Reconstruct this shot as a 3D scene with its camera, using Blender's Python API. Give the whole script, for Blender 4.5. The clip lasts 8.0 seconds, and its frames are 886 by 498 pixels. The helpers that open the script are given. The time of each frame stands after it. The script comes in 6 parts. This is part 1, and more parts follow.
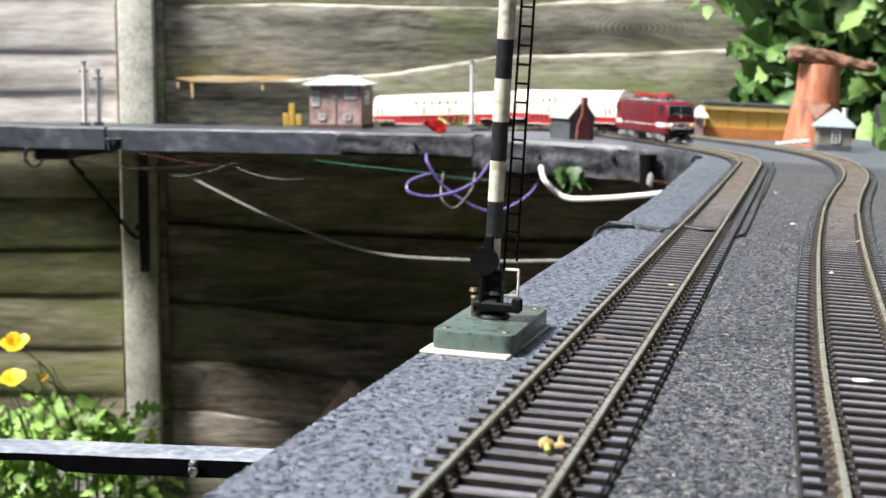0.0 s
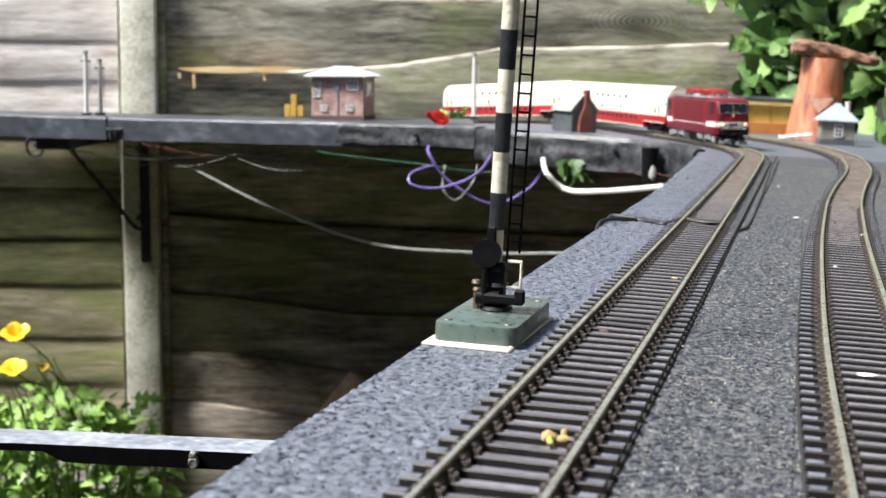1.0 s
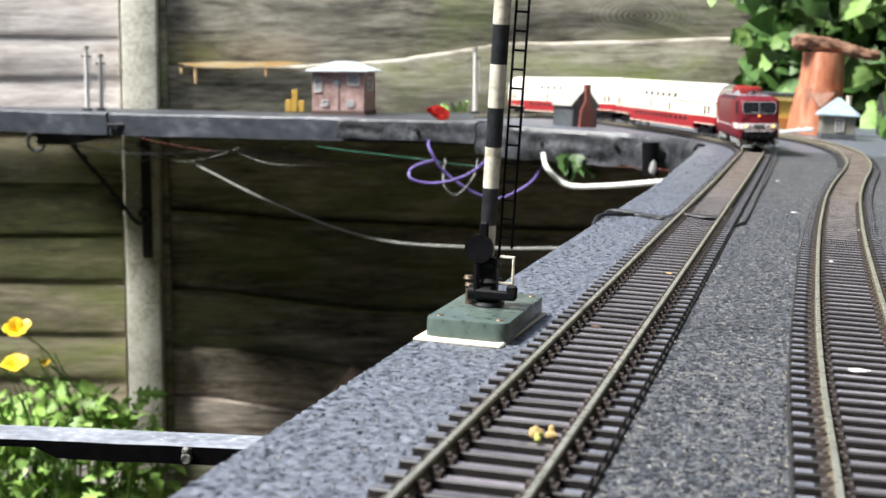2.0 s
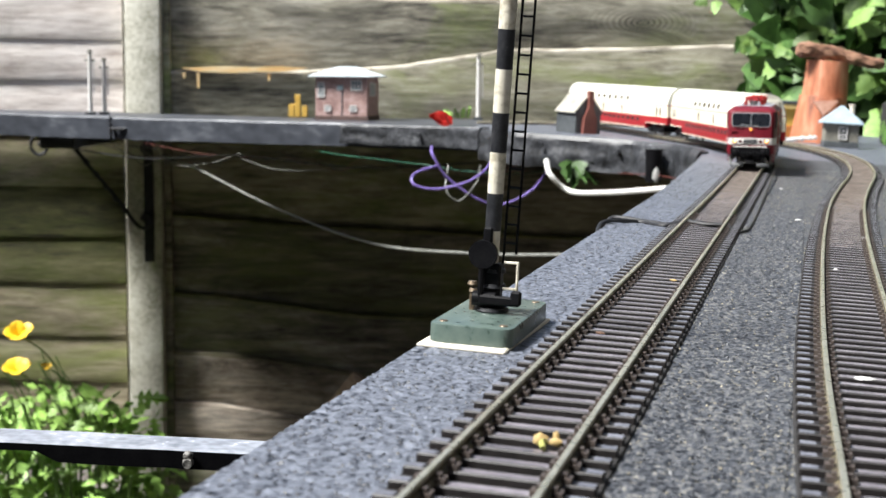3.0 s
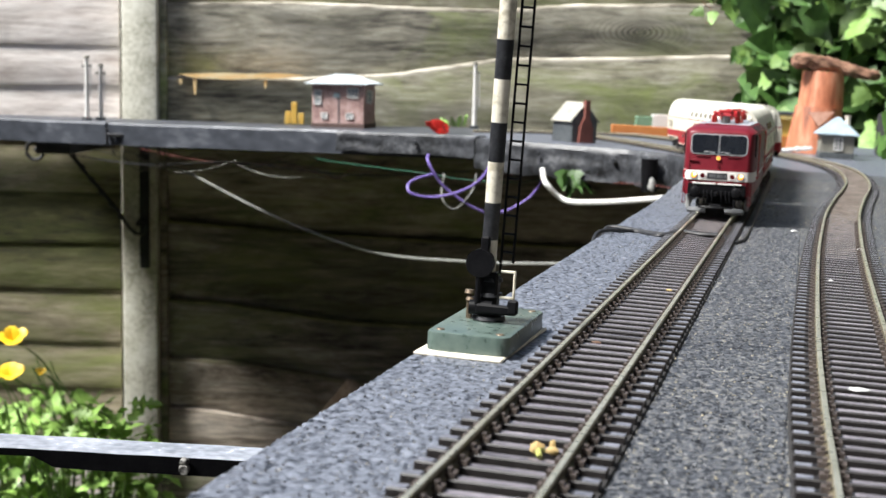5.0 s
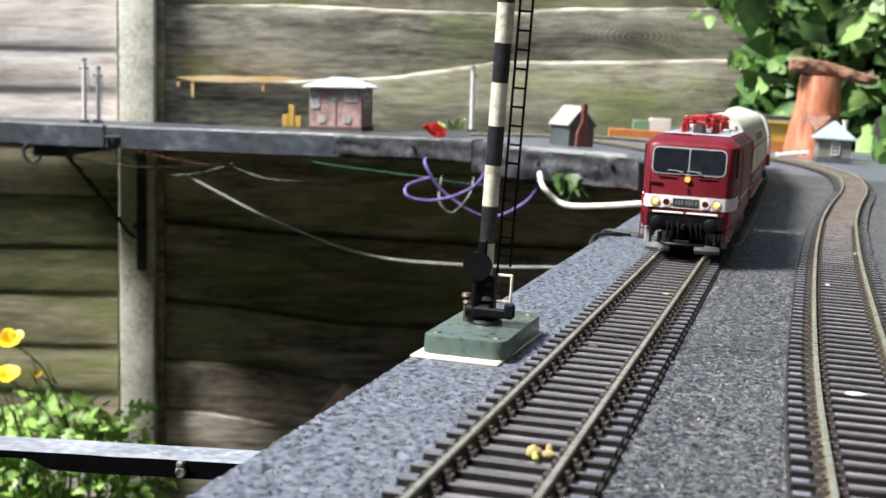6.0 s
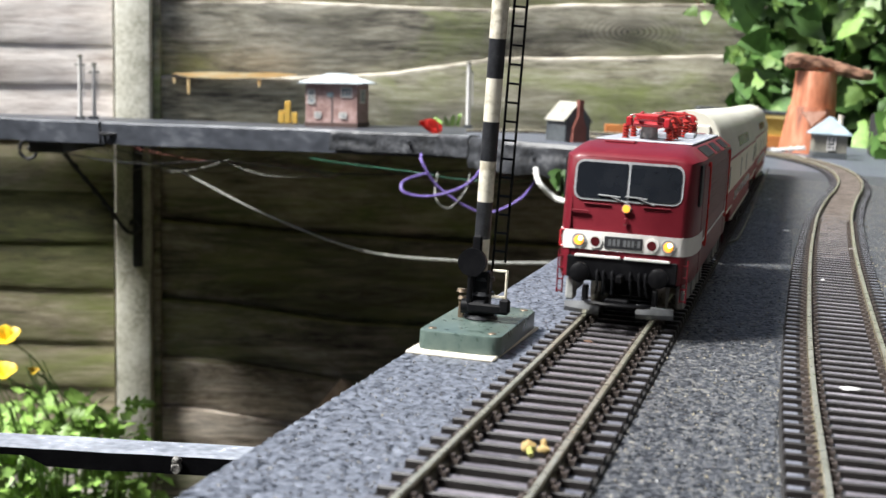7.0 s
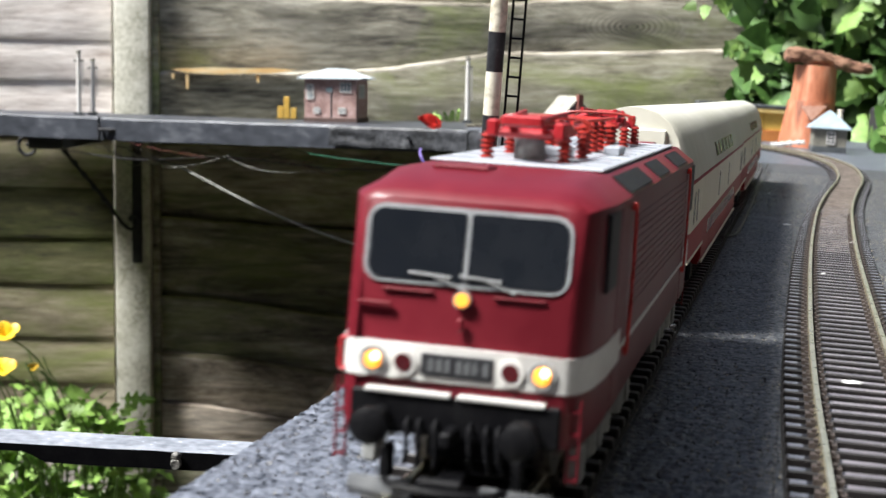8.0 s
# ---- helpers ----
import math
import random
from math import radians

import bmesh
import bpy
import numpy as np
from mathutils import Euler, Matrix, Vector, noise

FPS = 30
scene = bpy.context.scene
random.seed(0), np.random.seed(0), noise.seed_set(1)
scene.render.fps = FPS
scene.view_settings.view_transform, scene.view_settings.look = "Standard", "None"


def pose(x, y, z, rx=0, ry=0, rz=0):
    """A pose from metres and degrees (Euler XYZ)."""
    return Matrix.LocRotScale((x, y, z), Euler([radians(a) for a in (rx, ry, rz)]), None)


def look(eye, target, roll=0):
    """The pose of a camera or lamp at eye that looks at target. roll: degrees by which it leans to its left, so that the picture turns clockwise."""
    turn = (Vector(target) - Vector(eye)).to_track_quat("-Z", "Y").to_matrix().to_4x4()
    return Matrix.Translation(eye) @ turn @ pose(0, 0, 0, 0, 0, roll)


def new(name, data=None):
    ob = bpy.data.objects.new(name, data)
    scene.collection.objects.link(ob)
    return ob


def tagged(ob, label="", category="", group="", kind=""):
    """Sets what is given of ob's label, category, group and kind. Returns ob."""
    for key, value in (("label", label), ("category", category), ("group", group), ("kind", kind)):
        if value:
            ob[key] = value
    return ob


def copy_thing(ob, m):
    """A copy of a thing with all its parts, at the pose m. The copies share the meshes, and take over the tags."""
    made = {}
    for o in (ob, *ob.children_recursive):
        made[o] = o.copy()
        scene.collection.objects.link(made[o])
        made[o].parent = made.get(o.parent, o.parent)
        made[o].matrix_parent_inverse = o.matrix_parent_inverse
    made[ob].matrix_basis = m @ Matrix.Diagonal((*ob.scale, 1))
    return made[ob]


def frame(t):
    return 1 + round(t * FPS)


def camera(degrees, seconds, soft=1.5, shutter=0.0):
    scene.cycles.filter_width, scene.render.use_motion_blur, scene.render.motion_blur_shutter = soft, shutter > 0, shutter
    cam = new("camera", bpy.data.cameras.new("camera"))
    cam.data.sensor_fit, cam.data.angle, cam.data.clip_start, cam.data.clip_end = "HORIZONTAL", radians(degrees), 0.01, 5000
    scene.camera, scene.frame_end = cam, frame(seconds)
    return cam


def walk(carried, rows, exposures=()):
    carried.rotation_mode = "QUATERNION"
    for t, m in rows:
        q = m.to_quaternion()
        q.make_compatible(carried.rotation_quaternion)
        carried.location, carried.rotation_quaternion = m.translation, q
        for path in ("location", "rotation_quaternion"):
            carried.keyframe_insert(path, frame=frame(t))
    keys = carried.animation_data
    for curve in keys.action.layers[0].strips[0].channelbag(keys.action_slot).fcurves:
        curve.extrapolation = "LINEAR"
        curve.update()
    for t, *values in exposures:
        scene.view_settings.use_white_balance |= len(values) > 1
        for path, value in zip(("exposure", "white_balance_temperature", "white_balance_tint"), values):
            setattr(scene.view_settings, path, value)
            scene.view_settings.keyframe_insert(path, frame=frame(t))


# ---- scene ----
cam = camera(33.186, 8.0, shutter=0.4)


def aim(x, y, z, yaw, pitch, roll):
    """Camera pose from its eye, its yaw to the left of +y, its pitch and its roll, in degrees."""
    a, b = radians(yaw), radians(pitch)
    ahead = Vector((-math.sin(a) * math.cos(b), math.cos(a) * math.cos(b), math.sin(b)))
    return look((x, y, z), Vector((x, y, z)) + ahead, roll)


PATH = [
    (0.0, 0.04042, -0.21600, 0.05767, 13.378, -6.469, 2.559),
    (0.5, 0.04006, -0.21569, 0.05743, 13.317, -6.570, 2.912),
    (1.0, 0.03964, -0.21404, 0.05723, 13.405, -6.769, 2.865),
    (1.5, 0.04227, -0.21357, 0.05762, 13.476, -7.043, 2.735),
    (3.0, 0.04117, -0.21143, 0.05704, 13.595, -6.743, 3.122),
    (3.5, 0.04108, -0.21177, 0.05708, 13.554, -6.698, 3.313),
    (4.0, 0.04095, -0.21250, 0.05722, 13.502, -6.517, 3.521),
    (4.5, 0.04091, -0.21291, 0.05736, 13.427, -6.471, 3.520),
    (6.0, 0.04098, -0.21317, 0.05736, 13.314, -6.291, 3.698),
    (6.5, 0.04095, -0.21354, 0.05709, 13.204, -6.261, 3.762),
    (7.0, 0.04136, -0.21322, 0.05732, 13.171, -6.434, 3.618),
    (7.5, 0.04137, -0.21358, 0.05741, 13.161, -6.447, 3.584),
    (8.0, 0.04104, -0.21205, 0.05688, 13.141, -6.609, 3.485),
]
walk(cam, [(t, aim(*row)) for t, *row in PATH])
cam.data.dof.use_dof, cam.data.dof.focus_distance, cam.data.dof.aperture_fstop = True, 0.42, 54.0

# ---- world and light ----
world = bpy.data.worlds.new("sky")
scene.world = world
world.use_nodes = True
wn = world.node_tree.nodes
sky = wn.new("ShaderNodeTexSky")
sky.sky_type, sky.sun_disc = "NISHITA", False
sky.sun_elevation, sky.sun_rotation = radians(54), radians(238)
sky.air_density, sky.dust_density, sky.ozone_density = 1.0, 3.0, 1.0
world.node_tree.links.new(sky.outputs[0], wn["Background"].inputs[0])
wn["Background"].inputs[1].default_value = 0.058
sun = new("sun", bpy.data.lights.new("sun", "SUN"))
sun.data.energy, sun.data.angle, sun.data.color = 5.0, radians(15), (1.0, 0.998, 0.975)
sun.matrix_world = look((-2.8, -1.05, 4.45), (0, 0.8, 0))
scene.view_settings.exposure = 1.14

# ---- mesh helpers ----
# BACK: the upright frame of the garden behind the line: x across, y away from the eye, z up, from the eye's place.
YAW, LEAN = radians(13.66), radians(2.56)
EYE = Vector((0.0404, -0.2160, 0.0577))
LEVEL = Vector((math.cos(YAW), math.sin(YAW), 0))
AWAY = Vector((-math.sin(YAW), math.cos(YAW), 0))
ACROSS = math.cos(LEAN) * LEVEL + math.sin(LEAN) * Vector((0, 0, 1))
UPRIGHT = ACROSS.cross(AWAY)
BACK = Matrix.Translation(EYE) @ Matrix((ACROSS, AWAY, UPRIGHT)).transposed().to_4x4()
TOP = -0.0044  # top of the felted boards; rail tops are at z = 0


def box(bm, x, y, z, sx, sy, sz, bevel=0.0, m=None, seg=1):
    """A block centred at x, y, z, its edges rounded."""
    made = bmesh.ops.create_cube(bm, size=1, matrix=(m or Matrix()) @ Matrix.Translation((x, y, z)) @ Matrix.Diagonal((sx, sy, sz, 1)))
    if bevel:
        edges = {e for v in made["verts"] for e in v.link_edges}
        bmesh.ops.bevel(bm, geom=list(edges), offset=bevel, segments=seg, affect="EDGES", profile=0.5)
    return bm


def rod(bm, a, b, r, r2=None, n=10):
    """A round bar from a to b."""
    a, b = Vector(a), Vector(b)
    m = Matrix.Translation((a + b) / 2) @ (b - a).to_track_quat("Z", "Y").to_matrix().to_4x4()
    bmesh.ops.create_cone(bm, cap_ends=True, segments=n, radius1=r, radius2=r if r2 is None else r2, depth=(b - a).length, matrix=m)
    return bm


def tube(bm, pts, r, n=8):
    """A round wire along points, smoothed between them."""
    pts = [Vector(p) for p in pts]
    line = []
    for i in range(len(pts) - 1):
        p0, p1, p2, p3 = pts[max(i - 1, 0)], pts[i], pts[i + 1], pts[min(i + 2, len(pts) - 1)]
        for k in range(6):
            t = k / 6
            line.append(0.5 * (2 * p1 + (p2 - p0) * t + (2 * p0 - 5 * p1 + 4 * p2 - p3) * t**2 + (3 * p1 - p0 - 3 * p2 + p3) * t**3))
    line.append(pts[-1])
    rings = []
    for i, p in enumerate(line):
        d = (line[min(i + 1, len(line) - 1)] - line[max(i - 1, 0)]).normalized()
        q = d.to_track_quat("Z", "Y")
        rings.append([bm.verts.new(p + q @ Vector((r * math.cos(2 * math.pi * j / n), r * math.sin(2 * math.pi * j / n), 0))) for j in range(n)])
    for a, b in zip(rings, rings[1:]):
        for j in range(n):
            bm.faces.new((a[j], a[(j + 1) % n], b[(j + 1) % n], b[j]))
    bm.faces.new(rings[0][::-1]), bm.faces.new(rings[-1])
    return bm


def sweep(bm, line, profile):
    """A bar of closed profile [(across, up)] along line [(x, y, z, heading)], heading to the left of +y."""
    rings = []
    for x, y, z, a in line:
        rings.append([bm.verts.new((x + u * math.cos(a), y + u * math.sin(a), z + v)) for u, v in profile])
    n = len(profile)
    for a, b in zip(rings, rings[1:]):
        for j in range(n):
            bm.faces.new((a[j], a[(j + 1) % n], b[(j + 1) % n], b[j]))
    bm.faces.new(rings[0]), bm.faces.new(rings[-1][::-1])
    return bm


def prism(bm, outline, y0, y1, m=None):
    """A solid of the outline [(x, z)] between y0 and y1."""
    m = m or Matrix()
    a = [bm.verts.new(m @ Vector((x, y0, z))) for x, z in outline]
    b = [bm.verts.new(m @ Vector((x, y1, z))) for x, z in outline]
    n = len(outline)
    bm.faces.new(a), bm.faces.new(b[::-1])
    for j in range(n):
        bm.faces.new((a[j], b[j], b[(j + 1) % n], a[(j + 1) % n]))
    bmesh.ops.recalc_face_normals(bm, faces=bm.faces[:])
    return bm


def mesh_of(name, bm, material, smooth=True):
    bmesh.ops.recalc_face_normals(bm, faces=bm.faces[:])
    me = bpy.data.meshes.new(name)
    bm.to_mesh(me)
    bm.free()
    me.materials.append(material)
    if smooth:
        me.shade_smooth()
        me.set_sharp_from_angle(angle=radians(35))
    return me


def part(name, bm, material, parent, label="", smooth=True):
    """Links a bmesh as one mesh object under a thing or a part."""
    ob = new(name, mesh_of(name, bm, material, smooth))
    ob.parent = parent
    return tagged(ob, label)


def piece(name, mesh, parent, m):
    """One more object on a shared mesh, under its thing."""
    ob = new(name, mesh)
    ob.parent, ob.matrix_basis = parent, m
    return ob


def thing(name, m, label, category, group="", kind=""):
    ob = new(name)
    ob.empty_display_size = 0.01
    ob.matrix_basis = m
    return tagged(ob, label, category, group, kind)


def single(name, bm, material, m, label, category, group="", kind="", smooth=True):
    ob = new(name, mesh_of(name, bm, material, smooth))
    ob.matrix_basis = m
    return tagged(ob, label, category, group, kind)


# ---- materials ----
def surface(name, colours, scale, rough=0.6, metal=0.0, bump=0.0, fine=6.0, stretch=(1, 1, 1), vary=0.0, gloss_vary=0.1, coat=0.0, sheer=0.0):
    """Colours (position, rgb) mixed by noise at two scales, with relief. vary: by object; stretch: of the grain."""
    m = bpy.data.materials.new(name)
    m.use_nodes = True
    n, l = m.node_tree.nodes, m.node_tree.links
    b = n["Principled BSDF"]
    tc, mp = n.new("ShaderNodeTexCoord"), n.new("ShaderNodeMapping")
    mp.inputs["Scale"].default_value = stretch
    l.new(tc.outputs["Object"], mp.inputs[0])
    info = n.new("ShaderNodeObjectInfo")
    off = n.new("ShaderNodeVectorMath")
    off.operation = "ADD"
    sc = n.new("ShaderNodeVectorMath")
    sc.operation = "SCALE"
    sc.inputs[0].default_value = (3.1, 1.7, 2.3)
    l.new(info.outputs["Random"], sc.inputs["Scale"])
    l.new(mp.outputs[0], off.inputs[0]), l.new(sc.outputs[0], off.inputs[1])
    big, small = n.new("ShaderNodeTexNoise"), n.new("ShaderNodeTexNoise")
    for t, s, d in ((big, scale, 4.0), (small, scale * fine, 3.0)):
        t.inputs["Scale"].default_value, t.inputs["Detail"].default_value = s, d
        l.new(off.outputs[0], t.inputs["Vector"])
    mix = n.new("ShaderNodeMath")
    mix.operation = "MULTIPLY_ADD"
    mix.inputs[1].default_value = 0.5
    half = n.new("ShaderNodeMath")
    half.operation = "MULTIPLY"
    half.inputs[1].default_value = 0.5
    l.new(small.outputs["Fac"], half.inputs[0])
    l.new(big.outputs["Fac"], mix.inputs[0]), l.new(half.outputs[0], mix.inputs[2])
    ramp = n.new("ShaderNodeValToRGB")
    els = ramp.color_ramp.elements
    while len(els) < len(colours):
        els.new(0.5)
    for e, (p, c) in zip(els, sorted(colours)):
        e.position, e.color = p, (*c, 1)
    l.new(mix.outputs[0], ramp.inputs[0])
    last = ramp.outputs[0]
    if vary:
        hsv = n.new("ShaderNodeHueSaturation")
        rng = n.new("ShaderNodeMapRange")
        rng.inputs["To Min"].default_value, rng.inputs["To Max"].default_value = 1 - vary, 1 + vary
        l.new(info.outputs["Random"], rng.inputs["Value"])
        l.new(rng.outputs[0], hsv.inputs["Value"]), l.new(last, hsv.inputs["Color"])
        last = hsv.outputs[0]
    l.new(last, b.inputs["Base Color"])
    b.inputs["Metallic"].default_value = metal
    b.inputs["Coat Weight"].default_value, b.inputs["Coat Roughness"].default_value = coat, 0.22
    b.inputs["Transmission Weight"].default_value = sheer
    rr = n.new("ShaderNodeMapRange")
    rr.inputs["To Min"].default_value, rr.inputs["To Max"].default_value = max(rough - gloss_vary, 0.02), min(rough + gloss_vary, 1)
    l.new(small.outputs["Fac"], rr.inputs["Value"])
    l.new(rr.outputs[0], b.inputs["Roughness"])
    if bump:
        bp = n.new("ShaderNodeBump")
        bp.inputs["Strength"].default_value, bp.inputs["Distance"].default_value = min(bump, 1.0), 0.3 / (scale * fine)
        l.new(mix.outputs[0], bp.inputs["Height"]), l.new(bp.outputs[0], b.inputs["Normal"])
    return m


def timber(name, dark, mid, light, vary, moss=None, knots=(), stain=0.55):
    """Weathered board: grain lines along x, blotches, long stains, and moss in patches. knots: (x, z, size) ringed eyes."""
    m = bpy.data.materials.new(name)
    m.use_nodes = True
    n, l = m.node_tree.nodes, m.node_tree.links
    b = n["Principled BSDF"]
    tc, info = n.new("ShaderNodeTexCoord"), n.new("ShaderNodeObjectInfo")
    sc, off = n.new("ShaderNodeVectorMath"), n.new("ShaderNodeVectorMath")
    sc.operation, off.operation = "SCALE", "ADD"
    sc.inputs[0].default_value = (7.3, 4.1, 5.9)
    l.new(info.outputs["Random"], sc.inputs["Scale"])
    l.new(tc.outputs["Object"], off.inputs[0]), l.new(sc.outputs[0], off.inputs[1])

    def tex(scale, stretch, detail, rough=0.6, warp=0.0):
        mp, t = n.new("ShaderNodeMapping"), n.new("ShaderNodeTexNoise")
        mp.inputs["Scale"].default_value = stretch
        t.inputs["Scale"].default_value, t.inputs["Detail"].default_value, t.inputs["Roughness"].default_value, t.inputs["Distortion"].default_value = scale, detail, rough, warp
        l.new(off.outputs[0], mp.inputs[0]), l.new(mp.outputs[0], t.inputs["Vector"])
        return t.outputs["Fac"]

    grain, blotch, fine = tex(34, (0.1, 1, 1), 7, 0.78, 1.2), tex(5, (0.5, 1, 1.4), 5, 0.65, 0.8), tex(120, (0.14, 1, 1), 4, 0.7)

    def add(a, b2, k):
        q = n.new("ShaderNodeMath")
        q.operation = "MULTIPLY_ADD"
        q.inputs[1].default_value = k
        l.new(a, q.inputs[0])
        if b2 is not None:
            l.new(b2, q.inputs[2])
        else:
            q.inputs[2].default_value = 0
        return q.outputs[0]

    total = add(grain, add(blotch, add(fine, None, 0.3), 0.38), 0.42)
    for kx, kz, size in knots:
        sub, squash, far = n.new("ShaderNodeVectorMath"), n.new("ShaderNodeVectorMath"), n.new("ShaderNodeVectorMath")
        sub.operation, squash.operation, far.operation = "SUBTRACT", "MULTIPLY", "LENGTH"
        sub.inputs[1].default_value, squash.inputs[1].default_value = (kx, 0, kz), (0.5, 0, 1.15)
        l.new(tc.outputs["Object"], sub.inputs[0]), l.new(sub.outputs[0], squash.inputs[0]), l.new(squash.outputs[0], far.inputs[0])
        ring, wave, keep, blend = n.new("ShaderNodeMath"), n.new("ShaderNodeMath"), n.new("ShaderNodeMapRange"), n.new("ShaderNodeMix")
        ring.operation, wave.operation = "MULTIPLY_ADD", "SINE"
        ring.inputs[1].default_value = 52 / size
        l.new(far.outputs["Value"], ring.inputs[0]), l.new(add(blotch, None, 9.0), ring.inputs[2]), l.new(ring.outputs[0], wave.inputs[0])
        keep.inputs["From Min"].default_value, keep.inputs["From Max"].default_value = size * 0.45, size * 1.3
        keep.inputs["To Min"].default_value, keep.inputs["To Max"].default_value = 0.85, 0.0
        eye = n.new("ShaderNodeMapRange")
        eye.inputs["From Max"].default_value, eye.inputs["To Min"].default_value, eye.inputs["To Max"].default_value = size * 0.7, 0.44, 0.56
        l.new(far.outputs["Value"], keep.inputs["Value"]), l.new(far.outputs["Value"], eye.inputs["Value"])
        l.new(keep.outputs[0], blend.inputs["Factor"]), l.new(total, blend.inputs["A"])
        l.new(add(wave.outputs[0], eye.outputs[0], 0.045), blend.inputs["B"])
        total = blend.outputs["Result"]
    ramp = n.new("ShaderNodeValToRGB")
    els = ramp.color_ramp.elements
    els.new(0.5)
    for e, (p, c) in zip(els, ((0.45, dark), (0.54, mid), (0.65, light))):
        e.position, e.color = p, (*c, 1)
    l.new(total, ramp.inputs[0])
    last = ramp.outputs[0]
    if moss:
        mr, mx = n.new("ShaderNodeMapRange"), n.new("ShaderNodeMix")
        mr.inputs["From Min"].default_value, mr.inputs["From Max"].default_value = 0.48, 0.68
        mx.data_type = "RGBA"
        l.new(tex(3.2, (0.7, 1, 1.6), 6, 0.7, 0.5), mr.inputs["Value"])
        l.new(mr.outputs[0], mx.inputs["Factor"]), l.new(last, mx.inputs["A"])
        mx.inputs["B"].default_value = (*moss, 1)
        last = mx.outputs["Result"]
    hsv, rng = n.new("ShaderNodeHueSaturation"), n.new("ShaderNodeMapRange")
    rng.inputs["To Min"].default_value, rng.inputs["To Max"].default_value = 1 - vary, 1 + vary
    l.new(info.outputs["Random"], rng.inputs["Value"])
    soil, tone = n.new("ShaderNodeMapRange"), n.new("ShaderNodeMath")
    soil.inputs["From Min"].default_value, soil.inputs["From Max"].default_value = 0.4, 0.58
    soil.inputs["To Min"].default_value, soil.inputs["To Max"].default_value = stain, 1.08
    tone.operation = "MULTIPLY"
    l.new(tex(2.6, (1.3, 1, 5.5), 7, 0.75, 1.2), soil.inputs["Value"])
    l.new(rng.outputs[0], tone.inputs[0]), l.new(soil.outputs[0], tone.inputs[1])
    l.new(tone.outputs[0], hsv.inputs["Value"]), l.new(last, hsv.inputs["Color"])
    l.new(hsv.outputs[0], b.inputs["Base Color"])
    b.inputs["Roughness"].default_value = 0.82
    bp = n.new("ShaderNodeBump")
    bp.inputs["Strength"].default_value, bp.inputs["Distance"].default_value = 0.7, 0.004
    l.new(total, bp.inputs["Height"]), l.new(bp.outputs[0], b.inputs["Normal"])
    return m


def glow(name, rgb, strength):
    m = bpy.data.materials.new(name)
    m.use_nodes = True
    b = m.node_tree.nodes["Principled BSDF"]
    b.inputs["Base Color"].default_value = (*rgb, 1)
    b.inputs["Emission Color"].default_value, b.inputs["Emission Strength"].default_value = (*rgb, 1), strength
    b.inputs["Roughness"].default_value = 0.2
    return m


def plain2(a, b):
    return [(0.35, a), (0.65, b)]


FELT = surface("mineral_felt", [(0.4, (0.014, 0.016, 0.02)), (0.46, (0.085, 0.093, 0.114)), (0.56, (0.145, 0.159, 0.192)), (0.7, (0.225, 0.245, 0.292))], 400, 0.4, bump=1.0, fine=2.6)
GRAVEL = surface("fine_gravel_felt", [(0.42, (0.007, 0.0075, 0.009)), (0.48, (0.036, 0.039, 0.046)), (0.56, (0.095, 0.1, 0.11)), (0.64, (0.22, 0.21, 0.18))], 620, 0.5, bump=1.0, fine=2.2)
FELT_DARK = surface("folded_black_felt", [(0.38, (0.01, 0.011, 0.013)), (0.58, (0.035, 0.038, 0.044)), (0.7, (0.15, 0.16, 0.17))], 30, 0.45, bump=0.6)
GRAIN = surface("granules", [(0.35, (0.02, 0.021, 0.025)), (0.5, (0.075, 0.08, 0.092)), (0.68, (0.2, 0.2, 0.2))], 900, 0.5)
GRAIN_PALE = surface("ballast_grains", [(0.38, (0.04, 0.041, 0.046)), (0.5, (0.13, 0.127, 0.118)), (0.6, (0.42, 0.37, 0.25))], 700, 0.6)
DIRT = surface("trodden_ballast_dirt", [(0.35, (0.09, 0.072, 0.062)), (0.52, (0.24, 0.198, 0.172)), (0.68, (0.4, 0.345, 0.3))], 120, 0.7, bump=0.5)
# Dusty tops pale, sides near black: top light and gap shade in the colour
SLEEPER = surface("dusty_lit_sleeper_top", plain2((0.06, 0.055, 0.064), (0.225, 0.205, 0.228)), 260, 0.36, bump=0.25, stretch=(0.3, 1, 1), vary=0.22)
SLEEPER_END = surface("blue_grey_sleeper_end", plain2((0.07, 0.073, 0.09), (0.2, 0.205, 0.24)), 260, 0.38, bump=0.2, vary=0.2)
SLEEPER_SHADE = surface("shaded_sleeper_plastic", plain2((0.006, 0.005, 0.005), (0.016, 0.013, 0.013)), 200, 0.5)
# black that stands for shade, between the sleepers and behind the hut
SHADE_BLACK = surface("shade_black", plain2((0.008, 0.008, 0.009), (0.025, 0.023, 0.022)), 300, 0.9, bump=0.3)
CHAIR = surface("dark_plastic_chairs", plain2((0.03, 0.024, 0.022), (0.09, 0.07, 0.06)), 400, 0.55)
RAIL = surface("nickel_silver_rail", [(0.35, (0.55, 0.52, 0.38)), (0.65, (0.8, 0.77, 0.64))], 90, 0.3, metal=0.8, bump=0.08)
RAIL_SIDE = surface("tarnished_rail_web", plain2((0.07, 0.058, 0.038), (0.21, 0.18, 0.115)), 200, 0.55, metal=0.4)
CABLE_BLACK = surface("black_cable", plain2((0.012, 0.012, 0.013), (0.03, 0.03, 0.032)), 200, 0.4)
CABLE_WHITE = surface("white_cable", plain2((0.62, 0.62, 0.58), (0.8, 0.8, 0.77)), 60, 0.4)
CABLE_GREY = surface("grey_weathered_cable", plain2((0.12, 0.125, 0.115), (0.25, 0.25, 0.23)), 40, 0.5)
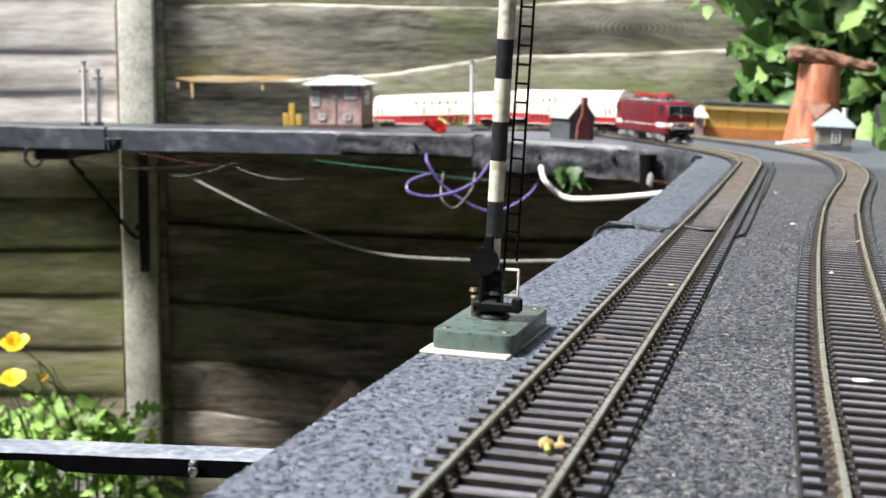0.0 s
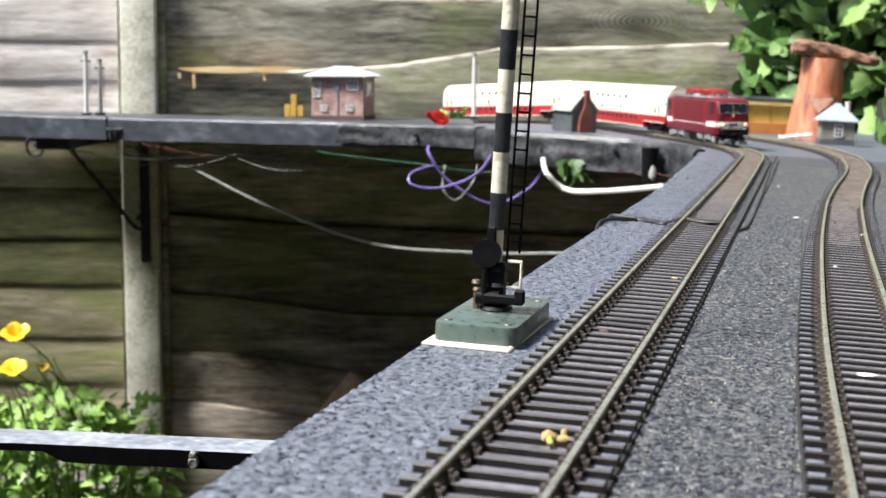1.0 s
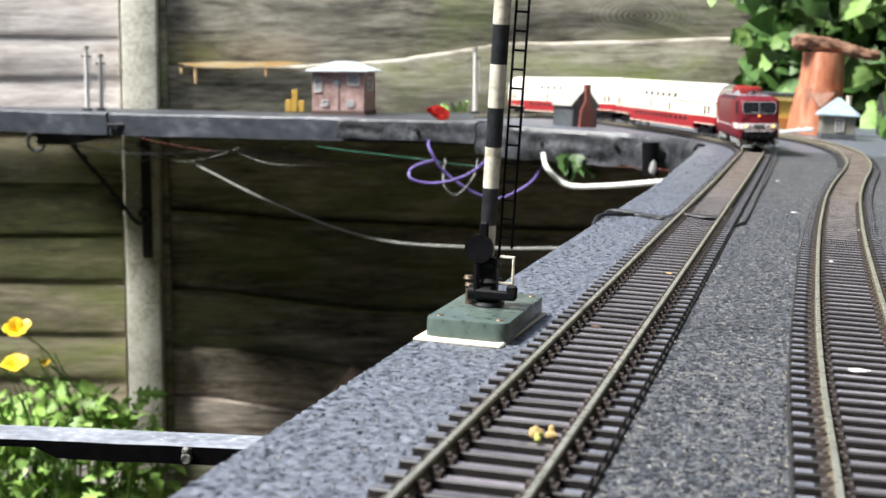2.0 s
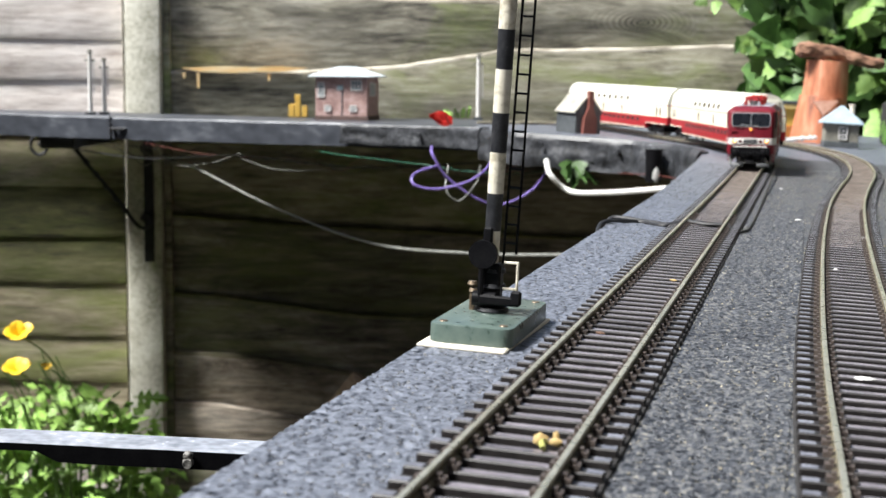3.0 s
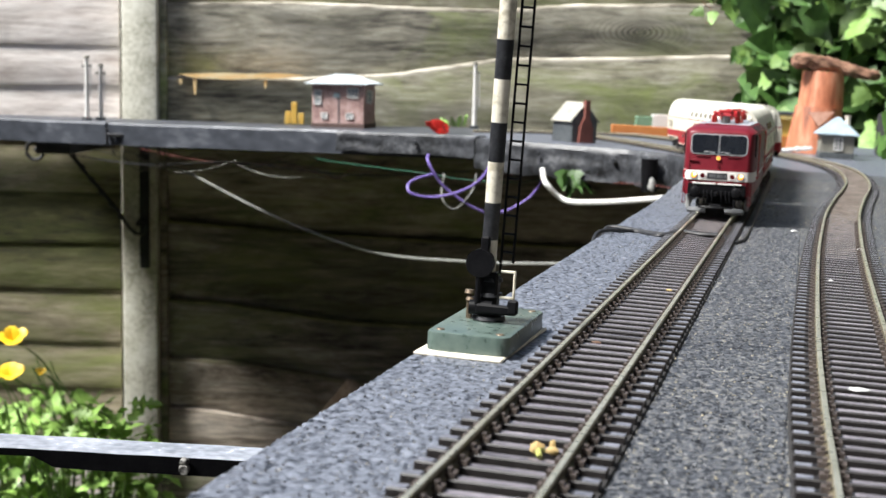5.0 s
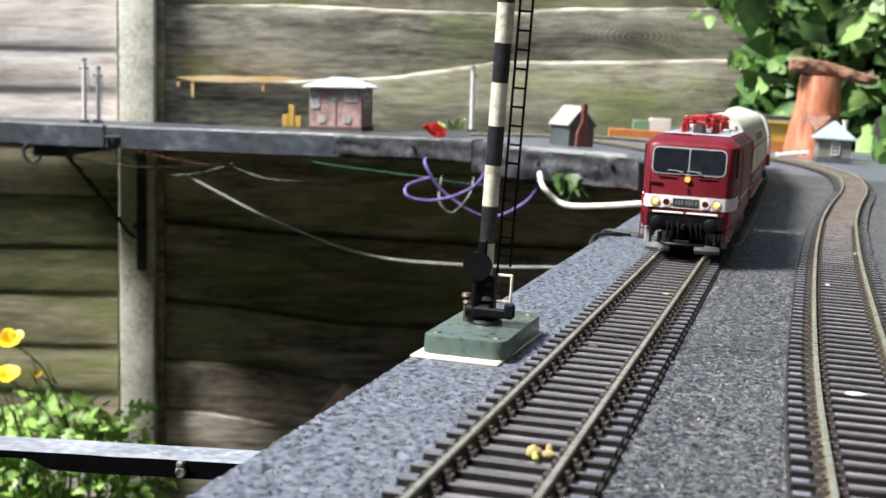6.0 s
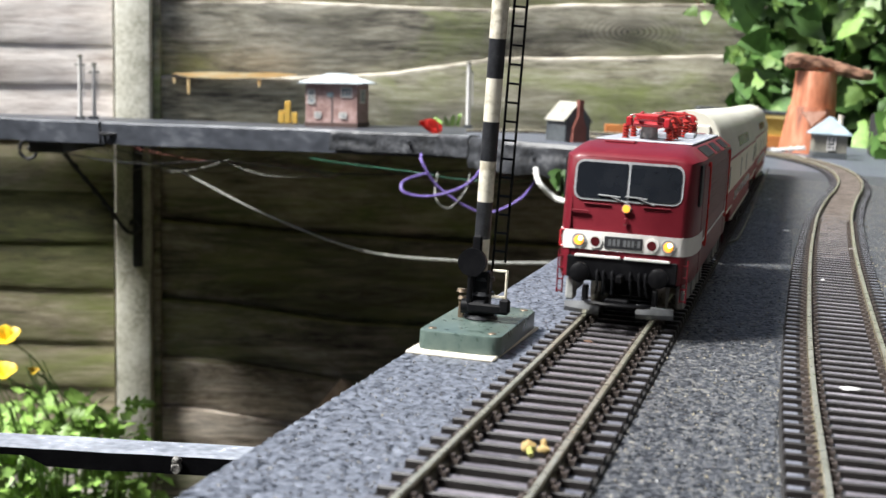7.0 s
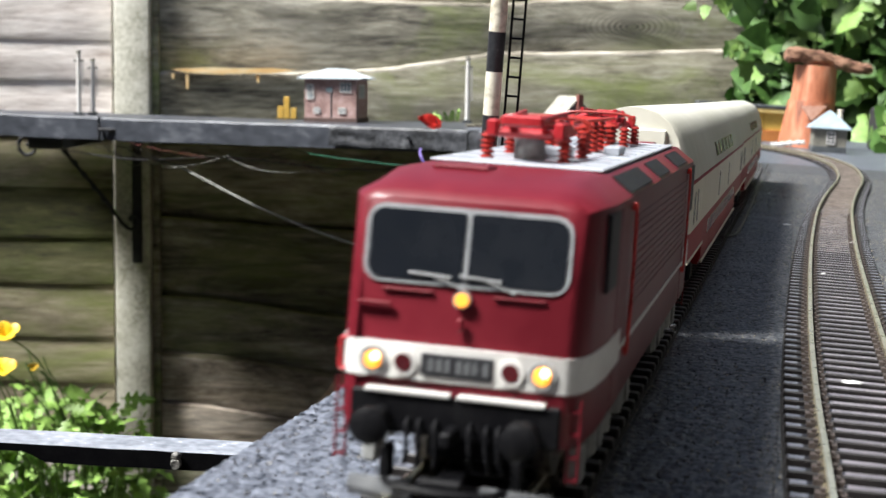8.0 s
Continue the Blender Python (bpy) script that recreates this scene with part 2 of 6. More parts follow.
CABLE_PURPLE = surface("purple_cable", plain2((0.13, 0.085, 0.3), (0.2, 0.15, 0.4)), 40, 0.4)
CABLE_GREEN = surface("green_cable", plain2((0.01, 0.07, 0.04), (0.02, 0.1, 0.06)), 40, 0.45)
CABLE_RED = surface("red_cable", plain2((0.1, 0.025, 0.02), (0.16, 0.05, 0.04)), 40, 0.45)
TIMBER_BLACK = surface("black_painted_timber", [(0.35, (0.025, 0.028, 0.034)), (0.55, (0.06, 0.066, 0.08)), (0.72, (0.16, 0.17, 0.19))], 14, 0.38, bump=0.35, stretch=(0.25, 1, 1))
CONCRETE = surface("lichened_concrete", [(0.33, (0.3, 0.29, 0.22)), (0.5, (0.53, 0.515, 0.43)), (0.68, (0.68, 0.67, 0.59))], 16, 0.85, bump=0.45, fine=9)
WOOD_GREY = timber("weathered_grey_board", (0.4, 0.34, 0.31), (0.66, 0.6, 0.56), (0.84, 0.79, 0.75), 0.08, stain=0.82)
WOOD_OLIVE = timber("algae_stained_board", (0.075, 0.067, 0.05), (0.3, 0.28, 0.2), (0.52, 0.49, 0.39), 0.06, moss=(0.24, 0.28, 0.095), stain=0.68)
WOOD_KNOTTED = timber("knotted_algae_board", (0.075, 0.067, 0.055), (0.3, 0.28, 0.215), (0.54, 0.51, 0.42), 0.03, moss=(0.24, 0.28, 0.1), knots=((0.875, 0.094, 0.045),), stain=0.48)
WOOD_GREEN = timber("green_mossy_board", (0.035, 0.032, 0.014), (0.095, 0.095, 0.035), (0.2, 0.19, 0.1), 0.1, moss=(0.085, 0.115, 0.018), stain=0.75)
WOOD_DARK = timber("black_damp_board", (0.07, 0.063, 0.05), (0.25, 0.225, 0.175), (0.52, 0.47, 0.39), 0.1, moss=(0.21, 0.27, 0.085), stain=0.72)
WOOD_DAMP = timber("dark_damp_board", (0.07, 0.063, 0.055), (0.25, 0.225, 0.19), (0.52, 0.47, 0.4), 0.08, moss=(0.2, 0.22, 0.085))
WOOD_BROWN = timber("bleached_brown_board", (0.06, 0.05, 0.04), (0.42, 0.35, 0.28), (0.78, 0.69, 0.58), 0.06, stain=0.42)
WOOD_TAN = timber("tan_algae_board", (0.085, 0.072, 0.045), (0.24, 0.205, 0.135), (0.39, 0.345, 0.255), 0.1, moss=(0.16, 0.19, 0.045), stain=0.8)
# near black so that the unseen walls bounce no light back
WOOD_NO_BOUNCE = timber("no_bounce_black_board", (0.006, 0.006, 0.005), (0.014, 0.013, 0.011), (0.03, 0.028, 0.024), 0.1)
WOOD_RAW = surface("raw_split_wood", [(0.35, (0.62, 0.33, 0.1)), (0.55, (0.8, 0.55, 0.25)), (0.7, (0.85, 0.75, 0.5))], 12, 0.7, bump=0.3, stretch=(0.3, 1, 1))
WOOD_PALE = surface("pale_split_edge", [(0.4, (0.12, 0.105, 0.08)), (0.5, (0.33, 0.3, 0.24)), (0.6, (0.52, 0.48, 0.41))], 14, 0.75, bump=0.3, stretch=(0.3, 1, 1))
MOSS_EDGE = surface("mossy_board_edge", plain2((0.08, 0.085, 0.03), (0.32, 0.31, 0.15)), 18, 0.8, bump=0.4, stretch=(0.3, 1, 1))
IRON = surface("black_wrought_iron", plain2((0.01, 0.01, 0.012), (0.035, 0.035, 0.04)), 60, 0.5, metal=0.3, bump=0.2)


# ---- ground and boards of the line ----
bm = bmesh.new()
bmesh.ops.create_grid(bm, x_segments=60, y_segments=60, size=40)
for v in bm.verts:
    v.co.z = -0.95 + 0.05 * noise.noise(v.co * 0.7)
single("ground", bm, surface("garden_soil", [(0.3, (0.02, 0.015, 0.01)), (0.5, (0.06, 0.045, 0.03)), (0.65, (0.05, 0.075, 0.02))], 6, 0.9, bump=0.6), Matrix(), "dark garden soil with patches of green", "ground", kind="structure")


def rise(y):
    """The boards climb a few millimetres towards the far curve."""
    t = min(max((y - 0.65) / 0.6, 0), 1)
    return 0.0022 * t * t * (3 - 2 * t)


def level(x, y):
    """Height of the board tops over the straight's level: they climb a little, then hang level with the garden towards the shelf."""
    away = (x - EYE.x) * AWAY.x + (y - EYE.y) * AWAY.y
    hang = EYE.z + (-0.0625 - 0.036 * max(0, away - 1.85) - UPRIGHT.x * (x - EYE.x) - UPRIGHT.y * (y - EYE.y)) / UPRIGHT.z - TOP
    a, k = rise(y), 0.004
    h = min(max(0.5 + 0.5 * (hang - a) / k, 0), 1)
    return hang * (1 - h) + a * h - k * h * (1 - h) if y > 1.2 else a


EDGE_LEFT = [(-0.0425, -0.45), (-0.0425, 0.5), (-0.045, 0.75), (-0.05, 1.05), (-0.054, 1.17), (-0.066, 1.24), (-0.09, 1.29), (-0.135, 1.325), (-0.205, 1.345), (-0.27, 1.37), (-0.315, 1.42)]


def left_edge(y):
    ys = [p[1] for p in EDGE_LEFT]
    return float(np.interp(y, ys, [p[0] for p in EDGE_LEFT]))


def deck_board():
    """The felted trackbed: a strip under the straight that widens behind the curve."""
    bm = bmesh.new()
    ys = [*np.arange(-0.45, 1.1, 0.012), *np.arange(1.1, 1.42, 0.004), *np.arange(1.42, 2.26, 0.03)]
    rows = []
    for y in ys:
        x0 = left_edge(y) if y < 1.42 else float(np.interp(y, (1.42, 1.5, 1.7, 1.82, 1.9, 2.0, 2.1, 2.25), (-0.315, -0.33, -0.36, -0.41, -0.48, -0.6, -0.76, -1.15)))
        x1 = float(np.interp(y, (0.9, 1.4, 2.05, 2.12, 2.26), (0.125, 0.3, 0.3, -0.35, -0.75)))
        n = 26
        row = []
        for k in range(n + 1):
            u = k / n
            x = x0 + (x1 - x0) * u
            z = TOP + level(x, y) + 0.0004 * noise.noise(Vector((x * 60, y * 60, 0)))
            if k == 0:
                rough = 1 if y < 1.2 else 3.5
                x += 0.0012 * rough * noise.noise(Vector((x * 40, y * 40, 3)))
                z -= 0.0022 + (0.0 if y < 1.2 else 0.003 * (0.5 + noise.noise(Vector((x * 35, y * 35, 8)))))
            row.append(bm.verts.new((x, y, z)))
        low = [bm.verts.new((x0 - 0.0005, y, row[0].co.z - 0.027 - 0.002 * noise.noise(Vector((1, y * 25, 7))))), bm.verts.new((x1, y, TOP + level(x1, y) - 0.028))]
        rows.append((row, low))
    for (a, la), (b, lb) in zip(rows, rows[1:]):
        for k in range(len(a) - 1):
            bm.faces.new((a[k], a[k + 1], b[k + 1], b[k])).material_index = 2 if a[k].co.x > 0 and a[k].co.y < 1.15 else 0
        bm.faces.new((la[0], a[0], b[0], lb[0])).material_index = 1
        bm.faces.new((a[-1], la[1], lb[1], b[-1])), bm.faces.new((la[1], la[0], lb[0], lb[1]))
    for (r, l), flip in ((rows[0], 1), (rows[-1], 0)):
        ring = [*r, l[1], l[0]]
        bm.faces.new(ring[::-1] if flip else ring)
    return bm


deck_mesh = deck_board()
deck = single("trackbed", deck_mesh, FELT, Matrix(), "grey mineral felt covered trackbed board curving away", "trackbed", kind="structure")
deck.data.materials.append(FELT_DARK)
deck.data.materials.append(GRAVEL)


def flap(line, drop, seed, torn=1.0, top=0.0012, inset=0.006):
    """Roofing felt folded down over a board's edge: creased, lumpy, with a torn hem. line: (x, y, z) along the edge, the board to its right."""
    pts = [Vector(p) for p in line]
    steps = [0.0]
    for a, b in zip(pts, pts[1:]):
        steps.append(steps[-1] + (b - a).length)
    bm = bmesh.new()
    rows = []
    for s in np.arange(0, steps[-1], 0.0028):
        p = Vector([float(np.interp(s, steps, [q[k] for q in pts])) for k in range(3)])
        q = Vector([float(np.interp(s + 0.01, steps, [q[k] for q in pts])) for k in range(3)])
        o = Vector([float(np.interp(s - 0.01, steps, [q[k] for q in pts])) for k in range(3)])
        out = (q - o).cross(Vector((0, 0, -1))).normalized()
        hem = drop * (1 + torn * (0.16 * noise.noise(Vector((s * 30, seed, 0))) + 0.05 * noise.noise(Vector((s * 120, seed, 3)))))
        row = [bm.verts.new(p - out * inset + Vector((0, 0, top))), bm.verts.new(p + out * 0.0006 + Vector((0, 0, top + 0.0006 * noise.noise(Vector((s * 60, seed, 5))))))]
        for k in range(1, 11):
            u = k / 10
            crease = 0.0022 * noise.noise(Vector((s * 75, u * 2.2, seed))) + 0.0018 * abs(noise.noise(Vector((s * 170, u * 1.2, seed + 4)))) + 0.0025 * noise.noise(Vector((s * 28, u * 3, seed + 9)))
            row.append(bm.verts.new(p + out * (0.0028 + torn * crease * min(1, u * 3)) + Vector((0, 0, top - hem * u))))
        rows.append(row)
    for a, b in zip(rows, rows[1:]):
        for k in range(len(a) - 1):
            bm.faces.new((a[k], a[k + 1], b[k + 1], b[k]))
    bmesh.ops.recalc_face_normals(bm, faces=bm.faces[:])
    bmesh.ops.solidify(bm, geom=bm.faces[:], thickness=0.0012)
    return bm


CREASED = surface("creased_grey_felt", [(0.36, (0.008, 0.009, 0.01)), (0.5, (0.03, 0.032, 0.037)), (0.6, (0.05, 0.053, 0.06)), (0.72, (0.14, 0.147, 0.155))], 45, 0.5, bump=0.5)
for line, drop, seed, torn, tacks, lab in (
    ([(x, y, TOP + level(x, y) - 0.0015) for x, y in EDGE_LEFT[4:]], 0.034, 2.0, 1.0, ((-0.15, 1.3225, -0.013), (-0.235, 1.3485, -0.013)), "grey roofing felt folded and creased over the board's edge"),
    ([BACK @ Vector(p) for p in ((0.036, 1.69, -0.0635), (0.0, 1.737, -0.0635), (-0.06, 1.77, -0.0635), (-0.13, 1.808, -0.0635))], 0.024, 7.0, 0.55, (BACK @ Vector((-0.035, 1.7505, -0.073)),), "torn grey felt folded over the shelf's end"),
):
    t = thing("felt_flap", Matrix(), lab, "roofing felt", "folded felt")
    part("sheet", flap(line, drop, seed, torn), CREASED, t)
    for p in tacks:
        part("tack", rod(bmesh.new(), Vector(p), Vector(p) + Vector((0, -0.0035, 0)), 0.0028, 0.0022, 12), FELT_DARK, t, "dark round tack head")


# ---- the line ----
def glide(points, step):
    """Points [x, y] smoothed and sampled every step metres: (x, y, heading)."""
    pts = [np.array(p, float) for p in points]
    fine = []
    for i in range(len(pts) - 1):
        p0, p1, p2, p3 = pts[max(i - 1, 0)], pts[i], pts[i + 1], pts[min(i + 2, len(pts) - 1)]
        for k in range(20):
            t = k / 20
            fine.append(0.5 * (2 * p1 + (p2 - p0) * t + (2 * p0 - 5 * p1 + 4 * p2 - p3) * t**2 + (3 * p1 - p0 - 3 * p2 + p3) * t**3))
    fine.append(pts[-1])
    fine = np.array(fine)
    far = np.r_[0, np.cumsum(np.linalg.norm(np.diff(fine, axis=0), axis=1))]
    s = np.arange(0, far[-1], step)
    x, y = np.interp(s, far, fine[:, 0]), np.interp(s, far, fine[:, 1])
    a = np.unwrap(np.arctan2(-np.gradient(x), np.gradient(y)))
    return list(zip(x, y, a))


# centre of the running line: straight, then bending left; s is the way along it from y = 0
def running_line():
    step, s, x, y, a = 0.005, -0.45, 0.0, -0.45, 0.0
    out = []
    while s < 2.95:
        out.append((s, x, y, a))
        bend = float(np.interp(s, (0.999, 1.0, 1.15, 1.3, 1.45, 1.6, 1.8), (0, 0.635, 1.74, 0.62, 0.27, 0.41, 0.88)))
        a += bend * step
        x, y, s = x - math.sin(a) * step, y + math.cos(a) * step, s + step
    return out


LINE = np.array(running_line())
OUTER = [(0.066, -0.15), (0.0605, -0.05), (0.0588, 0.02), (0.0572, 0.1), (0.0568, 0.2), (0.0577, 0.35), (0.0597, 0.474), (0.0637, 0.62), (0.0708, 0.76), (0.0785, 0.88), (0.082, 0.99), (0.079, 1.13), (0.064, 1.27), (0.038, 1.39), (0.0, 1.5), (-0.045, 1.6), (-0.1, 1.71), (-0.17, 1.82), (-0.26, 1.92)]
PITCH = 0.0082


def rail_bar(line, side):
    """One rail, and its tarnished web and foot, beside a centre line."""
    head = [(-0.0005, -0.0009), (-0.0006, -0.0002), (-0.00045, 0.0), (0.00045, 0.0), (0.0006, -0.0002), (0.0005, -0.0009)]
    web = [(-0.0011, -0.0025), (-0.0011, -0.0022), (-0.0003, -0.0018), (-0.0003, -0.0009), (0.0003, -0.0009), (0.0003, -0.0018), (0.0011, -0.0022), (0.0011, -0.0025)]
    path = [(x + side * 0.00865 * math.cos(a), y + side * 0.00865 * math.sin(a), z, a) for x, y, z, a in line]
    return sweep(bmesh.new(), path, head), sweep(bmesh.new(), path, web)


def lay_track(name, centre, label, first, last, bare):
    """Rails on chairs on sleepers along centre [(x, y, heading)] in steps of PITCH. first to last: sleepers that stand free; bare: those beyond sunk in dirt."""
    track = thing(name, Matrix(), label, "railway track", kind="structure")
    line = [(x, y, level(x, y), a) for x, y, a in centre]
    for side in (-1, 1):
        head, web = rail_bar(line, side)
        part("rail", head, RAIL, track, "nickel silver rail worn bright on top")
        part("rail_web", web, RAIL_SIDE, track, "tarnished brown rail web and foot")
    chairs, far = bmesh.new(), bmesh.new()
    def light_tops(me):
        me.materials.append(SLEEPER_SHADE)
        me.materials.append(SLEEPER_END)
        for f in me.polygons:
            # sides and the band beside each rail take the shade colour
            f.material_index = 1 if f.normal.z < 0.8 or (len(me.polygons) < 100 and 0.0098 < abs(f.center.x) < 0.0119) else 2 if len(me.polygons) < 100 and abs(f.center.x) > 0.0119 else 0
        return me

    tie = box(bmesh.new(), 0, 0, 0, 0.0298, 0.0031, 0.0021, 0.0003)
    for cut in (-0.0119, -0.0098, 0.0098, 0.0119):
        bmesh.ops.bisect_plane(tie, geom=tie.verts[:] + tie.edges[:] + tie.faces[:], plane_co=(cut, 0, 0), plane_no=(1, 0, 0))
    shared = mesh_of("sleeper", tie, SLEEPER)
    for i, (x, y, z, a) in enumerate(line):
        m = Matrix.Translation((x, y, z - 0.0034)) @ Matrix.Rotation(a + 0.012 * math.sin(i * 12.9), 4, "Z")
        shared = light_tops(shared) if i == 0 else shared
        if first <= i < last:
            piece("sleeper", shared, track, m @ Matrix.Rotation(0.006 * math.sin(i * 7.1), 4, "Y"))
        else:
            box(far, 0, 0, 0, 0.0298, 0.0031, 0.0021, 0, m)
        if i < bare:
            for side in (-1, 1):
                for o in (-1, 1):
                    box(chairs, side * 0.00865 + o * 0.0016, 0, 0.0014, 0.0015, 0.0026, 0.001, 0, m)
                    box(chairs, side * 0.00865 + o * 0.0012, 0, 0.0019, 0.0008, 0.0014, 0.0012, 0, m)
    # black strip in place of the shade on the felt between sleepers
    strip = sweep(bmesh.new(), [(x, y, z, a) for x, y, z, a in line], [(-0.0154, TOP), (-0.015, TOP + 0.0006), (0.015, TOP + 0.0006), (0.0154, TOP)])
    part("underlay", strip, SHADE_BLACK, track, "black strip painting the shade between the sleepers")
    tagged(part("rail_chairs", chairs, CHAIR, track, smooth=False), kind="stuff")
    light_tops(tagged(part("far_sleepers", far, SLEEPER, track, smooth=False), kind="stuff").data)
    return track, line


run_s = np.arange(-0.12, 2.42, PITCH)
run_centre = [tuple(np.interp(s, LINE[:, 0], LINE[:, k]) for k in (1, 2, 3)) for s in run_s]
track_run, line_run = lay_track("running_track", run_centre, "model railway track on brown sleepers bending away left", 0, 135, 75)
track_out, line_out = lay_track("outer_track", glide(OUTER, PITCH), "second model railway track weaving along the board", 0, 130, 90)


def infill(line, start):
    """Dirt trodden in between the rails where the sleepers are sunk."""
    bm = bmesh.new()
    rows = []
    for i, (x, y, z, a) in enumerate(line[start:]):
        t = min(i / 60, 1)
        rows.append([bm.verts.new((x + u * math.cos(a), y + u * math.sin(a), z - 0.0027 + 0.00075 * t + 0.0003 * noise.noise(Vector((x * 300 + u * 500, y * 300, 0))))) for u in np.linspace(-0.0076, 0.0076, 9)])
    for a, b in zip(rows, rows[1:]):
        for k in range(8):
            bm.faces.new((a[k], a[k + 1], b[k + 1], b[k]))
    bmesh.ops.solidify(bm, geom=bm.faces[:], thickness=0.0012)
    return bm


part("dirt", infill(line_run, 68), DIRT, track_run, "brown dirt packed between the rails")
part("dirt", infill(line_out, 66), DIRT, track_out, "brown dirt packed between the rails")


# ---- granules of the felt and ballast beside the tracks ----
def grains(seed, count, xs, ys, size, keep):
    rnd = random.Random(seed)
    verts, faces = [], []
    made = 0
    while made < count:
        y = ys[0] + (ys[1] - ys[0]) * rnd.random() ** 1.6
        x = rnd.uniform(*xs)
        if not keep(x, y, rnd):
            continue
        made += 1
        r = size * rnd.uniform(0.5, 1.25)
        c = Vector((x, y, TOP + rise(y) + r * 0.15))
        q = Euler((rnd.random() * 6, rnd.random() * 6, rnd.random() * 6)).to_matrix()
        k = len(verts)
        for p in ((1, 0, 0), (-1, 0.1, 0), (0, 1, 0.1), (0.1, -1, 0), (0, 0, 0.8), (0, 0, -0.8)):
            verts.append(c + q @ Vector([v * r * rnd.uniform(0.7, 1.1) for v in p]))
        for a, b in ((0, 2), (2, 1), (1, 3), (3, 0)):
            faces += [(k + a, k + b, k + 4), (k + b, k + a, k + 5)]
    me = bpy.data.meshes.new("grains")
    me.from_pydata(verts, [], faces)
    return me


def clear(x, y):
    ox = float(np.interp(y, [p[1] for p in OUTER[:12]], [p[0] for p in OUTER[:12]]))
    return abs(x) > 0.0152 and abs(x - ox) > 0.0152 and x > left_edge(y) + 0.003 and not (-0.041 < x < -0.017 and 0.104 < y < 0.16)


for nm, mt, seed, count, xs, size, keep, lab in (
    ("felt_granules", GRAIN, 1, 11000, (-0.042, 0.11), 0.00046, lambda x, y, r: clear(x, y), "dark grey mineral granules loose on the felt"),
    ("ballast", GRAIN_PALE, 2, 12000, (-0.03, 0.11), 0.00036, lambda x, y, r: clear(x, y) and (r.random() < (0.55 if x > 0 else 0.06) * (1 + noise.noise(Vector((x * 60, y * 25, 0))))), "pale speckled ballast grains beside the sleepers"),
):
    me = grains(seed, count, xs, (-0.07, 1.0), size, keep)
    me.materials.append(mt)
    tagged(new(nm, me), lab, "ballast", kind="stuff")


def felt_sheet(x0, x1, y0, y1, step, lump, seed):
    """The pitted mineral surface where the camera is nearest, as relief."""
    nx, ny = int((x1 - x0) / step), int((y1 - y0) / (step * 1.25))
    verts, faces = [], []
    for j in range(ny + 1):
        y = y0 + (y1 - y0) * j / ny
        for i in range(nx + 1):
            x = x0 + (x1 - x0) * i / nx
            p = Vector((x * 560, y * 560, seed))
            h = noise.noise(p) + 0.55 * noise.noise(p * 2.3)
            h = h if h < 0.25 else 0.25 + (h - 0.25) * 0.4
            edge = min(i, nx - i, j)
            fade = min(1.0, (y1 - y) / 0.3)
            verts.append((x, y, TOP + rise(y) + (lump * h * fade + 0.00046 * fade - 0.0003 if edge > 0 else -0.0012)))
    for j in range(ny):
        for i in range(nx):
            k = j * (nx + 1) + i
            faces.append((k, k + 1, k + nx + 2, k + nx + 1))
    me = bpy.data.meshes.new("felt_sheet")
    me.from_pydata(verts, [], faces)
    me.shade_smooth()
    return me


for nm, mt, box_of, seed, lab in (("felt_strip", FELT, (-0.0415, -0.0148, -0.09, 0.8), 1.0, "pitted grey mineral felt along the board's edge"), ("gravel_strip", GRAVEL, (0.0152, 0.0425, -0.09, 0.8), 5.0, "dark speckled gravel between the two tracks")):
    me = felt_sheet(*box_of, 0.00052, 0.0006, seed)
    me.materials.append(mt)
    tagged(new(nm, me), lab, "trackbed", kind="structure")


# ---- the fence ----
def board(length, low, high, seed, wave=0.006, slope=0.0, thick=0.011, proud=0.016):
    """A waney-edged fence board from x = 0 to length: its lower edge stands proud and wanders. slope: rise from end to end."""
    bm = bmesh.new()
    n = 60
    rows = []
    for i in range(n + 1):
        x = length * i / n
        w = wave * (noise.noise(Vector((x * 3.1, seed * 3.7, 0))) + 0.35 * noise.noise(Vector((x * 13, seed * 3.7, 5)))) + slope * (i / n)
        row = []
        for u in (0, 0.06, 0.5, 1):
            z = low + w + (high + 0.03 - low - w) * u
            y = -proud * (1 - u) + (0.002 if u == 0 else 0)
            row.append(bm.verts.new((x, y, z)))
        for u in (1, 0):
            z = low + w + (high + 0.03 - low - w) * u
            row.append(bm.verts.new((x, -proud * (1 - u) + thick, z)))
        rows.append(row)
    for a, b in zip(rows, rows[1:]):
        for k in range(6):
            bm.faces.new((a[k], a[(k + 1) % 6], b[(k + 1) % 6], b[k]))
    bm.faces.new(rows[0]), bm.faces.new(rows[-1][::-1])
    return bm


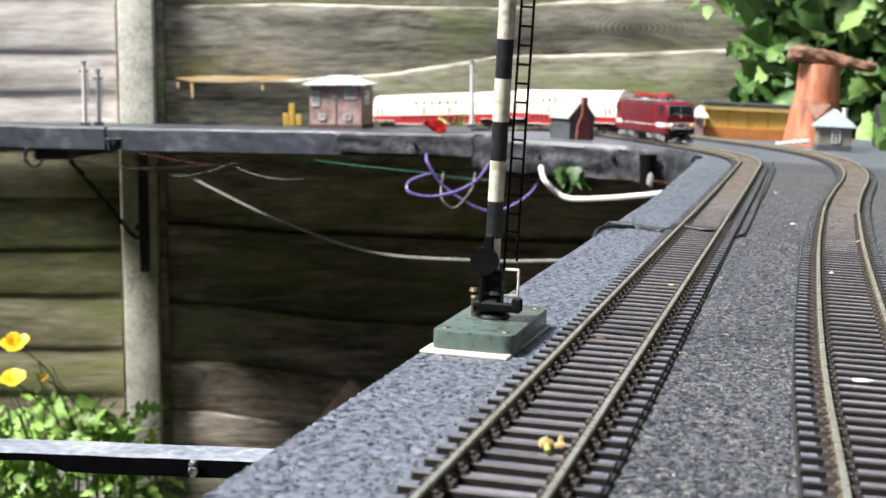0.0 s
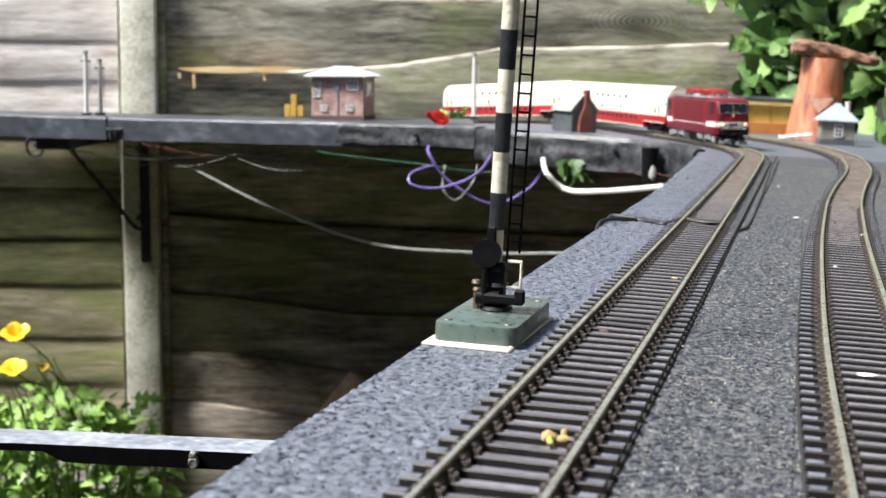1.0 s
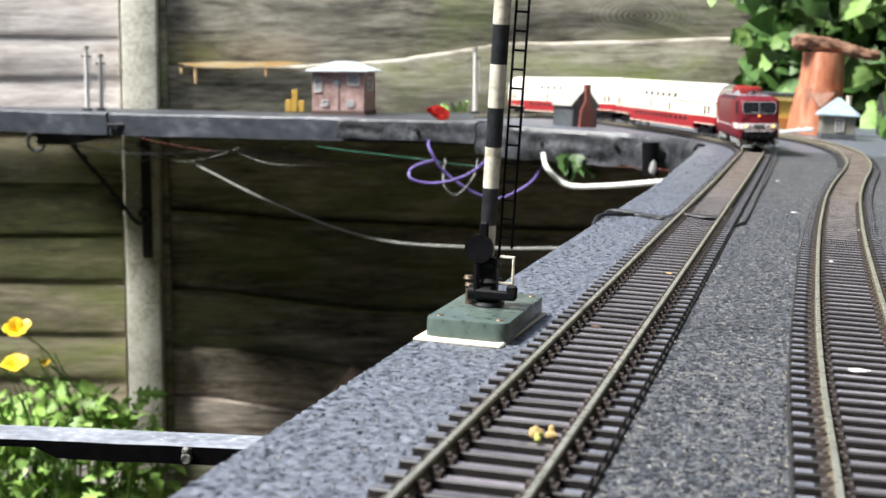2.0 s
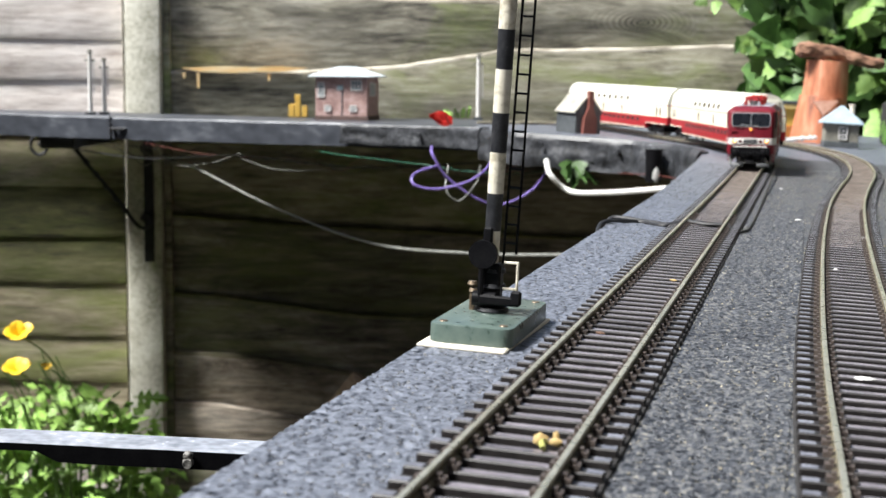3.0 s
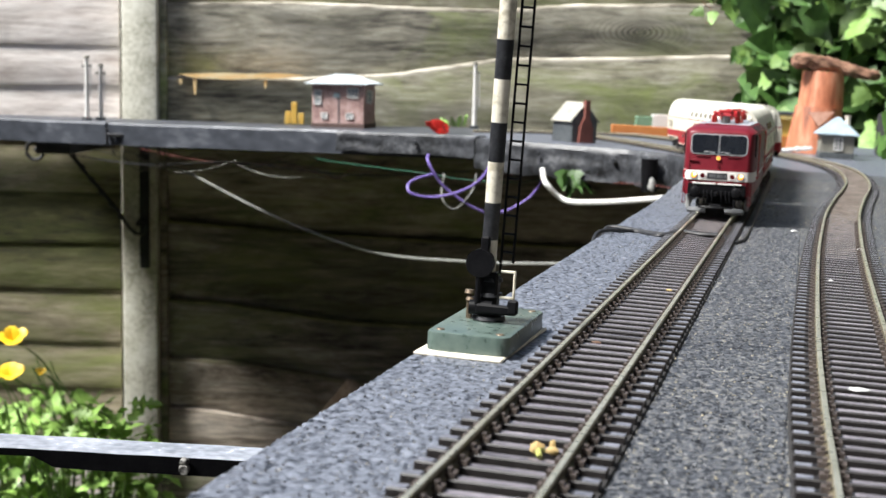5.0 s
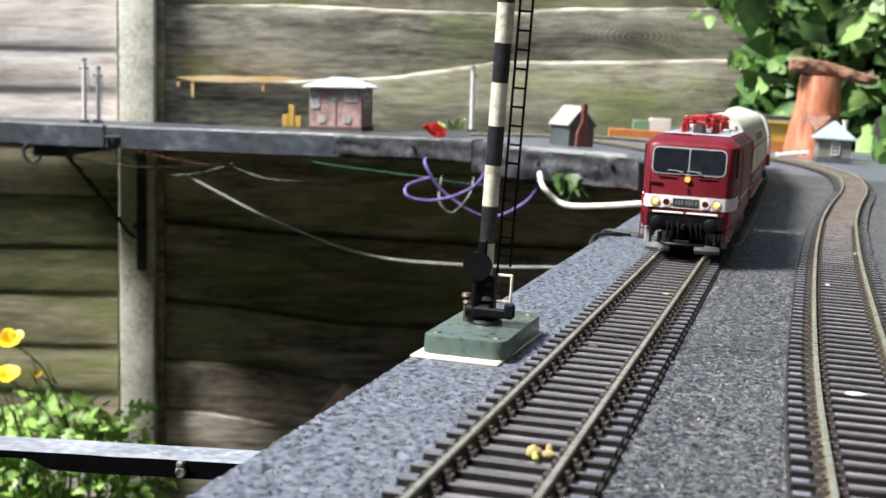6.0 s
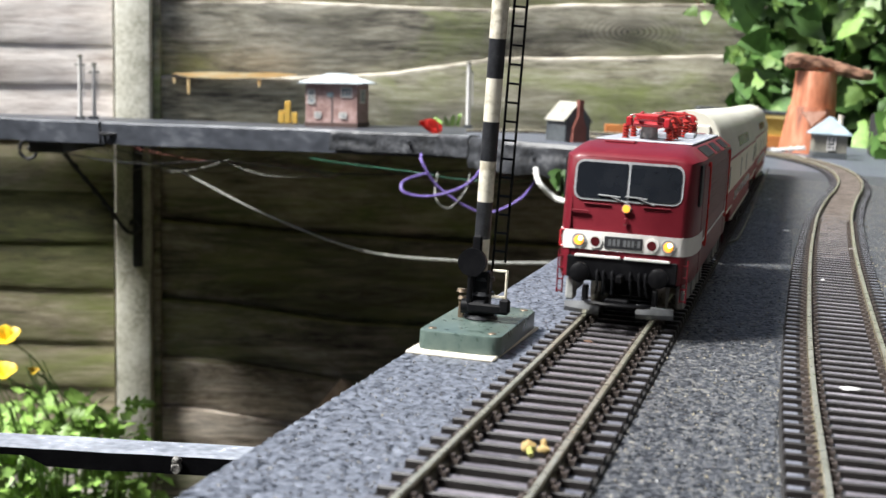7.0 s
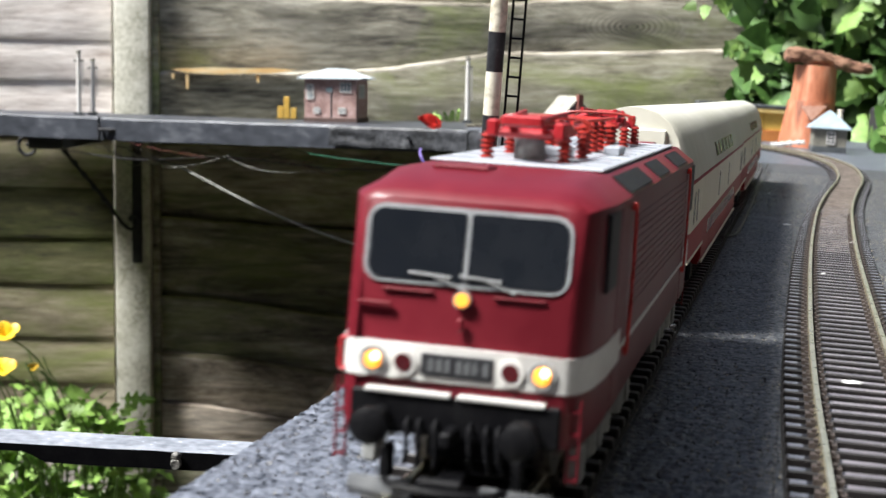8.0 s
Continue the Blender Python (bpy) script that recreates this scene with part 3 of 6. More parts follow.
def lapped(length, x0, low, high, thick=0.012, proud=0.02):
    """A waney-edged board whose wandering top edge stands proud of the board above. low, high: (x, z) edges."""
    bm = bmesh.new()
    n = 90
    rows = []
    for i in range(n + 1):
        x = length * i / n
        z0, z1 = (float(np.interp(x + x0, [p[0] for p in e], [p[1] for p in e])) for e in (low, high))
        z0 -= 0.03
        z1 += 0.0022 * noise.noise(Vector((x * 11, z1 * 9, 0))) + 0.0012 * noise.noise(Vector((x * 37, z1 * 9, 4)))
        dent = 0.003 * noise.noise(Vector((x * 6, z1 * 5, 2)))
        face = [(z0, 0.0), (z0 + (z1 - z0) * 0.5, -proud * 0.5 + dent), (z1 - 0.006, -proud + 0.001 + dent), (z1 - 0.002, -proud + 0.002 + dent), (z1 + 0.0015, -proud + thick), (z0, thick)]
        rows.append([bm.verts.new((x, y, z)) for z, y in face])
    for a, b in zip(rows, rows[1:]):
        for k in range(6):
            bm.faces.new((a[k], a[(k + 1) % 6], b[(k + 1) % 6], b[k])).material_index = 1 if k in (2, 3) else 0
    bm.faces.new(rows[0]), bm.faces.new(rows[-1][::-1])
    return bm


FENCE = 2.75
panel_right = thing("fence_panel", BACK @ pose(-0.525, FENCE, 0), "waney-edge timber fence panel, algae stained above and damp below", "fence", "fence panels", "structure")
EDGES = [
    [(-0.6, 0.45), (1.3, 0.45)],
    [(-0.6, 0.285), (0.3, 0.29), (1.3, 0.3)],
    [(-0.6, 0.132), (-0.278, 0.1384), (-0.087, 0.1334), (0.098, 0.1304), (0.221, 0.1413), (0.6, 0.15), (1.3, 0.16)],
    [(-0.6, -0.002), (-0.272, 0.0008), (-0.169, 0.0065), (-0.087, 0.0131), (0.0, 0.026), (0.099, 0.0418), (0.2225, 0.0456), (0.47, 0.0532), (1.3, 0.06)],
    [(-0.6, -0.13), (1.3, -0.12)],
    [(-0.6, -0.255), (-0.515, -0.2608), (-0.297, -0.2785), (0.076, -0.2952), (1.3, -0.32)],
    [(-0.6, -0.404), (-0.511, -0.4085), (-0.392, -0.4173), (-0.261, -0.4357), (-0.16, -0.4479), (-0.017, -0.4524), (1.3, -0.46)],
    [(-0.6, -0.517), (-0.519, -0.5194), (-0.424, -0.5252), (-0.343, -0.5312), (-0.236, -0.5467), (-0.149, -0.5623), (1.3, -0.59)],
    [(-0.6, -0.608), (-0.52, -0.6118), (-0.425, -0.621), (-0.275, -0.6461), (1.3, -0.68)],
    [(-0.6, -0.74), (1.3, -0.76)],
    [(-0.6, -0.9), (1.3, -0.9)],
]
for k, (mt, rim) in enumerate(((WOOD_OLIVE, WOOD_PALE), (WOOD_OLIVE, WOOD_PALE), (WOOD_KNOTTED, WOOD_PALE), (WOOD_OLIVE, WOOD_PALE), (WOOD_DARK, MOSS_EDGE), (WOOD_DAMP, MOSS_EDGE), (WOOD_DAMP, MOSS_EDGE), (WOOD_BROWN, WOOD_TAN), (WOOD_BROWN, WOOD_BROWN), (WOOD_DARK, WOOD_DARK))):
    made = part("board", lapped(1.75, -0.525, EDGES[k + 1], EDGES[k]), mt, panel_right)
    made.data.materials.append(rim)
panel_left = thing("fence_panel", BACK @ pose(-2.35, FENCE, 0), "weathered grey timber fence panel, mossy green lower down", "fence", "fence panels", "structure")
for k, (low, high, mt) in enumerate((
    (0.29, 0.45, WOOD_GREY), (0.155, 0.29, WOOD_GREY), (0.0566, 0.155, WOOD_GREY), (-0.0223, 0.0566, WOOD_GREY), (-0.12, -0.0223, WOOD_GREY), (-0.2191, -0.12, WOOD_TAN), (-0.3082, -0.2191, WOOD_GREEN),
    (-0.4001, -0.3082, WOOD_GREEN), (-0.4938, -0.4001, WOOD_TAN), (-0.5849, -0.4938, WOOD_TAN), (-0.7, -0.5849, WOOD_TAN), (-0.9, -0.7, WOOD_GREY))):
    part("board", board(1.75, low, high, k + 21, 0.004, 0.004 if k % 2 else -0.002, proud=0.008), mt, panel_left)
bm = bmesh.new()
box(bm, -0.5545, FENCE - 0.01, -0.2, 0.064, 0.075, 1.5, 0.005, seg=2)
fence_post = single("fence_post", bm, CONCRETE, BACK, "pale lichened concrete fence post", "fence post", kind="structure")
bm = bmesh.new()
box(bm, 0, 0, 0, 0.013, 0.03, 1.5, 0.002)
single("fence_batten", bm, WOOD_DARK, BACK @ pose(-0.5155, FENCE - 0.012, -0.2), "dark damp edge batten of the fence panel", "fence", kind="structure")
# unseen sides of the garden, plain; the east wall keeps sky light off the train
for nm, m, h in (("wall_east", pose(0.37, 1.65, 0.6), 3.1), ("wall_west", pose(-2.9, 1.65, -0.25), 2.6)):
    single(nm, box(bmesh.new(), 0, 0, 0, 0.03, 4.8, h), WOOD_NO_BOUNCE, m, "unseen black wall added at the side of the garden", "fence", kind="structure")

# unseen near wall, added to cut the light on the train's front
single("wall_south", box(bmesh.new(), 0, 0, 0, 3.3, 0.2, 1.9), WOOD_NO_BOUNCE, pose(-1.265, -0.855, 0.0), "unseen black wall added behind the camera to cut frontal light", "wall", kind="structure")
# pale split edge and raw broken strip on the fence
bm = bmesh.new()
prism(bm, [(-0.492, 0.016), (-0.46, 0.010), (-0.4, 0.008), (-0.36, 0.010), (-0.31, 0.011), (-0.26, 0.0175), (-0.31, 0.021), (-0.37, 0.019), (-0.41, 0.0205), (-0.45, 0.0185)], FENCE - 0.034, FENCE - 0.022)
for x, h in ((-0.461, 0.026), (-0.333, 0.012), (-0.487, 0.008)):
    prism(bm, [(x - 0.003, 0.008), (x + 0.003, 0.008), (x + 0.002, 0.006 - h), (x - 0.001, 0.006 - h)], FENCE - 0.032, FENCE - 0.024)
single("split_wood", bm, WOOD_RAW, BACK @ pose(0.004, 0, -0.0115), "raw orange split wood strip on the fence", "wood", smooth=False)


# ---- the far shelf on its bracket ----
def shelf():
    """The painted timber shelf along the fence, nearer towards its joint with the trackbed."""
    t = thing("shelf", BACK, "grey-black painted timber shelf along the fence", "shelf", kind="structure")
    for (xa, ya), (xb, yb), nm in (((-1.3, 2.46), (-0.452, 1.987), "plank"), ((-0.448, 1.985), (0.035, 1.72), "plank")):
        bm = bmesh.new()
        n = 24
        rows = []
        for i in range(n + 1):
            u = i / n
            x, y = xa + (xb - xa) * u, ya + (yb - ya) * u
            deep = max(0.17, 2.0 - y)
            w = 0.0014 * noise.noise(Vector((x * 9, 2, 1)))
            th = 0.0305 - 0.005 * (x + 0.6)
            rows.append([bm.verts.new(p) for p in ((x, y + 0.002, -0.062 + w), (x - 0.001, y, -0.0645 + w), (x, y + 0.001, -0.062 - th + w), (x, y + 0.02, -0.062 - th), (x, y + deep, -0.062 - th), (x, y + deep, -0.062))])
        for a, b in zip(rows, rows[1:]):
            for k in range(6):
                bm.faces.new((a[k], a[(k + 1) % 6], b[(k + 1) % 6], b[k]))
        bm.faces.new(rows[0]), bm.faces.new(rows[-1][::-1])
        part(nm, bm, TIMBER_BLACK, t)
    # two hidden boards, added so that the fence below falls in shade
    bm = bmesh.new()
    prism(bm, [(-0.74, -0.0835), (0.06, -0.0835), (0.06, -0.0985), (-0.74, -0.0985)], 2.26, FENCE - 0.018)
    part("rear_board", bm, TIMBER_BLACK, t, "hidden black board added behind the front plank to shade the fence")
    bm = bmesh.new()
    prism(bm, [(0.062, -0.1), (0.5, -0.1), (0.5, -0.115), (0.062, -0.115)], 1.95, FENCE - 0.018)
    part("rear_board", bm, TIMBER_BLACK, t, "hidden black board added under the far line to shade the fence")
    # strip added on the fence to shade the boards just under the shelf
    bm = bmesh.new()
    prism(bm, [(-1.7, -0.1), (-0.6, -0.1), (-0.6, -0.1165), (-1.7, -0.1165)], FENCE - 0.05, FENCE - 0.019)
    prism(bm, [(-0.515, -0.1), (-0.36, -0.1), (-0.36, -0.1165), (-0.515, -0.1165)], FENCE - 0.06, FENCE - 0.019)
    part("ledger", bm, TIMBER_BLACK, t, "black strip added behind the shelf to shade the boards below")
    clip = bmesh.new()
    box(clip, -0.438, 1.975, -0.078, 0.024, 0.006, 0.004, 0.001)
    box(clip, -0.449, 1.98, -0.078, 0.003, 0.006, 0.016, 0.001)
    part("clip", clip, IRON, t, "black iron clip over the plank joint")
    return t


shelf()


def bracket():
    """Scrolled iron bracket screwed to the post, with a twisted brace."""
    y = FENCE - 0.065
    t = thing("shelf_bracket", BACK, "black wrought iron bracket with scrolls and a twisted brace", "bracket")
    bm = bmesh.new()
    box(bm, -0.578, y, -0.1195, 0.27, 0.014, 0.0055, 0.001)
    part("arm", bm, IRON, t)
    bm = bmesh.new()
    box(bm, -0.578, y - 0.24, -0.108, 0.05, 0.5, 0.017, 0.001)
    part("packer", bm, TIMBER_BLACK, t, "black timber bearer under the shelf")
    bm = bmesh.new()
    box(bm, -0.545, y + 0.012, -0.233, 0.017, 0.008, 0.23, 0.001)
    part("back_plate", bm, IRON, t)
    bm = bmesh.new()
    tube(bm, [(-0.686, y, -0.126), (-0.655, y, -0.167), (-0.62, y, -0.208), (-0.59, y, -0.245), (-0.568, y, -0.276), (-0.552, y, -0.285), (-0.54, y, -0.275), (-0.542, y, -0.262), (-0.553, y, -0.262), (-0.556, y, -0.27)], 0.0034)
    for u in np.linspace(0.12, 0.85, 6):
        x, z = -0.686 + 0.118 * u, -0.126 - 0.15 * u
        rod(bm, (x - 0.003, y, z + 0.004), (x + 0.003, y, z - 0.004), 0.0052, n=6)
    part("brace", bm, IRON, t, "twisted black iron brace ending in a scroll")
    bm = bmesh.new()
    tube(bm, [(-0.70, y, -0.119), (-0.74, y, -0.1195), (-0.752, y, -0.125), (-0.754, y, -0.142), (-0.743, y, -0.153), (-0.73, y, -0.15), (-0.725, y, -0.14), (-0.732, y, -0.132), (-0.741, y, -0.135)], 0.0032)
    part("scroll", bm, IRON, t)
    return t


bracket()


# ---- the train ----
WINE = surface("wine_red_paint", plain2((0.115, 0.006, 0.013), (0.145, 0.01, 0.018)), 60, 0.44, bump=0.02, coat=0.1, gloss_vary=0.04)
WINE.node_tree.nodes["Principled BSDF"].inputs["Specular IOR Level"].default_value = 0.3
RED_PART = surface("bright_red_plastic", plain2((0.5, 0.02, 0.018), (0.62, 0.035, 0.025)), 300, 0.38)
PANTO_RED = surface("crimson_pantograph", plain2((0.3, 0.012, 0.018), (0.42, 0.022, 0.028)), 300, 0.4)
RED_DEEP = surface("red_brown_insulator", plain2((0.24, 0.016, 0.014), (0.34, 0.032, 0.022)), 300, 0.3)
WHITE_PAINT = surface("white_paint", plain2((0.6, 0.585, 0.56), (0.7, 0.685, 0.66)), 80, 0.4)
CREAM = surface("cream_coach_paint", plain2((0.72, 0.66, 0.52), (0.82, 0.77, 0.64)), 30, 0.38, bump=0.03)
ROOF_WHITE = surface("off_white_coach_roof", plain2((0.62, 0.61, 0.52), (0.74, 0.73, 0.65)), 20, 0.45, bump=0.04)
COACH_RED = surface("coach_red_paint", plain2((0.27, 0.014, 0.02), (0.35, 0.022, 0.026)), 40, 0.48)
ROOF_GREY = surface("silver_grey_roof", plain2((0.3, 0.32, 0.36), (0.42, 0.44, 0.48)), 60, 0.4, bump=0.05)
for mt in (CREAM, ROOF_WHITE, COACH_RED):
    mt.node_tree.nodes["Principled BSDF"].inputs["Specular IOR Level"].default_value = 0.28
SILVER = surface("silver_grey_plastic", plain2((0.2, 0.205, 0.21), (0.32, 0.325, 0.33)), 90, 0.42)
GLASS_DARK = surface("dark_cab_glass", plain2((0.008, 0.01, 0.014), (0.016, 0.018, 0.022)), 30, 0.16, gloss_vary=0.03)
RUBBER_GREY = surface("grey_window_rubber", plain2((0.2, 0.205, 0.215), (0.3, 0.31, 0.32)), 200, 0.5)
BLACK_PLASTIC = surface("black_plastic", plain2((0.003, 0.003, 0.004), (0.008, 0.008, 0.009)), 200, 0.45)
BLACK_PLASTIC.node_tree.nodes["Principled BSDF"].inputs["Specular IOR Level"].default_value = 0.12
MATT_BLACK = surface("matt_black_pane", plain2((0.006, 0.006, 0.008), (0.014, 0.014, 0.016)), 200, 0.55)
UNDER_GREY = surface("grey_bogie_plastic", plain2((0.2, 0.205, 0.2), (0.33, 0.335, 0.325)), 150, 0.55)
WHEEL_STEEL = surface("wheel_steel", plain2((0.3, 0.28, 0.26), (0.45, 0.43, 0.4)), 200, 0.3, metal=0.9)
PLATE_GREY = surface("plate_grey", plain2((0.09, 0.095, 0.1), (0.14, 0.145, 0.15)), 300, 0.5)
PLATE_BLACK = surface("black_number_plate", plain2((0.015, 0.015, 0.018), (0.03, 0.03, 0.034)), 300, 0.4)
LAMP = glow("warm_lamp_lens", (1.0, 0.34, 0.04), 0.6)
BULB = glow("white_hot_bulb", (1.0, 0.75, 0.35), 3.0)
PLOUGH_GREY = surface("dull_grey_plough", plain2((0.08, 0.084, 0.09), (0.15, 0.155, 0.16)), 90, 0.4)
COACH_GLASS = surface("dim_red_tinted_pane", plain2((0.07, 0.012, 0.014), (0.12, 0.025, 0.026)), 60, 0.25)
SMOKED = surface("smoky_brown_pane", plain2((0.06, 0.045, 0.035), (0.11, 0.085, 0.065)), 60, 0.25)
MARKER = surface("dark_red_marker_lens", plain2((0.05, 0.004, 0.006), (0.09, 0.008, 0.01)), 300, 0.12)
U = 0.001  # millimetres


def loft(bm, sections, close=True):
    """Skin over sections, each a list of points of one count; the end sections are capped."""
    rings = [[bm.verts.new(p) for p in s] for s in sections]
    n = len(rings[0])
    for a, b in zip(rings, rings[1:]):
        for j in range(n):
            bm.faces.new((a[j], a[(j + 1) % n], b[(j + 1) % n], b[j]))
    if close:
        bm.faces.new(rings[0]), bm.faces.new(rings[-1][::-1])
    return bm


def ribbed(x, y, z, count, pitch, r1, r2):
    """A turned insulator: discs and waists in one skin."""
    rings = []
    for k in range(count):
        for dz, r in ((0.0, r1), (0.28, r1), (0.75, r2), (0.98, r2)):
            rings.append([(x + r * U * math.cos(a * math.pi / 6), y + r * U * math.sin(a * math.pi / 6), z + (k + dz) * pitch * U) for a in range(12)])
    return loft(bmesh.new(), rings)


def rake(z):
    return max(0.0, z - 22.5) * 0.15


def loco_section(y, w, eave, sx, sz, roof, raked=0.0):
    half = [(w * 0.97, 10.0), (w, 11.5), (w, 17), (w, 22.5), (w, 31), (w, eave), (sx, sz), (sx * 0.8, roof)]
    ring = half + [(-x, z) for x, z in half[::-1]]
    return [(x * U, (y + raked * rake(z) - 95.5) * U, z * U) for x, z in ring]


def build_loco():
    t = thing("locomotive", Matrix(), "wine red electric model locomotive with a white band, lamps lit", "locomotive")
    ends = [(7.3, 13.9, 39.8, 12.9, 40.5, 40.8, 1.0), (7.9, 14.9, 40.3, 13.2, 41.3, 41.6, 1.0), (9.3, 15.8, 40.7, 13.5, 41.9, 42.2, 0.9), (13, 16.7, 41, 13.6, 42.7, 43.1, 0.6), (23, 17.5, 41, 13.5, 44, 44.3, 0.0)]
    secs = [loco_section(*e) for e in ends] + [[(x, -y, z) for x, y, z in loco_section(*e)] for e in ends[::-1]]
    body = part("body", loft(bmesh.new(), secs), WINE, t, "wine red body shell with sloped roof edges")
    # roof deck
    bm = bmesh.new()
    box(bm, 0, 4 * U, 44.45 * U, 26.4 * U, 120 * U, 0.5 * U, 0.2 * U)
    for y in np.linspace(-50, 50, 9):
        box(bm, 0, y * U, 44.75 * U, 24 * U, 0.5 * U, 0.3 * U)
    roof = part("roof_deck", bm, ROOF_GREY, t, "silver grey roof deck with ribs")
    for end in (1, -1):
        e = Matrix.Rotation(0 if end > 0 else math.pi, 4, "Z")

        def put(p):
            return e @ Vector((p[0] * U, (p[1] - 95.5) * U, p[2] * U))

        # white band round the cab
        plan = [(17.75, 36), (17.65, 22), (16.95, 13), (16.0, 9.2), (15.1, 7.75), (14.0, 7.12), (0, 7.05)]
        plan = plan + [(-x, y) for x, y in plan[-2::-1]]
        low, high = 17.3, 22.0
        bm = bmesh.new()
        outer = [[bm.verts.new(put((x, y, z))) for x, y in plan] for z in (low, high)]
        inner = [[bm.verts.new(put((x * 0.96, y + 0.8, z))) for x, y in plan] for z in (low, high)]
        for k in range(len(plan) - 1):
            bm.faces.new((outer[0][k], outer[0][k + 1], outer[1][k + 1], outer[1][k]))
            bm.faces.new((outer[1][k], outer[1][k + 1], inner[1][k + 1], inner[1][k]))
            bm.faces.new((outer[0][k + 1], outer[0][k], inner[0][k], inner[0][k + 1]))
        for k in (0, -1):
            bm.faces.new((outer[0][k], outer[1][k], inner[1][k], inner[0][k]))
        band = part("band", bm, WHITE_PAINT, t, "white band round the cab")
        # windscreen: two panes in a grey rubber with rounded corners
        for side in (-1, 1):
            def pane_outline(grow):
                x0, x1, z0, z1 = 0.35 - grow, 13.2 + grow, 30.4 - grow, 39.4 + grow
                r_out = 1.7 + grow
                pts = []
                for cx, cz, a0, r in ((x1 - r_out, z0 + r_out, -90, r_out), (x1 - r_out, z1 - r_out, 0, r_out), (x0 + 0.4, z1 - 0.4, 90, 0.4), (x0 + 0.4, z0 + 0.4, 180, 0.4)):
                    for a in (0, 30, 60, 90):
                        pts.append((cx + r * math.cos(radians(a0 + a)), cz + r * math.sin(radians(a0 + a))))
                return [(side * x, z) for x, z in pts]

            for nm, grow, out, mt, lab in (("window_rubber", 0.6, 0.25, RUBBER_GREY, "grey rubber surround of the windscreen"), ("windscreen", 0.0, 0.42, GLASS_DARK, "dark glass windscreen pane")):
                bm = bmesh.new()
                rings = [[bm.verts.new(put((x, 7.35 + rake(z) - o, z))) for x, z in pane_outline(grow)] for o in (out, -0.8)]
                n = len(rings[0])
                bm.faces.new(rings[0]), bm.faces.new(rings[1][::-1])
                for j in range(n):
                    bm.faces.new((rings[0][j], rings[1][j], rings[1][(j + 1) % n], rings[0][(j + 1) % n]))
                part(nm, bm, mt, t, lab, smooth=False)
            # wiper
            bm = bmesh.new()
            x0 = side * 3.4
            rod(bm, put((x0 + 3.5, 8.0, 29.6)), put((x0 - 1.6, 8.0, 31.3)), 0.16 * U, n=6)
            rod(bm, put((x0 - 4.0, 8.0, 31.3)), put((x0 + 1.6, 8.0, 31.0)), 0.2 * U, n=6)
            part("wiper", bm, SILVER, t, "silver grey windscreen wiper")
            # head and marker lamps
            for nm, x, r, mt, lab in (("headlight", 11.3, 1.45, LAMP, "lit warm yellow headlight"), ("marker_light", 7.15, 1.4, MARKER, "dark red marker light")):
                bm = bmesh.new()
                rod(bm, put((side * x, 7.6, 19.5)), put((side * x, 6.72, 19.5)), (r + 0.45) * U, (r + 0.35) * U, n=24)
                lamp = part(nm, bm, SILVER if nm == "headlight" else WHITE_PAINT, t, lab)
                bm = bmesh.new()
                rod(bm, put((side * x, 7.0, 19.5)), put((side * x, 6.6, 19.5)), r * U, r * 0.8 * U, n=24)
                part("lens", bm, mt, lamp)
                if nm == "headlight":
                    bm = bmesh.new()
                    bmesh.ops.create_uvsphere(bm, u_segments=12, v_segments=8, radius=0.62 * U, matrix=Matrix.Translation(put((side * x + 0.35, 6.55, 20.0))))
                    part("bulb", bm, BULB, lamp, "white-hot bulb")
            # red grip on one cab corner
            if side < 0:
                bm = bmesh.new()
                tube(bm, [put((-15.2, 8.2, 21.8)), put((-16.2, 8.6, 21.4)), put((-16.2, 8.6, 18.0)), put((-15.2, 8.2, 17.6))], 0.36 * U, 6)
                part("corner_grip", bm, PANTO_RED, t, "red grip on the cab corner")
            # white handrail over the buffer beam
            bm = bmesh.new()
            box(bm, side * 6.25 * U, (6.6 - 95.5) * U, 15.75 * U, 11.6 * U, 0.7 * U, 0.75 * U, 0.15 * U, e)
            part("step_rail", bm, WHITE_PAINT, t, "white step edge over the buffer beam")
            # buffer
            bm = bmesh.new()
            rod(bm, put((side * 9.8, 9, 12.1)), put((side * 9.8, 2.2, 12.1)), 1.55 * U, n=16)
            buf = part("buffer", bm, BLACK_PLASTIC, t, "black round buffer")
            bm = bmesh.new()
            rod(bm, put((side * 9.8, 1.6, 12.1)), put((side * 9.8, 0.4, 12.1)), 2.5 * U, n=24)
            rod(bm, put((side * 9.8, 0.45, 12.1)), put((side * 9.8, 0.0, 12.1)), 2.45 * U, 1.7 * U, n=24)
            part("head", bm, BLACK_PLASTIC, buf)
            # plough blade
            bm = bmesh.new()
            sections = []
            for k in range(7):
                u = k / 6
                x, y = side * (4.6 + 9.2 * u), 4.6 + 2.6 * u * u
                sections.append([put((x, y, 1.2)), put((x, y - 0.7, 2.4)), put((x, y - 0.2, 4.6 - 0.9 * u)), put((x, y + 0.6, 4.7 - 0.9 * u)), put((x, y + 0.2, 2.4)), put((x, y + 0.8, 1.2))])
            plough = part("plough", loft(bm, sections), PLOUGH_GREY, t, "dull grey curved rail guard blade")
            part("stay", box(bmesh.new(), side * 8.8 * U, -88.0 * U, 6.0 * U, 1.4 * U, 3.0 * U, 4.5 * U, 0.2 * U, e), BLACK_PLASTIC, plough)
            # steps and grab rails at the cab corner
            bm = bmesh.new()
            for x in (15.0, 16.4):
                rod(bm, put((side * x, 8.6, 16.5)), put((side * x, 8.6, 5.5)), 0.22 * U, n=6)
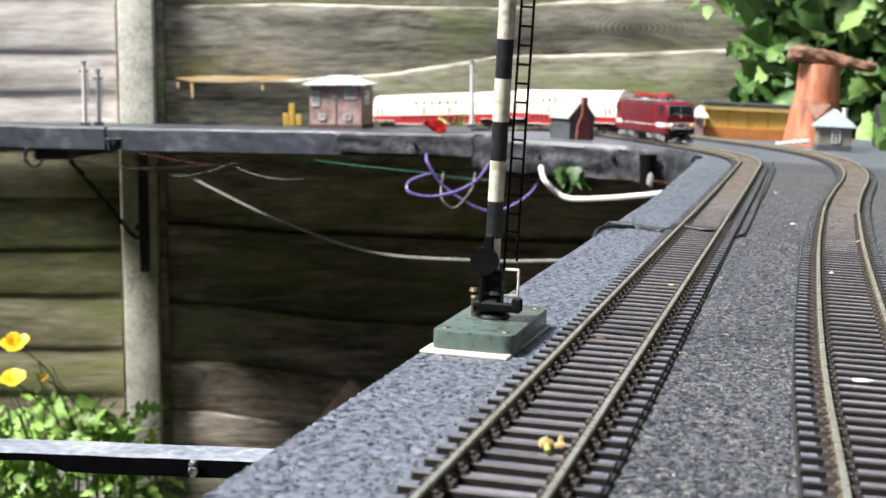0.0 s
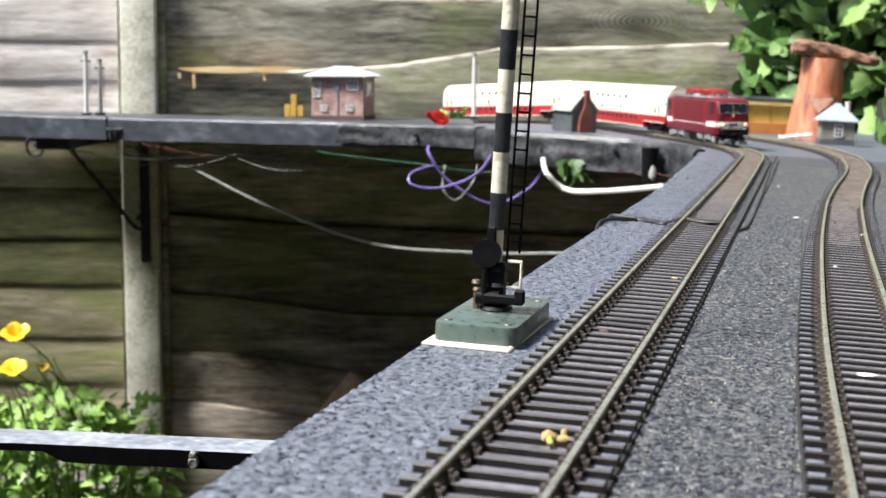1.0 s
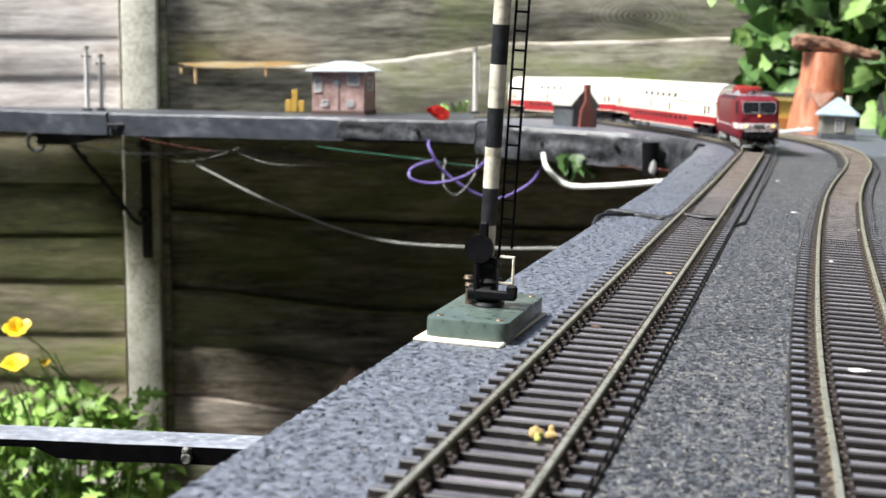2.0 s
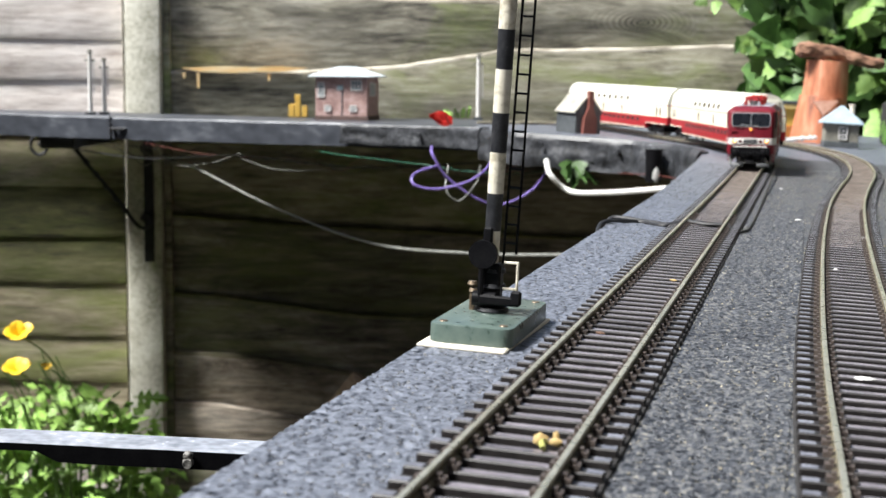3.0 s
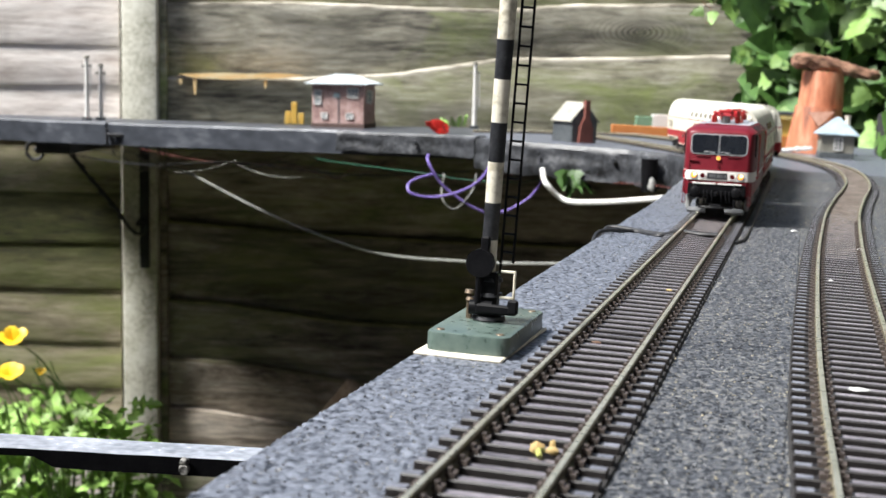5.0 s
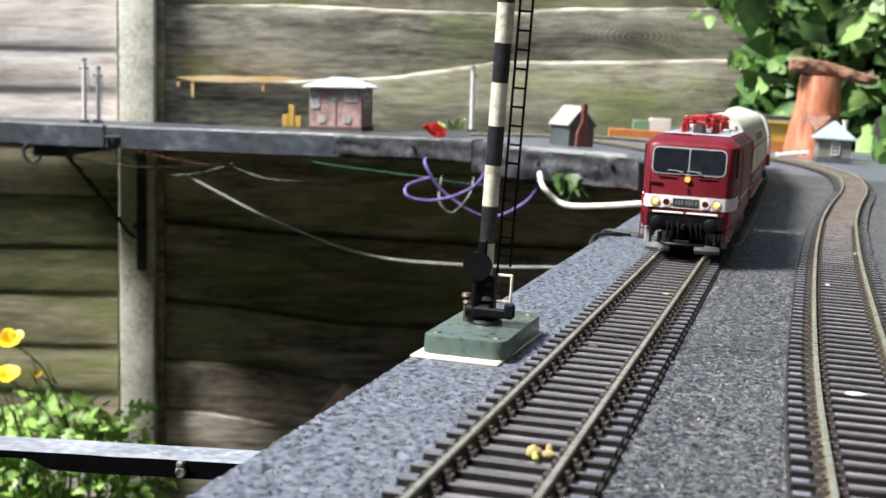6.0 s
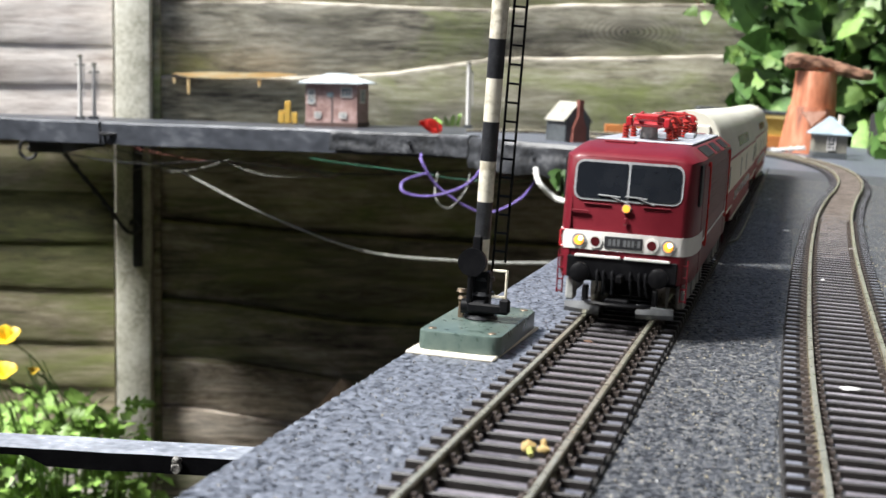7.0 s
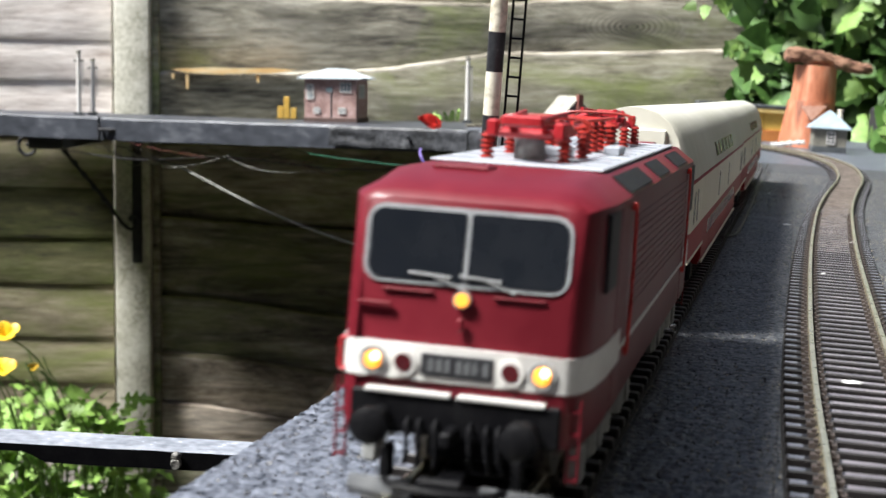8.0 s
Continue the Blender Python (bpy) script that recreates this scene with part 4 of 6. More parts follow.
            for z in (6.0, 9.0, 12.0, 15.0):
                box(bm, side * 15.7 * U, (8.6 - 95.5) * U, z * U, 1.6 * U, 0.9 * U, 0.3 * U, 0, e)
            part("cab_steps", bm, WINE, t, "red cab steps")
            bm = bmesh.new()
            tube(bm, [put((side * 17.7, 41, 39)), put((side * 18.3, 41, 38.5)), put((side * 18.3, 41, 19)), put((side * 17.7, 41, 18.5))], 0.3 * U, 6)
            part("grab_rail", bm, RED_PART, t, "red upright grab rail")
            # cab side window and door
            bm = bmesh.new()
            prism(bm, [((side * 17.62) * U, 29.5 * U), ((side * 17.62) * U, 40 * U), ((side * 16.5) * U, 40 * U), ((side * 16.5) * U, 29.5 * U)], (17.5 - 95.5) * U, (27 - 95.5) * U, e)
            part("cab_window", bm, MATT_BLACK, t, "dark cab side window", smooth=False)
            bm = bmesh.new()
            box(bm, side * 17.48 * U, (35 - 95.5) * U, 25.5 * U, 0.25 * U, 10.5 * U, 29 * U, 0.1 * U, e)
            part("cab_door", bm, WINE, t, "red cab door panel")
        # top lamp, number plate with plain bars, socket and horn
        bm = bmesh.new()
        rod(bm, put((0, 9, 28.3)), put((0, 7.5, 28.3)), 1.2 * U, n=20)
        lamp = part("headlight", bm, SILVER, t, "lit warm yellow top headlight")
        bm = bmesh.new()
        rod(bm, put((0, 7.9, 28.3)), put((0, 7.35, 28.3)), 0.95 * U, n=20)
        part("lens", bm, LAMP, lamp)
        bm = bmesh.new()
        box(bm, 0, (7.0 - 95.5) * U, 19.55 * U, 9.6 * U, 0.5 * U, 3.0 * U, 0.1 * U, e)
        plate = part("number_plate", bm, PLATE_BLACK, t, "black number plate with plain pale bars")
        for x, w in ((-3.75, 0.9), (-2.55, 0.9), (-1.35, 0.9), (0.35, 0.9), (1.5, 0.9), (2.6, 0.8), (3.35, 0.35), (4.2, 0.9)):
            part("bar", box(bmesh.new(), x * 0.92 * U, (6.72 - 95.5) * U, 19.55 * U, w * 0.8 * U, 0.12 * U, (1.7 if w > 0.5 else 0.4) * U, 0, e), PLATE_GREY, plate, smooth=False)
        bm = bmesh.new()
        box(bm, 0, (7.4 - 95.5) * U, 25.0 * U, 0.9 * U, 0.8 * U, 1.8 * U, 0.2 * U, e)
        for x in (-7.5, 7.5):
            box(bm, x * U, (8.2 - 95.5) * U, 28.9 * U, 7 * U, 0.5 * U, 0.35 * U, 0.1 * U, e)
        box(bm, -11.8 * U, (7.7 - 95.5) * U, 26.9 * U, 4.6 * U, 0.6 * U, 0.6 * U, 0.1 * U, e)
        part("front_grips", bm, WINE, t, "red grips and socket on the cab front")
        bm = bmesh.new()
        box(bm, -4.6 * U, (25.5 - 95.5) * U, 44.45 * U, 8 * U, 6.0 * U, 0.7 * U, 0.25 * U, e)
        part("roof_hatch", bm, WINE, t, "red hatch on the cab roof")
        # buffer beam, hoses, coupling
        bm = bmesh.new()
        box(bm, 0, (8.2 - 95.5) * U, 12.8 * U, 28.0 * U, 3.0 * U, 5.6 * U, 0.3 * U, e)
        box(bm, 1.5 * U, (15 - 95.5) * U, 7.8 * U, 13 * U, 3 * U, 4.6 * U, 0.5 * U, e)
        part("buffer_beam", bm, BLACK_PLASTIC, t, "black buffer beam")
        bm = bmesh.new()
        for k, x in enumerate((-6, -4.4, -2.2, 2.4, 4.6, 6.2)):
            part("brake_hose", tube(bmesh.new(), [put((x, 7.6, 12.5)), put((x, 5.6, 11.5)), put((x + 0.4, 5.0, 8.5)), put((x + 0.2 * k, 5.6, 6.4))], 0.36 * U, 6), BLACK_PLASTIC, t, "black brake hose")
        box(bm, 0, (4.6 - 95.5) * U, 10.8 * U, 1.6 * U, 5.0 * U, 2.0 * U, 0.3 * U, e)
        part("coupling_hook", bm, BLACK_PLASTIC, t, "black coupling hook")
        bm = bmesh.new()
        tube(bm, [put((-8, 3.5, 4.6)), put((-6, 1.0, 4.6)), put((0, -0.2, 4.6)), put((6, 1.0, 4.6)), put((8, 3.5, 4.6))], 0.55 * U, 6)
        box(bm, 0, (6.5 - 95.5) * U, 4.6 * U, 3.5 * U, 13 * U, 0.9 * U, 0.2 * U, e)
        box(bm, 0, (1.0 - 95.5) * U, 5.0 * U, 6 * U, 1.8 * U, 2.2 * U, 0.3 * U, e)
        part("coupling", bm, BLACK_PLASTIC, t, "dark grey loop coupling")
        # bogie with wheels
        yb = 50 - 95.5
        bm = bmesh.new()
        for s in (-1, 1):
            box(bm, s * 13.8 * U, yb * U, 8.2 * U, 2.0 * U, 52 * U, 3.4 * U, 0.6 * U, e)
            for y in (-17, 17):
                box(bm, s * 14.6 * U, (yb + y) * U, 7.0 * U, 2.6 * U, 9 * U, 6.5 * U, 0.8 * U, e)
                rod(bm, e @ Vector((s * 14.6 * U, (yb + y) * U, 7 * U)), e @ Vector((s * 16.4 * U, (yb + y) * U, 7 * U)), 2.2 * U, n=14)
            for y in (-7, 7):
                rod(bm, e @ Vector((s * 14.8 * U, (yb + y) * U, 5 * U)), e @ Vector((s * 14.8 * U, (yb + y) * U, 12 * U)), 1.6 * U, n=12)
            box(bm, s * 14.4 * U, (yb - 29) * U, 5.4 * U, 2.4 * U, 5 * U, 6 * U, 0.5 * U, e)
        bogie = part("bogie", bm, UNDER_GREY, t, "silver grey bogie frame")
        for y in (-17, 17):
            for s in (-1, 1):
                bm = bmesh.new()
                rod(bm, e @ Vector((s * 7.4 * U, (yb + y) * U, 6.8 * U)), e @ Vector((s * 10.0 * U, (yb + y) * U, 6.8 * U)), 6.8 * U, n=28)
                part("wheel", bm, WHEEL_STEEL, bogie, "steel wheel")
        # pantograph, folded
        yp = 55 - 95.5
        bm = bmesh.new()
        for q in (-4.2, 4.2):
            rod(bm, put((q, yp + 95.5 - 9, 49.0)), put((q, yp + 95.5 + 12, 49.0)), 0.7 * U, n=8)
        for y in (-8.6, -6.8, 0, 11.8):
            rod(bm, put((-4.2, yp + 95.5 + y, 49.0)), put((4.2, yp + 95.5 + y, 49.0)), 0.75 * U, n=8)
        panto = part("pantograph", bm, PANTO_RED, t, "folded bright red pantograph")
        for q in (-1, 1):
            part("lower_arm", rod(bmesh.new(), put((q * 3.6, yp + 95.5 + 11, 49.8)), put((q * 2.4, yp + 95.5 - 12, 50.6)), 0.62 * U, n=8), PANTO_RED, panto)
            part("upper_arm", rod(bmesh.new(), put((q * 2.4, yp + 95.5 - 12, 51.1)), put((q * 3.4, yp + 95.5 + 8, 52.0)), 0.42 * U, n=8), PANTO_RED, panto)
            part("spring_box", box(bmesh.new(), q * 3.9 * U, (yp + 2) * U, 49.6 * U, 2.2 * U, 4.4 * U, 2.2 * U, 0.3 * U, e), PANTO_RED, panto)
            part("bearing", box(bmesh.new(), q * 5.2 * U, (yp - 8.4) * U, 49.6 * U, 1.6 * U, 2.6 * U, 2.6 * U, 0.3 * U, e), PANTO_RED, panto)
            part("spring", rod(bmesh.new(), put((q * 1.4, yp + 95.5 - 6, 49.4)), put((q * 1.4, yp + 95.5 + 4, 49.4)), 0.8 * U, n=10), RED_DEEP, panto, "dark red spring")
        part("knuckle", box(bmesh.new(), 0, (yp - 12) * U, 50.9 * U, 6.4 * U, 1.6 * U, 1.8 * U, 0.4 * U, e), PANTO_RED, panto)
        part("drive_housing", rod(bmesh.new(), put((0, yp + 95.5 - 4.5, 44.9)), put((0, yp + 95.5 - 4.5, 48.4)), 2.5 * U, 2.3 * U, n=20), UNDER_GREY, panto, "grey drive housing under the frame")
        bm = bmesh.new()
        for y in (6.6, 9.4):
            tube(bm, [put((-7.6, yp + 95.5 + y, 49.6)), put((-6.0, yp + 95.5 + y, 51.2)), put((0, yp + 95.5 + y, 51.5)), put((6.0, yp + 95.5 + y, 51.2)), put((7.6, yp + 95.5 + y, 49.6))], 0.3 * U, 6)
        part("collector_head", bm, RED_DEEP, panto, "dark red collector head")
        for s in (-1, 1):
            for y in (-8, 11):
                part("insulator", ribbed(*put((s * 6.0, yp + 95.5 + y, 44.9)), 5, 0.8, 1.1, 0.65), RED_DEEP, panto, "ribbed red-brown insulator")
    # roof equipment between the pantographs
    bm = bmesh.new()
    for x, y in ((-4, -12), (4, -12), (-4, -2), (4, -2), (-4, 8), (4, 8), (0, 14), (6.5, 3)):
        part("insulator", ribbed(x * U, y * U, 44.9 * U, 6, 0.9, 1.35, 0.75), RED_DEEP, t, "ribbed red insulator")
    for x in (-4, 4):
        rod(bm, (x * U, -30 * U, 50.6 * U), (x * U, 26 * U, 50.6 * U), 0.35 * U, n=6)
    rod(bm, (-4 * U, -2 * U, 50.6 * U), (4 * U, -2 * U, 50.6 * U), 0.35 * U, n=6)
    rod(bm, (-4 * U, 8 * U, 50.6 * U), (4 * U, 8 * U, 50.6 * U), 0.35 * U, n=6)
    part("busbar", bm, RED_PART, t, "orange-red roof busbar")
    for x, y, sx, sy in ((-8.5, 0, 4, 14), (8.8, -8, 3, 8), (0, 28, 8, 7), (0, -28, 8, 7)):
        part("roof_box", box(bmesh.new(), x * U, y * U, 45.6 * U, sx * U, sy * U, 1.6 * U, 0.3 * U), ROOF_GREY, t, "silver grey equipment box on the roof")
    # side panels, line, roof-edge windows, under-frame
    for s in (-1, 1):
        bm = bmesh.new()
        for k in range(12):
            box(bm, s * 17.5 * U, 6 * U, (23.6 + k * 1.25) * U, 0.3 * U, 100 * U, 0.45 * U)
        part("side_louvres", bm, WINE, t, "horizontal beading along the body side", smooth=False)
        bm = bmesh.new()
        box(bm, s * 17.55 * U, 0, 19.0 * U, 0.25 * U, 119 * U, 0.7 * U)
        part("side_line", bm, WHITE_PAINT, t, "thin white line along the body side", smooth=False)
        for y0, y1 in ((-54, -21), (-8, 13), (32, 57)):
            bm = bmesh.new()
            prism(bm, [(s * 17.0 * U, 41.4 * U), (s * 14.1 * U, 43.55 * U), (s * 13.8 * U, 43.1 * U), (s * 16.7 * U, 40.9 * U)], y0 * U, y1 * U, Matrix.Translation((s * 0.22 * U, 0, 0.2 * U)))
            part("roof_edge_window", bm, MATT_BLACK, t, "dark window in the sloping roof edge", smooth=False)
    bm = bmesh.new()
    box(bm, 0, 0, 9.2 * U, 28 * U, 150 * U, 3.0 * U, 0.5 * U)
    box(bm, 0, 0, 6.5 * U, 25 * U, 30 * U, 8 * U, 1.0 * U)
    part("underframe", bm, BLACK_PLASTIC, t, "black underframe")
    return t


COACH = 350.0


def build_coach():
    t = thing("coach", Matrix(), "cream and red double-deck model coach with an off-white roof", "railway coach", "double-deck coaches")
    h = COACH / 2 - 4

    def skin(profile, y, grow=1.0):
        ring = profile + [(-x, z) for x, z in profile[::-1]]
        return [(x * grow * U, y * U, z * U) for x, z in ring]

    def solid(profile, ys):
        return loft(bmesh.new(), [skin(profile, y, g) for y, g in ys])

    tips = [(-h, 0.9), (-h + 1.0, 0.96), (-h + 4, 1.0), (h - 4, 1.0), (h - 1.0, 0.96), (h, 0.9)]
    part("roof", solid([(15.6, 34.2), (15.4, 36.0), (14.4, 40.0), (12.6, 45.0), (10.2, 48.6), (6.5, 51.0), (2.0, 52.2)], tips), ROOF_WHITE, t, "off-white domed roof")
    part("eave_line", solid([(15.85, 33.5), (15.85, 34.3)], tips), COACH_RED, t, "thin red line under the roof")
    part("side", solid([(15.8, 21.0), (15.8, 33.6)], tips), CREAM, t, "cream upper side")
    part("skirt", solid([(15.7, 13.2), (15.75, 21.1)], tips), COACH_RED, t, "red lower side")
    mid = h - 62
    part("low_skirt", solid([(14.9, 7.0), (15.65, 9.5), (15.65, 13.4)], [(-mid, 0.99), (-mid + 3, 1.0), (mid - 3, 1.0), (mid, 0.99)]), COACH_RED, t, "red well of the lower deck")
    bm = bmesh.new()
    for s in (-1, 1):
        box(bm, s * 15.7 * U, 0, 7.8 * U, 0.4 * U, 2 * mid * U, 0.8 * U)
        for e in (-1, 1):
            box(bm, s * 15.75 * U, e * (mid + 31) * U, 13.7 * U, 0.4 * U, 60 * U, 0.8 * U)
    part("sill_line", bm, CREAM, t, "pale line along the sill", smooth=False)
    panes = {}
    for nm, w, z0, z1 in (("upper_window", 8.5, 36.6, 41.2), ("lower_window", 11.0, 14.6, 18.8), ("door_window", 5.0, 22.5, 31.0)):
        bm = bmesh.new()
        box(bm, 0, 0, 0, 0.5 * U, w * U, (z1 - z0) * U, 0.12 * U)
        panes[nm] = (mesh_of(nm, bm, COACH_GLASS if nm == 'lower_window' else SMOKED, False), (z0 + z1) / 2)
    for s in (-1, 1):
        for k in range(6):
            piece("upper_window", panes["upper_window"][0], t, Matrix.Translation((s * 14.85 * U, (k - 2.5) * 20 * U, 38.9 * U)) @ Matrix.Rotation(radians(-s * 14), 4, "Y"))
        for k in range(12):
            piece("lower_window", panes["lower_window"][0], t, Matrix.Translation((s * 15.62 * U, (k - 5.5) * 15.5 * U, 16.6 * U)))
        for y in (-h + 16, -h + 27, h - 16, h - 27, -34, 30):
            piece("door_window", panes["door_window"][0], t, Matrix.Translation((s * 15.68 * U, y * U, 26.8 * U)))
    for e in (-1, 1):
        bm = bmesh.new()
        box(bm, 0, e * (h + 1.2) * U, 27 * U, 13 * U, 3.6 * U, 27 * U, 0.8 * U)
        part("gangway", bm, BLACK_PLASTIC, t, "black gangway bellows")
        bm = bmesh.new()
        box(bm, 0, e * (h + 0.4) * U, 41.5 * U, 17 * U, 1.2 * U, 11 * U, 0.4 * U)
        part("end_panel", bm, ROOF_WHITE, t, "pale grey panel over the gangway")
        bm = bmesh.new()
        box(bm, 0, e * (h - 38) * U, 6.8 * U, 25 * U, 44 * U, 5.5 * U, 0.8 * U)
        for s in (-1, 1):
            for y in (-14, 14):
                box(bm, s * 12.6 * U, (e * (h - 38) + y) * U, 6 * U, 2.4 * U, 7 * U, 5 * U, 0.6 * U)
        bogie = part("bogie", bm, BLACK_PLASTIC, t, "black coach bogie")
        for s in (-1, 1):
            for y in (-14, 14):
                bm = bmesh.new()
                rod(bm, (s * 7.4 * U, (e * (h - 38) + y) * U, 5.6 * U), (s * 10 * U, (e * (h - 38) + y) * U, 5.6 * U), 5.6 * U, n=24)
                part("wheel", bm, WHEEL_STEEL, bogie, "steel wheel")
        for s in (-1, 1):
            bm = bmesh.new()
            rod(bm, (s * 10 * U, e * (h - 1) * U, 12.1 * U), (s * 10 * U, e * (h + 3.6) * U, 12.1 * U), 2.0 * U, 2.2 * U, n=14)
            part("buffer", bm, BLACK_PLASTIC, t, "black round buffer")
    return t


loco = build_loco()
coach_near = build_coach()
coach_far = copy_thing(coach_near, Matrix())
TRAIN = [(loco, 0.0, (0.05, 0.141), 0.191), (coach_near, 0.1925, (0.05, 0.3), 0.35), (coach_far, 0.1925 + 0.351, (0.05, 0.3), 0.35)]


# ---- the semaphore signal on its green base ----
GREEN_BASE = surface("chipped_green_paint", [(0.34, (0.022, 0.032, 0.028)), (0.45, (0.07, 0.1, 0.088)), (0.68, (0.12, 0.155, 0.14))], 60, 0.3, bump=0.08)
MAST_WHITE = surface("yellowed_white_mast", [(0.36, (0.42, 0.38, 0.29)), (0.5, (0.68, 0.64, 0.53)), (0.68, (0.76, 0.72, 0.62))], 120, 0.5, bump=0.1)
MAST_BLACK = surface("scuffed_black_mast", [(0.4, (0.012, 0.013, 0.016)), (0.62, (0.03, 0.031, 0.035)), (0.72, (0.13, 0.13, 0.13))], 260, 0.42, bump=0.15)
CARD = surface("cream_plastic_card", plain2((0.6, 0.55, 0.45), (0.74, 0.7, 0.6)), 60, 0.55)
BRASS = surface("tarnished_brass", plain2((0.1, 0.075, 0.05), (0.22, 0.17, 0.12)), 300, 0.5, metal=0.6)


def build_signal():
    t = thing("signal", pose(-0.0285, 0.1315, TOP), "black and white banded semaphore signal post on a green base", "railway signal")
    bm = bmesh.new()
    box(bm, -0.0017, 0.0018, 0.0005, 0.0205, 0.0515, 0.0009, 0.0003, Matrix.Rotation(radians(-1.5), 4, "Z"))
    part("base_card", bm, CARD, t, "cream card under the base")
    bm = bmesh.new()
    made = bmesh.ops.create_cube(bm, size=1, matrix=Matrix.Translation((-0.0012, 0.0034, 0.0031)) @ Matrix.Diagonal((0.0193, 0.0478, 0.0044, 1)))
    bmesh.ops.bevel(bm, geom=[e for e in bm.edges if abs(e.verts[0].co.z - e.verts[1].co.z) > 0.001], offset=0.003, segments=4, affect="EDGES", profile=0.5)
    bmesh.ops.bevel(bm, geom=[e for e in bm.edges if e.verts[0].co.z > 0.005 and e.verts[1].co.z > 0.005], offset=0.0005, segments=2, affect="EDGES", profile=0.5)
    base = part("base", bm, GREEN_BASE, t, "chipped green painted base plate")
    screw = mesh_of("screw", rod(bmesh.new(), (0, 0, 0.0050), (0, 0, 0.0055), 0.0012, 0.0009, 14), BRASS)
    for x, y in ((-0.0082, -0.0165), (0.0058, -0.0165), (-0.0082, 0.0235), (0.0058, 0.0235)):
        piece("screw", screw, base, Matrix.Translation((x, y, 0)))
    lean = Matrix.Translation((-0.00265, 0.005, 0.005)) @ Matrix.Rotation(radians(5.0), 4, "X") @ Matrix.Rotation(radians(1.7), 4, "Y")
    levels = [0.003, 0.0103, 0.02, 0.029, 0.0388, 0.0482, 0.0584, 0.0677, 0.077, 0.0865, 0.1, 0.115]
    for k, (a, b) in enumerate(zip(levels, levels[1:])):
        bm = bmesh.new()
        rod(bm, lean @ Vector((0, 0, a)), lean @ Vector((0, 0, b)), 0.00185 + 0.0025 * a, 0.00185 + 0.0025 * b, 20)
        part("mast_band", bm, MAST_WHITE if k % 2 else MAST_BLACK, t, "yellowed white band of the mast" if k % 2 else "black band of the mast")
    bm = bmesh.new()
    for x in (0.0026, 0.0056):
        rod(bm, lean @ Vector((x, 0.0022, 0.0142 if x > 0.004 else 0.008)), lean @ Vector((x + 0.0004, 0.0022, 0.115)), 0.00033, n=6)
    ladder = part("ladder", bm, BLACK_PLASTIC, t, "black ladder behind the mast")
    for k in range(22):
        bm = bmesh.new()
        z = 0.0168 + k * 0.0045
        rod(bm, lean @ Vector((0.0026, 0.0022, z)), lean @ Vector((0.0058, 0.0022, z)), 0.00028, n=6)
        part("rung", bm, BLACK_PLASTIC, ladder)
    bm = bmesh.new()
    rod(bm, (-0.0012, 0.004, 0.0045), (-0.0012, 0.004, 0.0075), 0.0034, 0.003, 16)
    box(bm, -0.0012, 0.003, 0.0118, 0.0042, 0.0042, 0.0105, 0.0005)
    box(bm, 0.0012, 0.0, 0.0085, 0.0100, 0.0022, 0.0022, 0.0004)
    rod(bm, (-0.0055, 0.001, 0.0085), (0.0, 0.001, 0.0085), 0.0018, n=14)
    part("drive", bm, BLACK_PLASTIC, t, "black drive housing at the foot")
    for z, r in ((0.0056, 0.0042), (0.0072, 0.0036), (0.0112, 0.0031), (0.0148, 0.0029)):
        part("collar", rod(bmesh.new(), (-0.0012, 0.0034, z), (-0.0012, 0.0034, z + 0.0009), r * 1.0, r * 0.92, 18), MAST_BLACK, t, "scuffed black collar round the foot")
    part("crank", box(bmesh.new(), 0.0052, -0.0004, 0.0094, 0.0026, 0.0018, 0.0036, 0.0005), BLACK_PLASTIC, t, "black crank")
    bm = bmesh.new()
    rod(bm, (-0.0034, 0.0012, 0.0193), (-0.0034, -0.0008, 0.0193), 0.0034, n=28)
    rod(bm, (-0.0036, 0.0, 0.0193), (-0.0036, 0.0, 0.0075), 0.0007, n=8)
    box(bm, -0.0025, 0.0005, 0.0235, 0.0022, 0.0016, 0.0045, 0.0004)
    part("counterweight", bm, BLACK_PLASTIC, t, "black round counterweight on its lever")
    bm = bmesh.new()
    for p, q in (((0.0014, 0.002, 0.0175), (0.0048, 0.002, 0.0175)), ((0.0014, 0.002, 0.0112), (0.0048, 0.002, 0.0112)), ((0.0048, 0.002, 0.0178), (0.0048, 0.002, 0.0075))):
        rod(bm, p, q, 0.00035, n=6)
    part("bracket", bm, MAST_WHITE, t, "pale wire bracket")
    bm = bmesh.new()
    for x, z in ((-0.0062, 0.0115), (-0.0058, 0.0098)):
        rod(bm, (x, 0.003, 0.005), (x, 0.003, z), 0.0006, n=8)
        rod(bm, (x, 0.003, z), (x, 0.003, z + 0.0008), 0.0013, 0.001, n=10)
    part("terminal", bm, BRASS, t, "tarnished wire terminals")
    return t


build_signal()

# ---- small things on the trackbed ----
STRAW = surface("dry_yellow_petal", plain2((0.32, 0.21, 0.08), (0.5, 0.37, 0.16)), 300, 0.7, bump=0.3)
CHIP = surface("white_chip", plain2((0.42, 0.42, 0.42), (0.6, 0.6, 0.59)), 200, 0.6)


def crumb(bm, x, y, z, sx, sy, sz, seed):
    """A small uneven lump."""
    made = bmesh.ops.create_icosphere(bm, subdivisions=2, radius=1)
    for v in made["verts"]:
        k = 1 + 0.35 * noise.noise(v.co * 1.3 + Vector((seed, 0, 0)))
        v.co = Vector((x + v.co.x * sx * k, y + v.co.y * sy * k, z + v.co.z * sz * k))


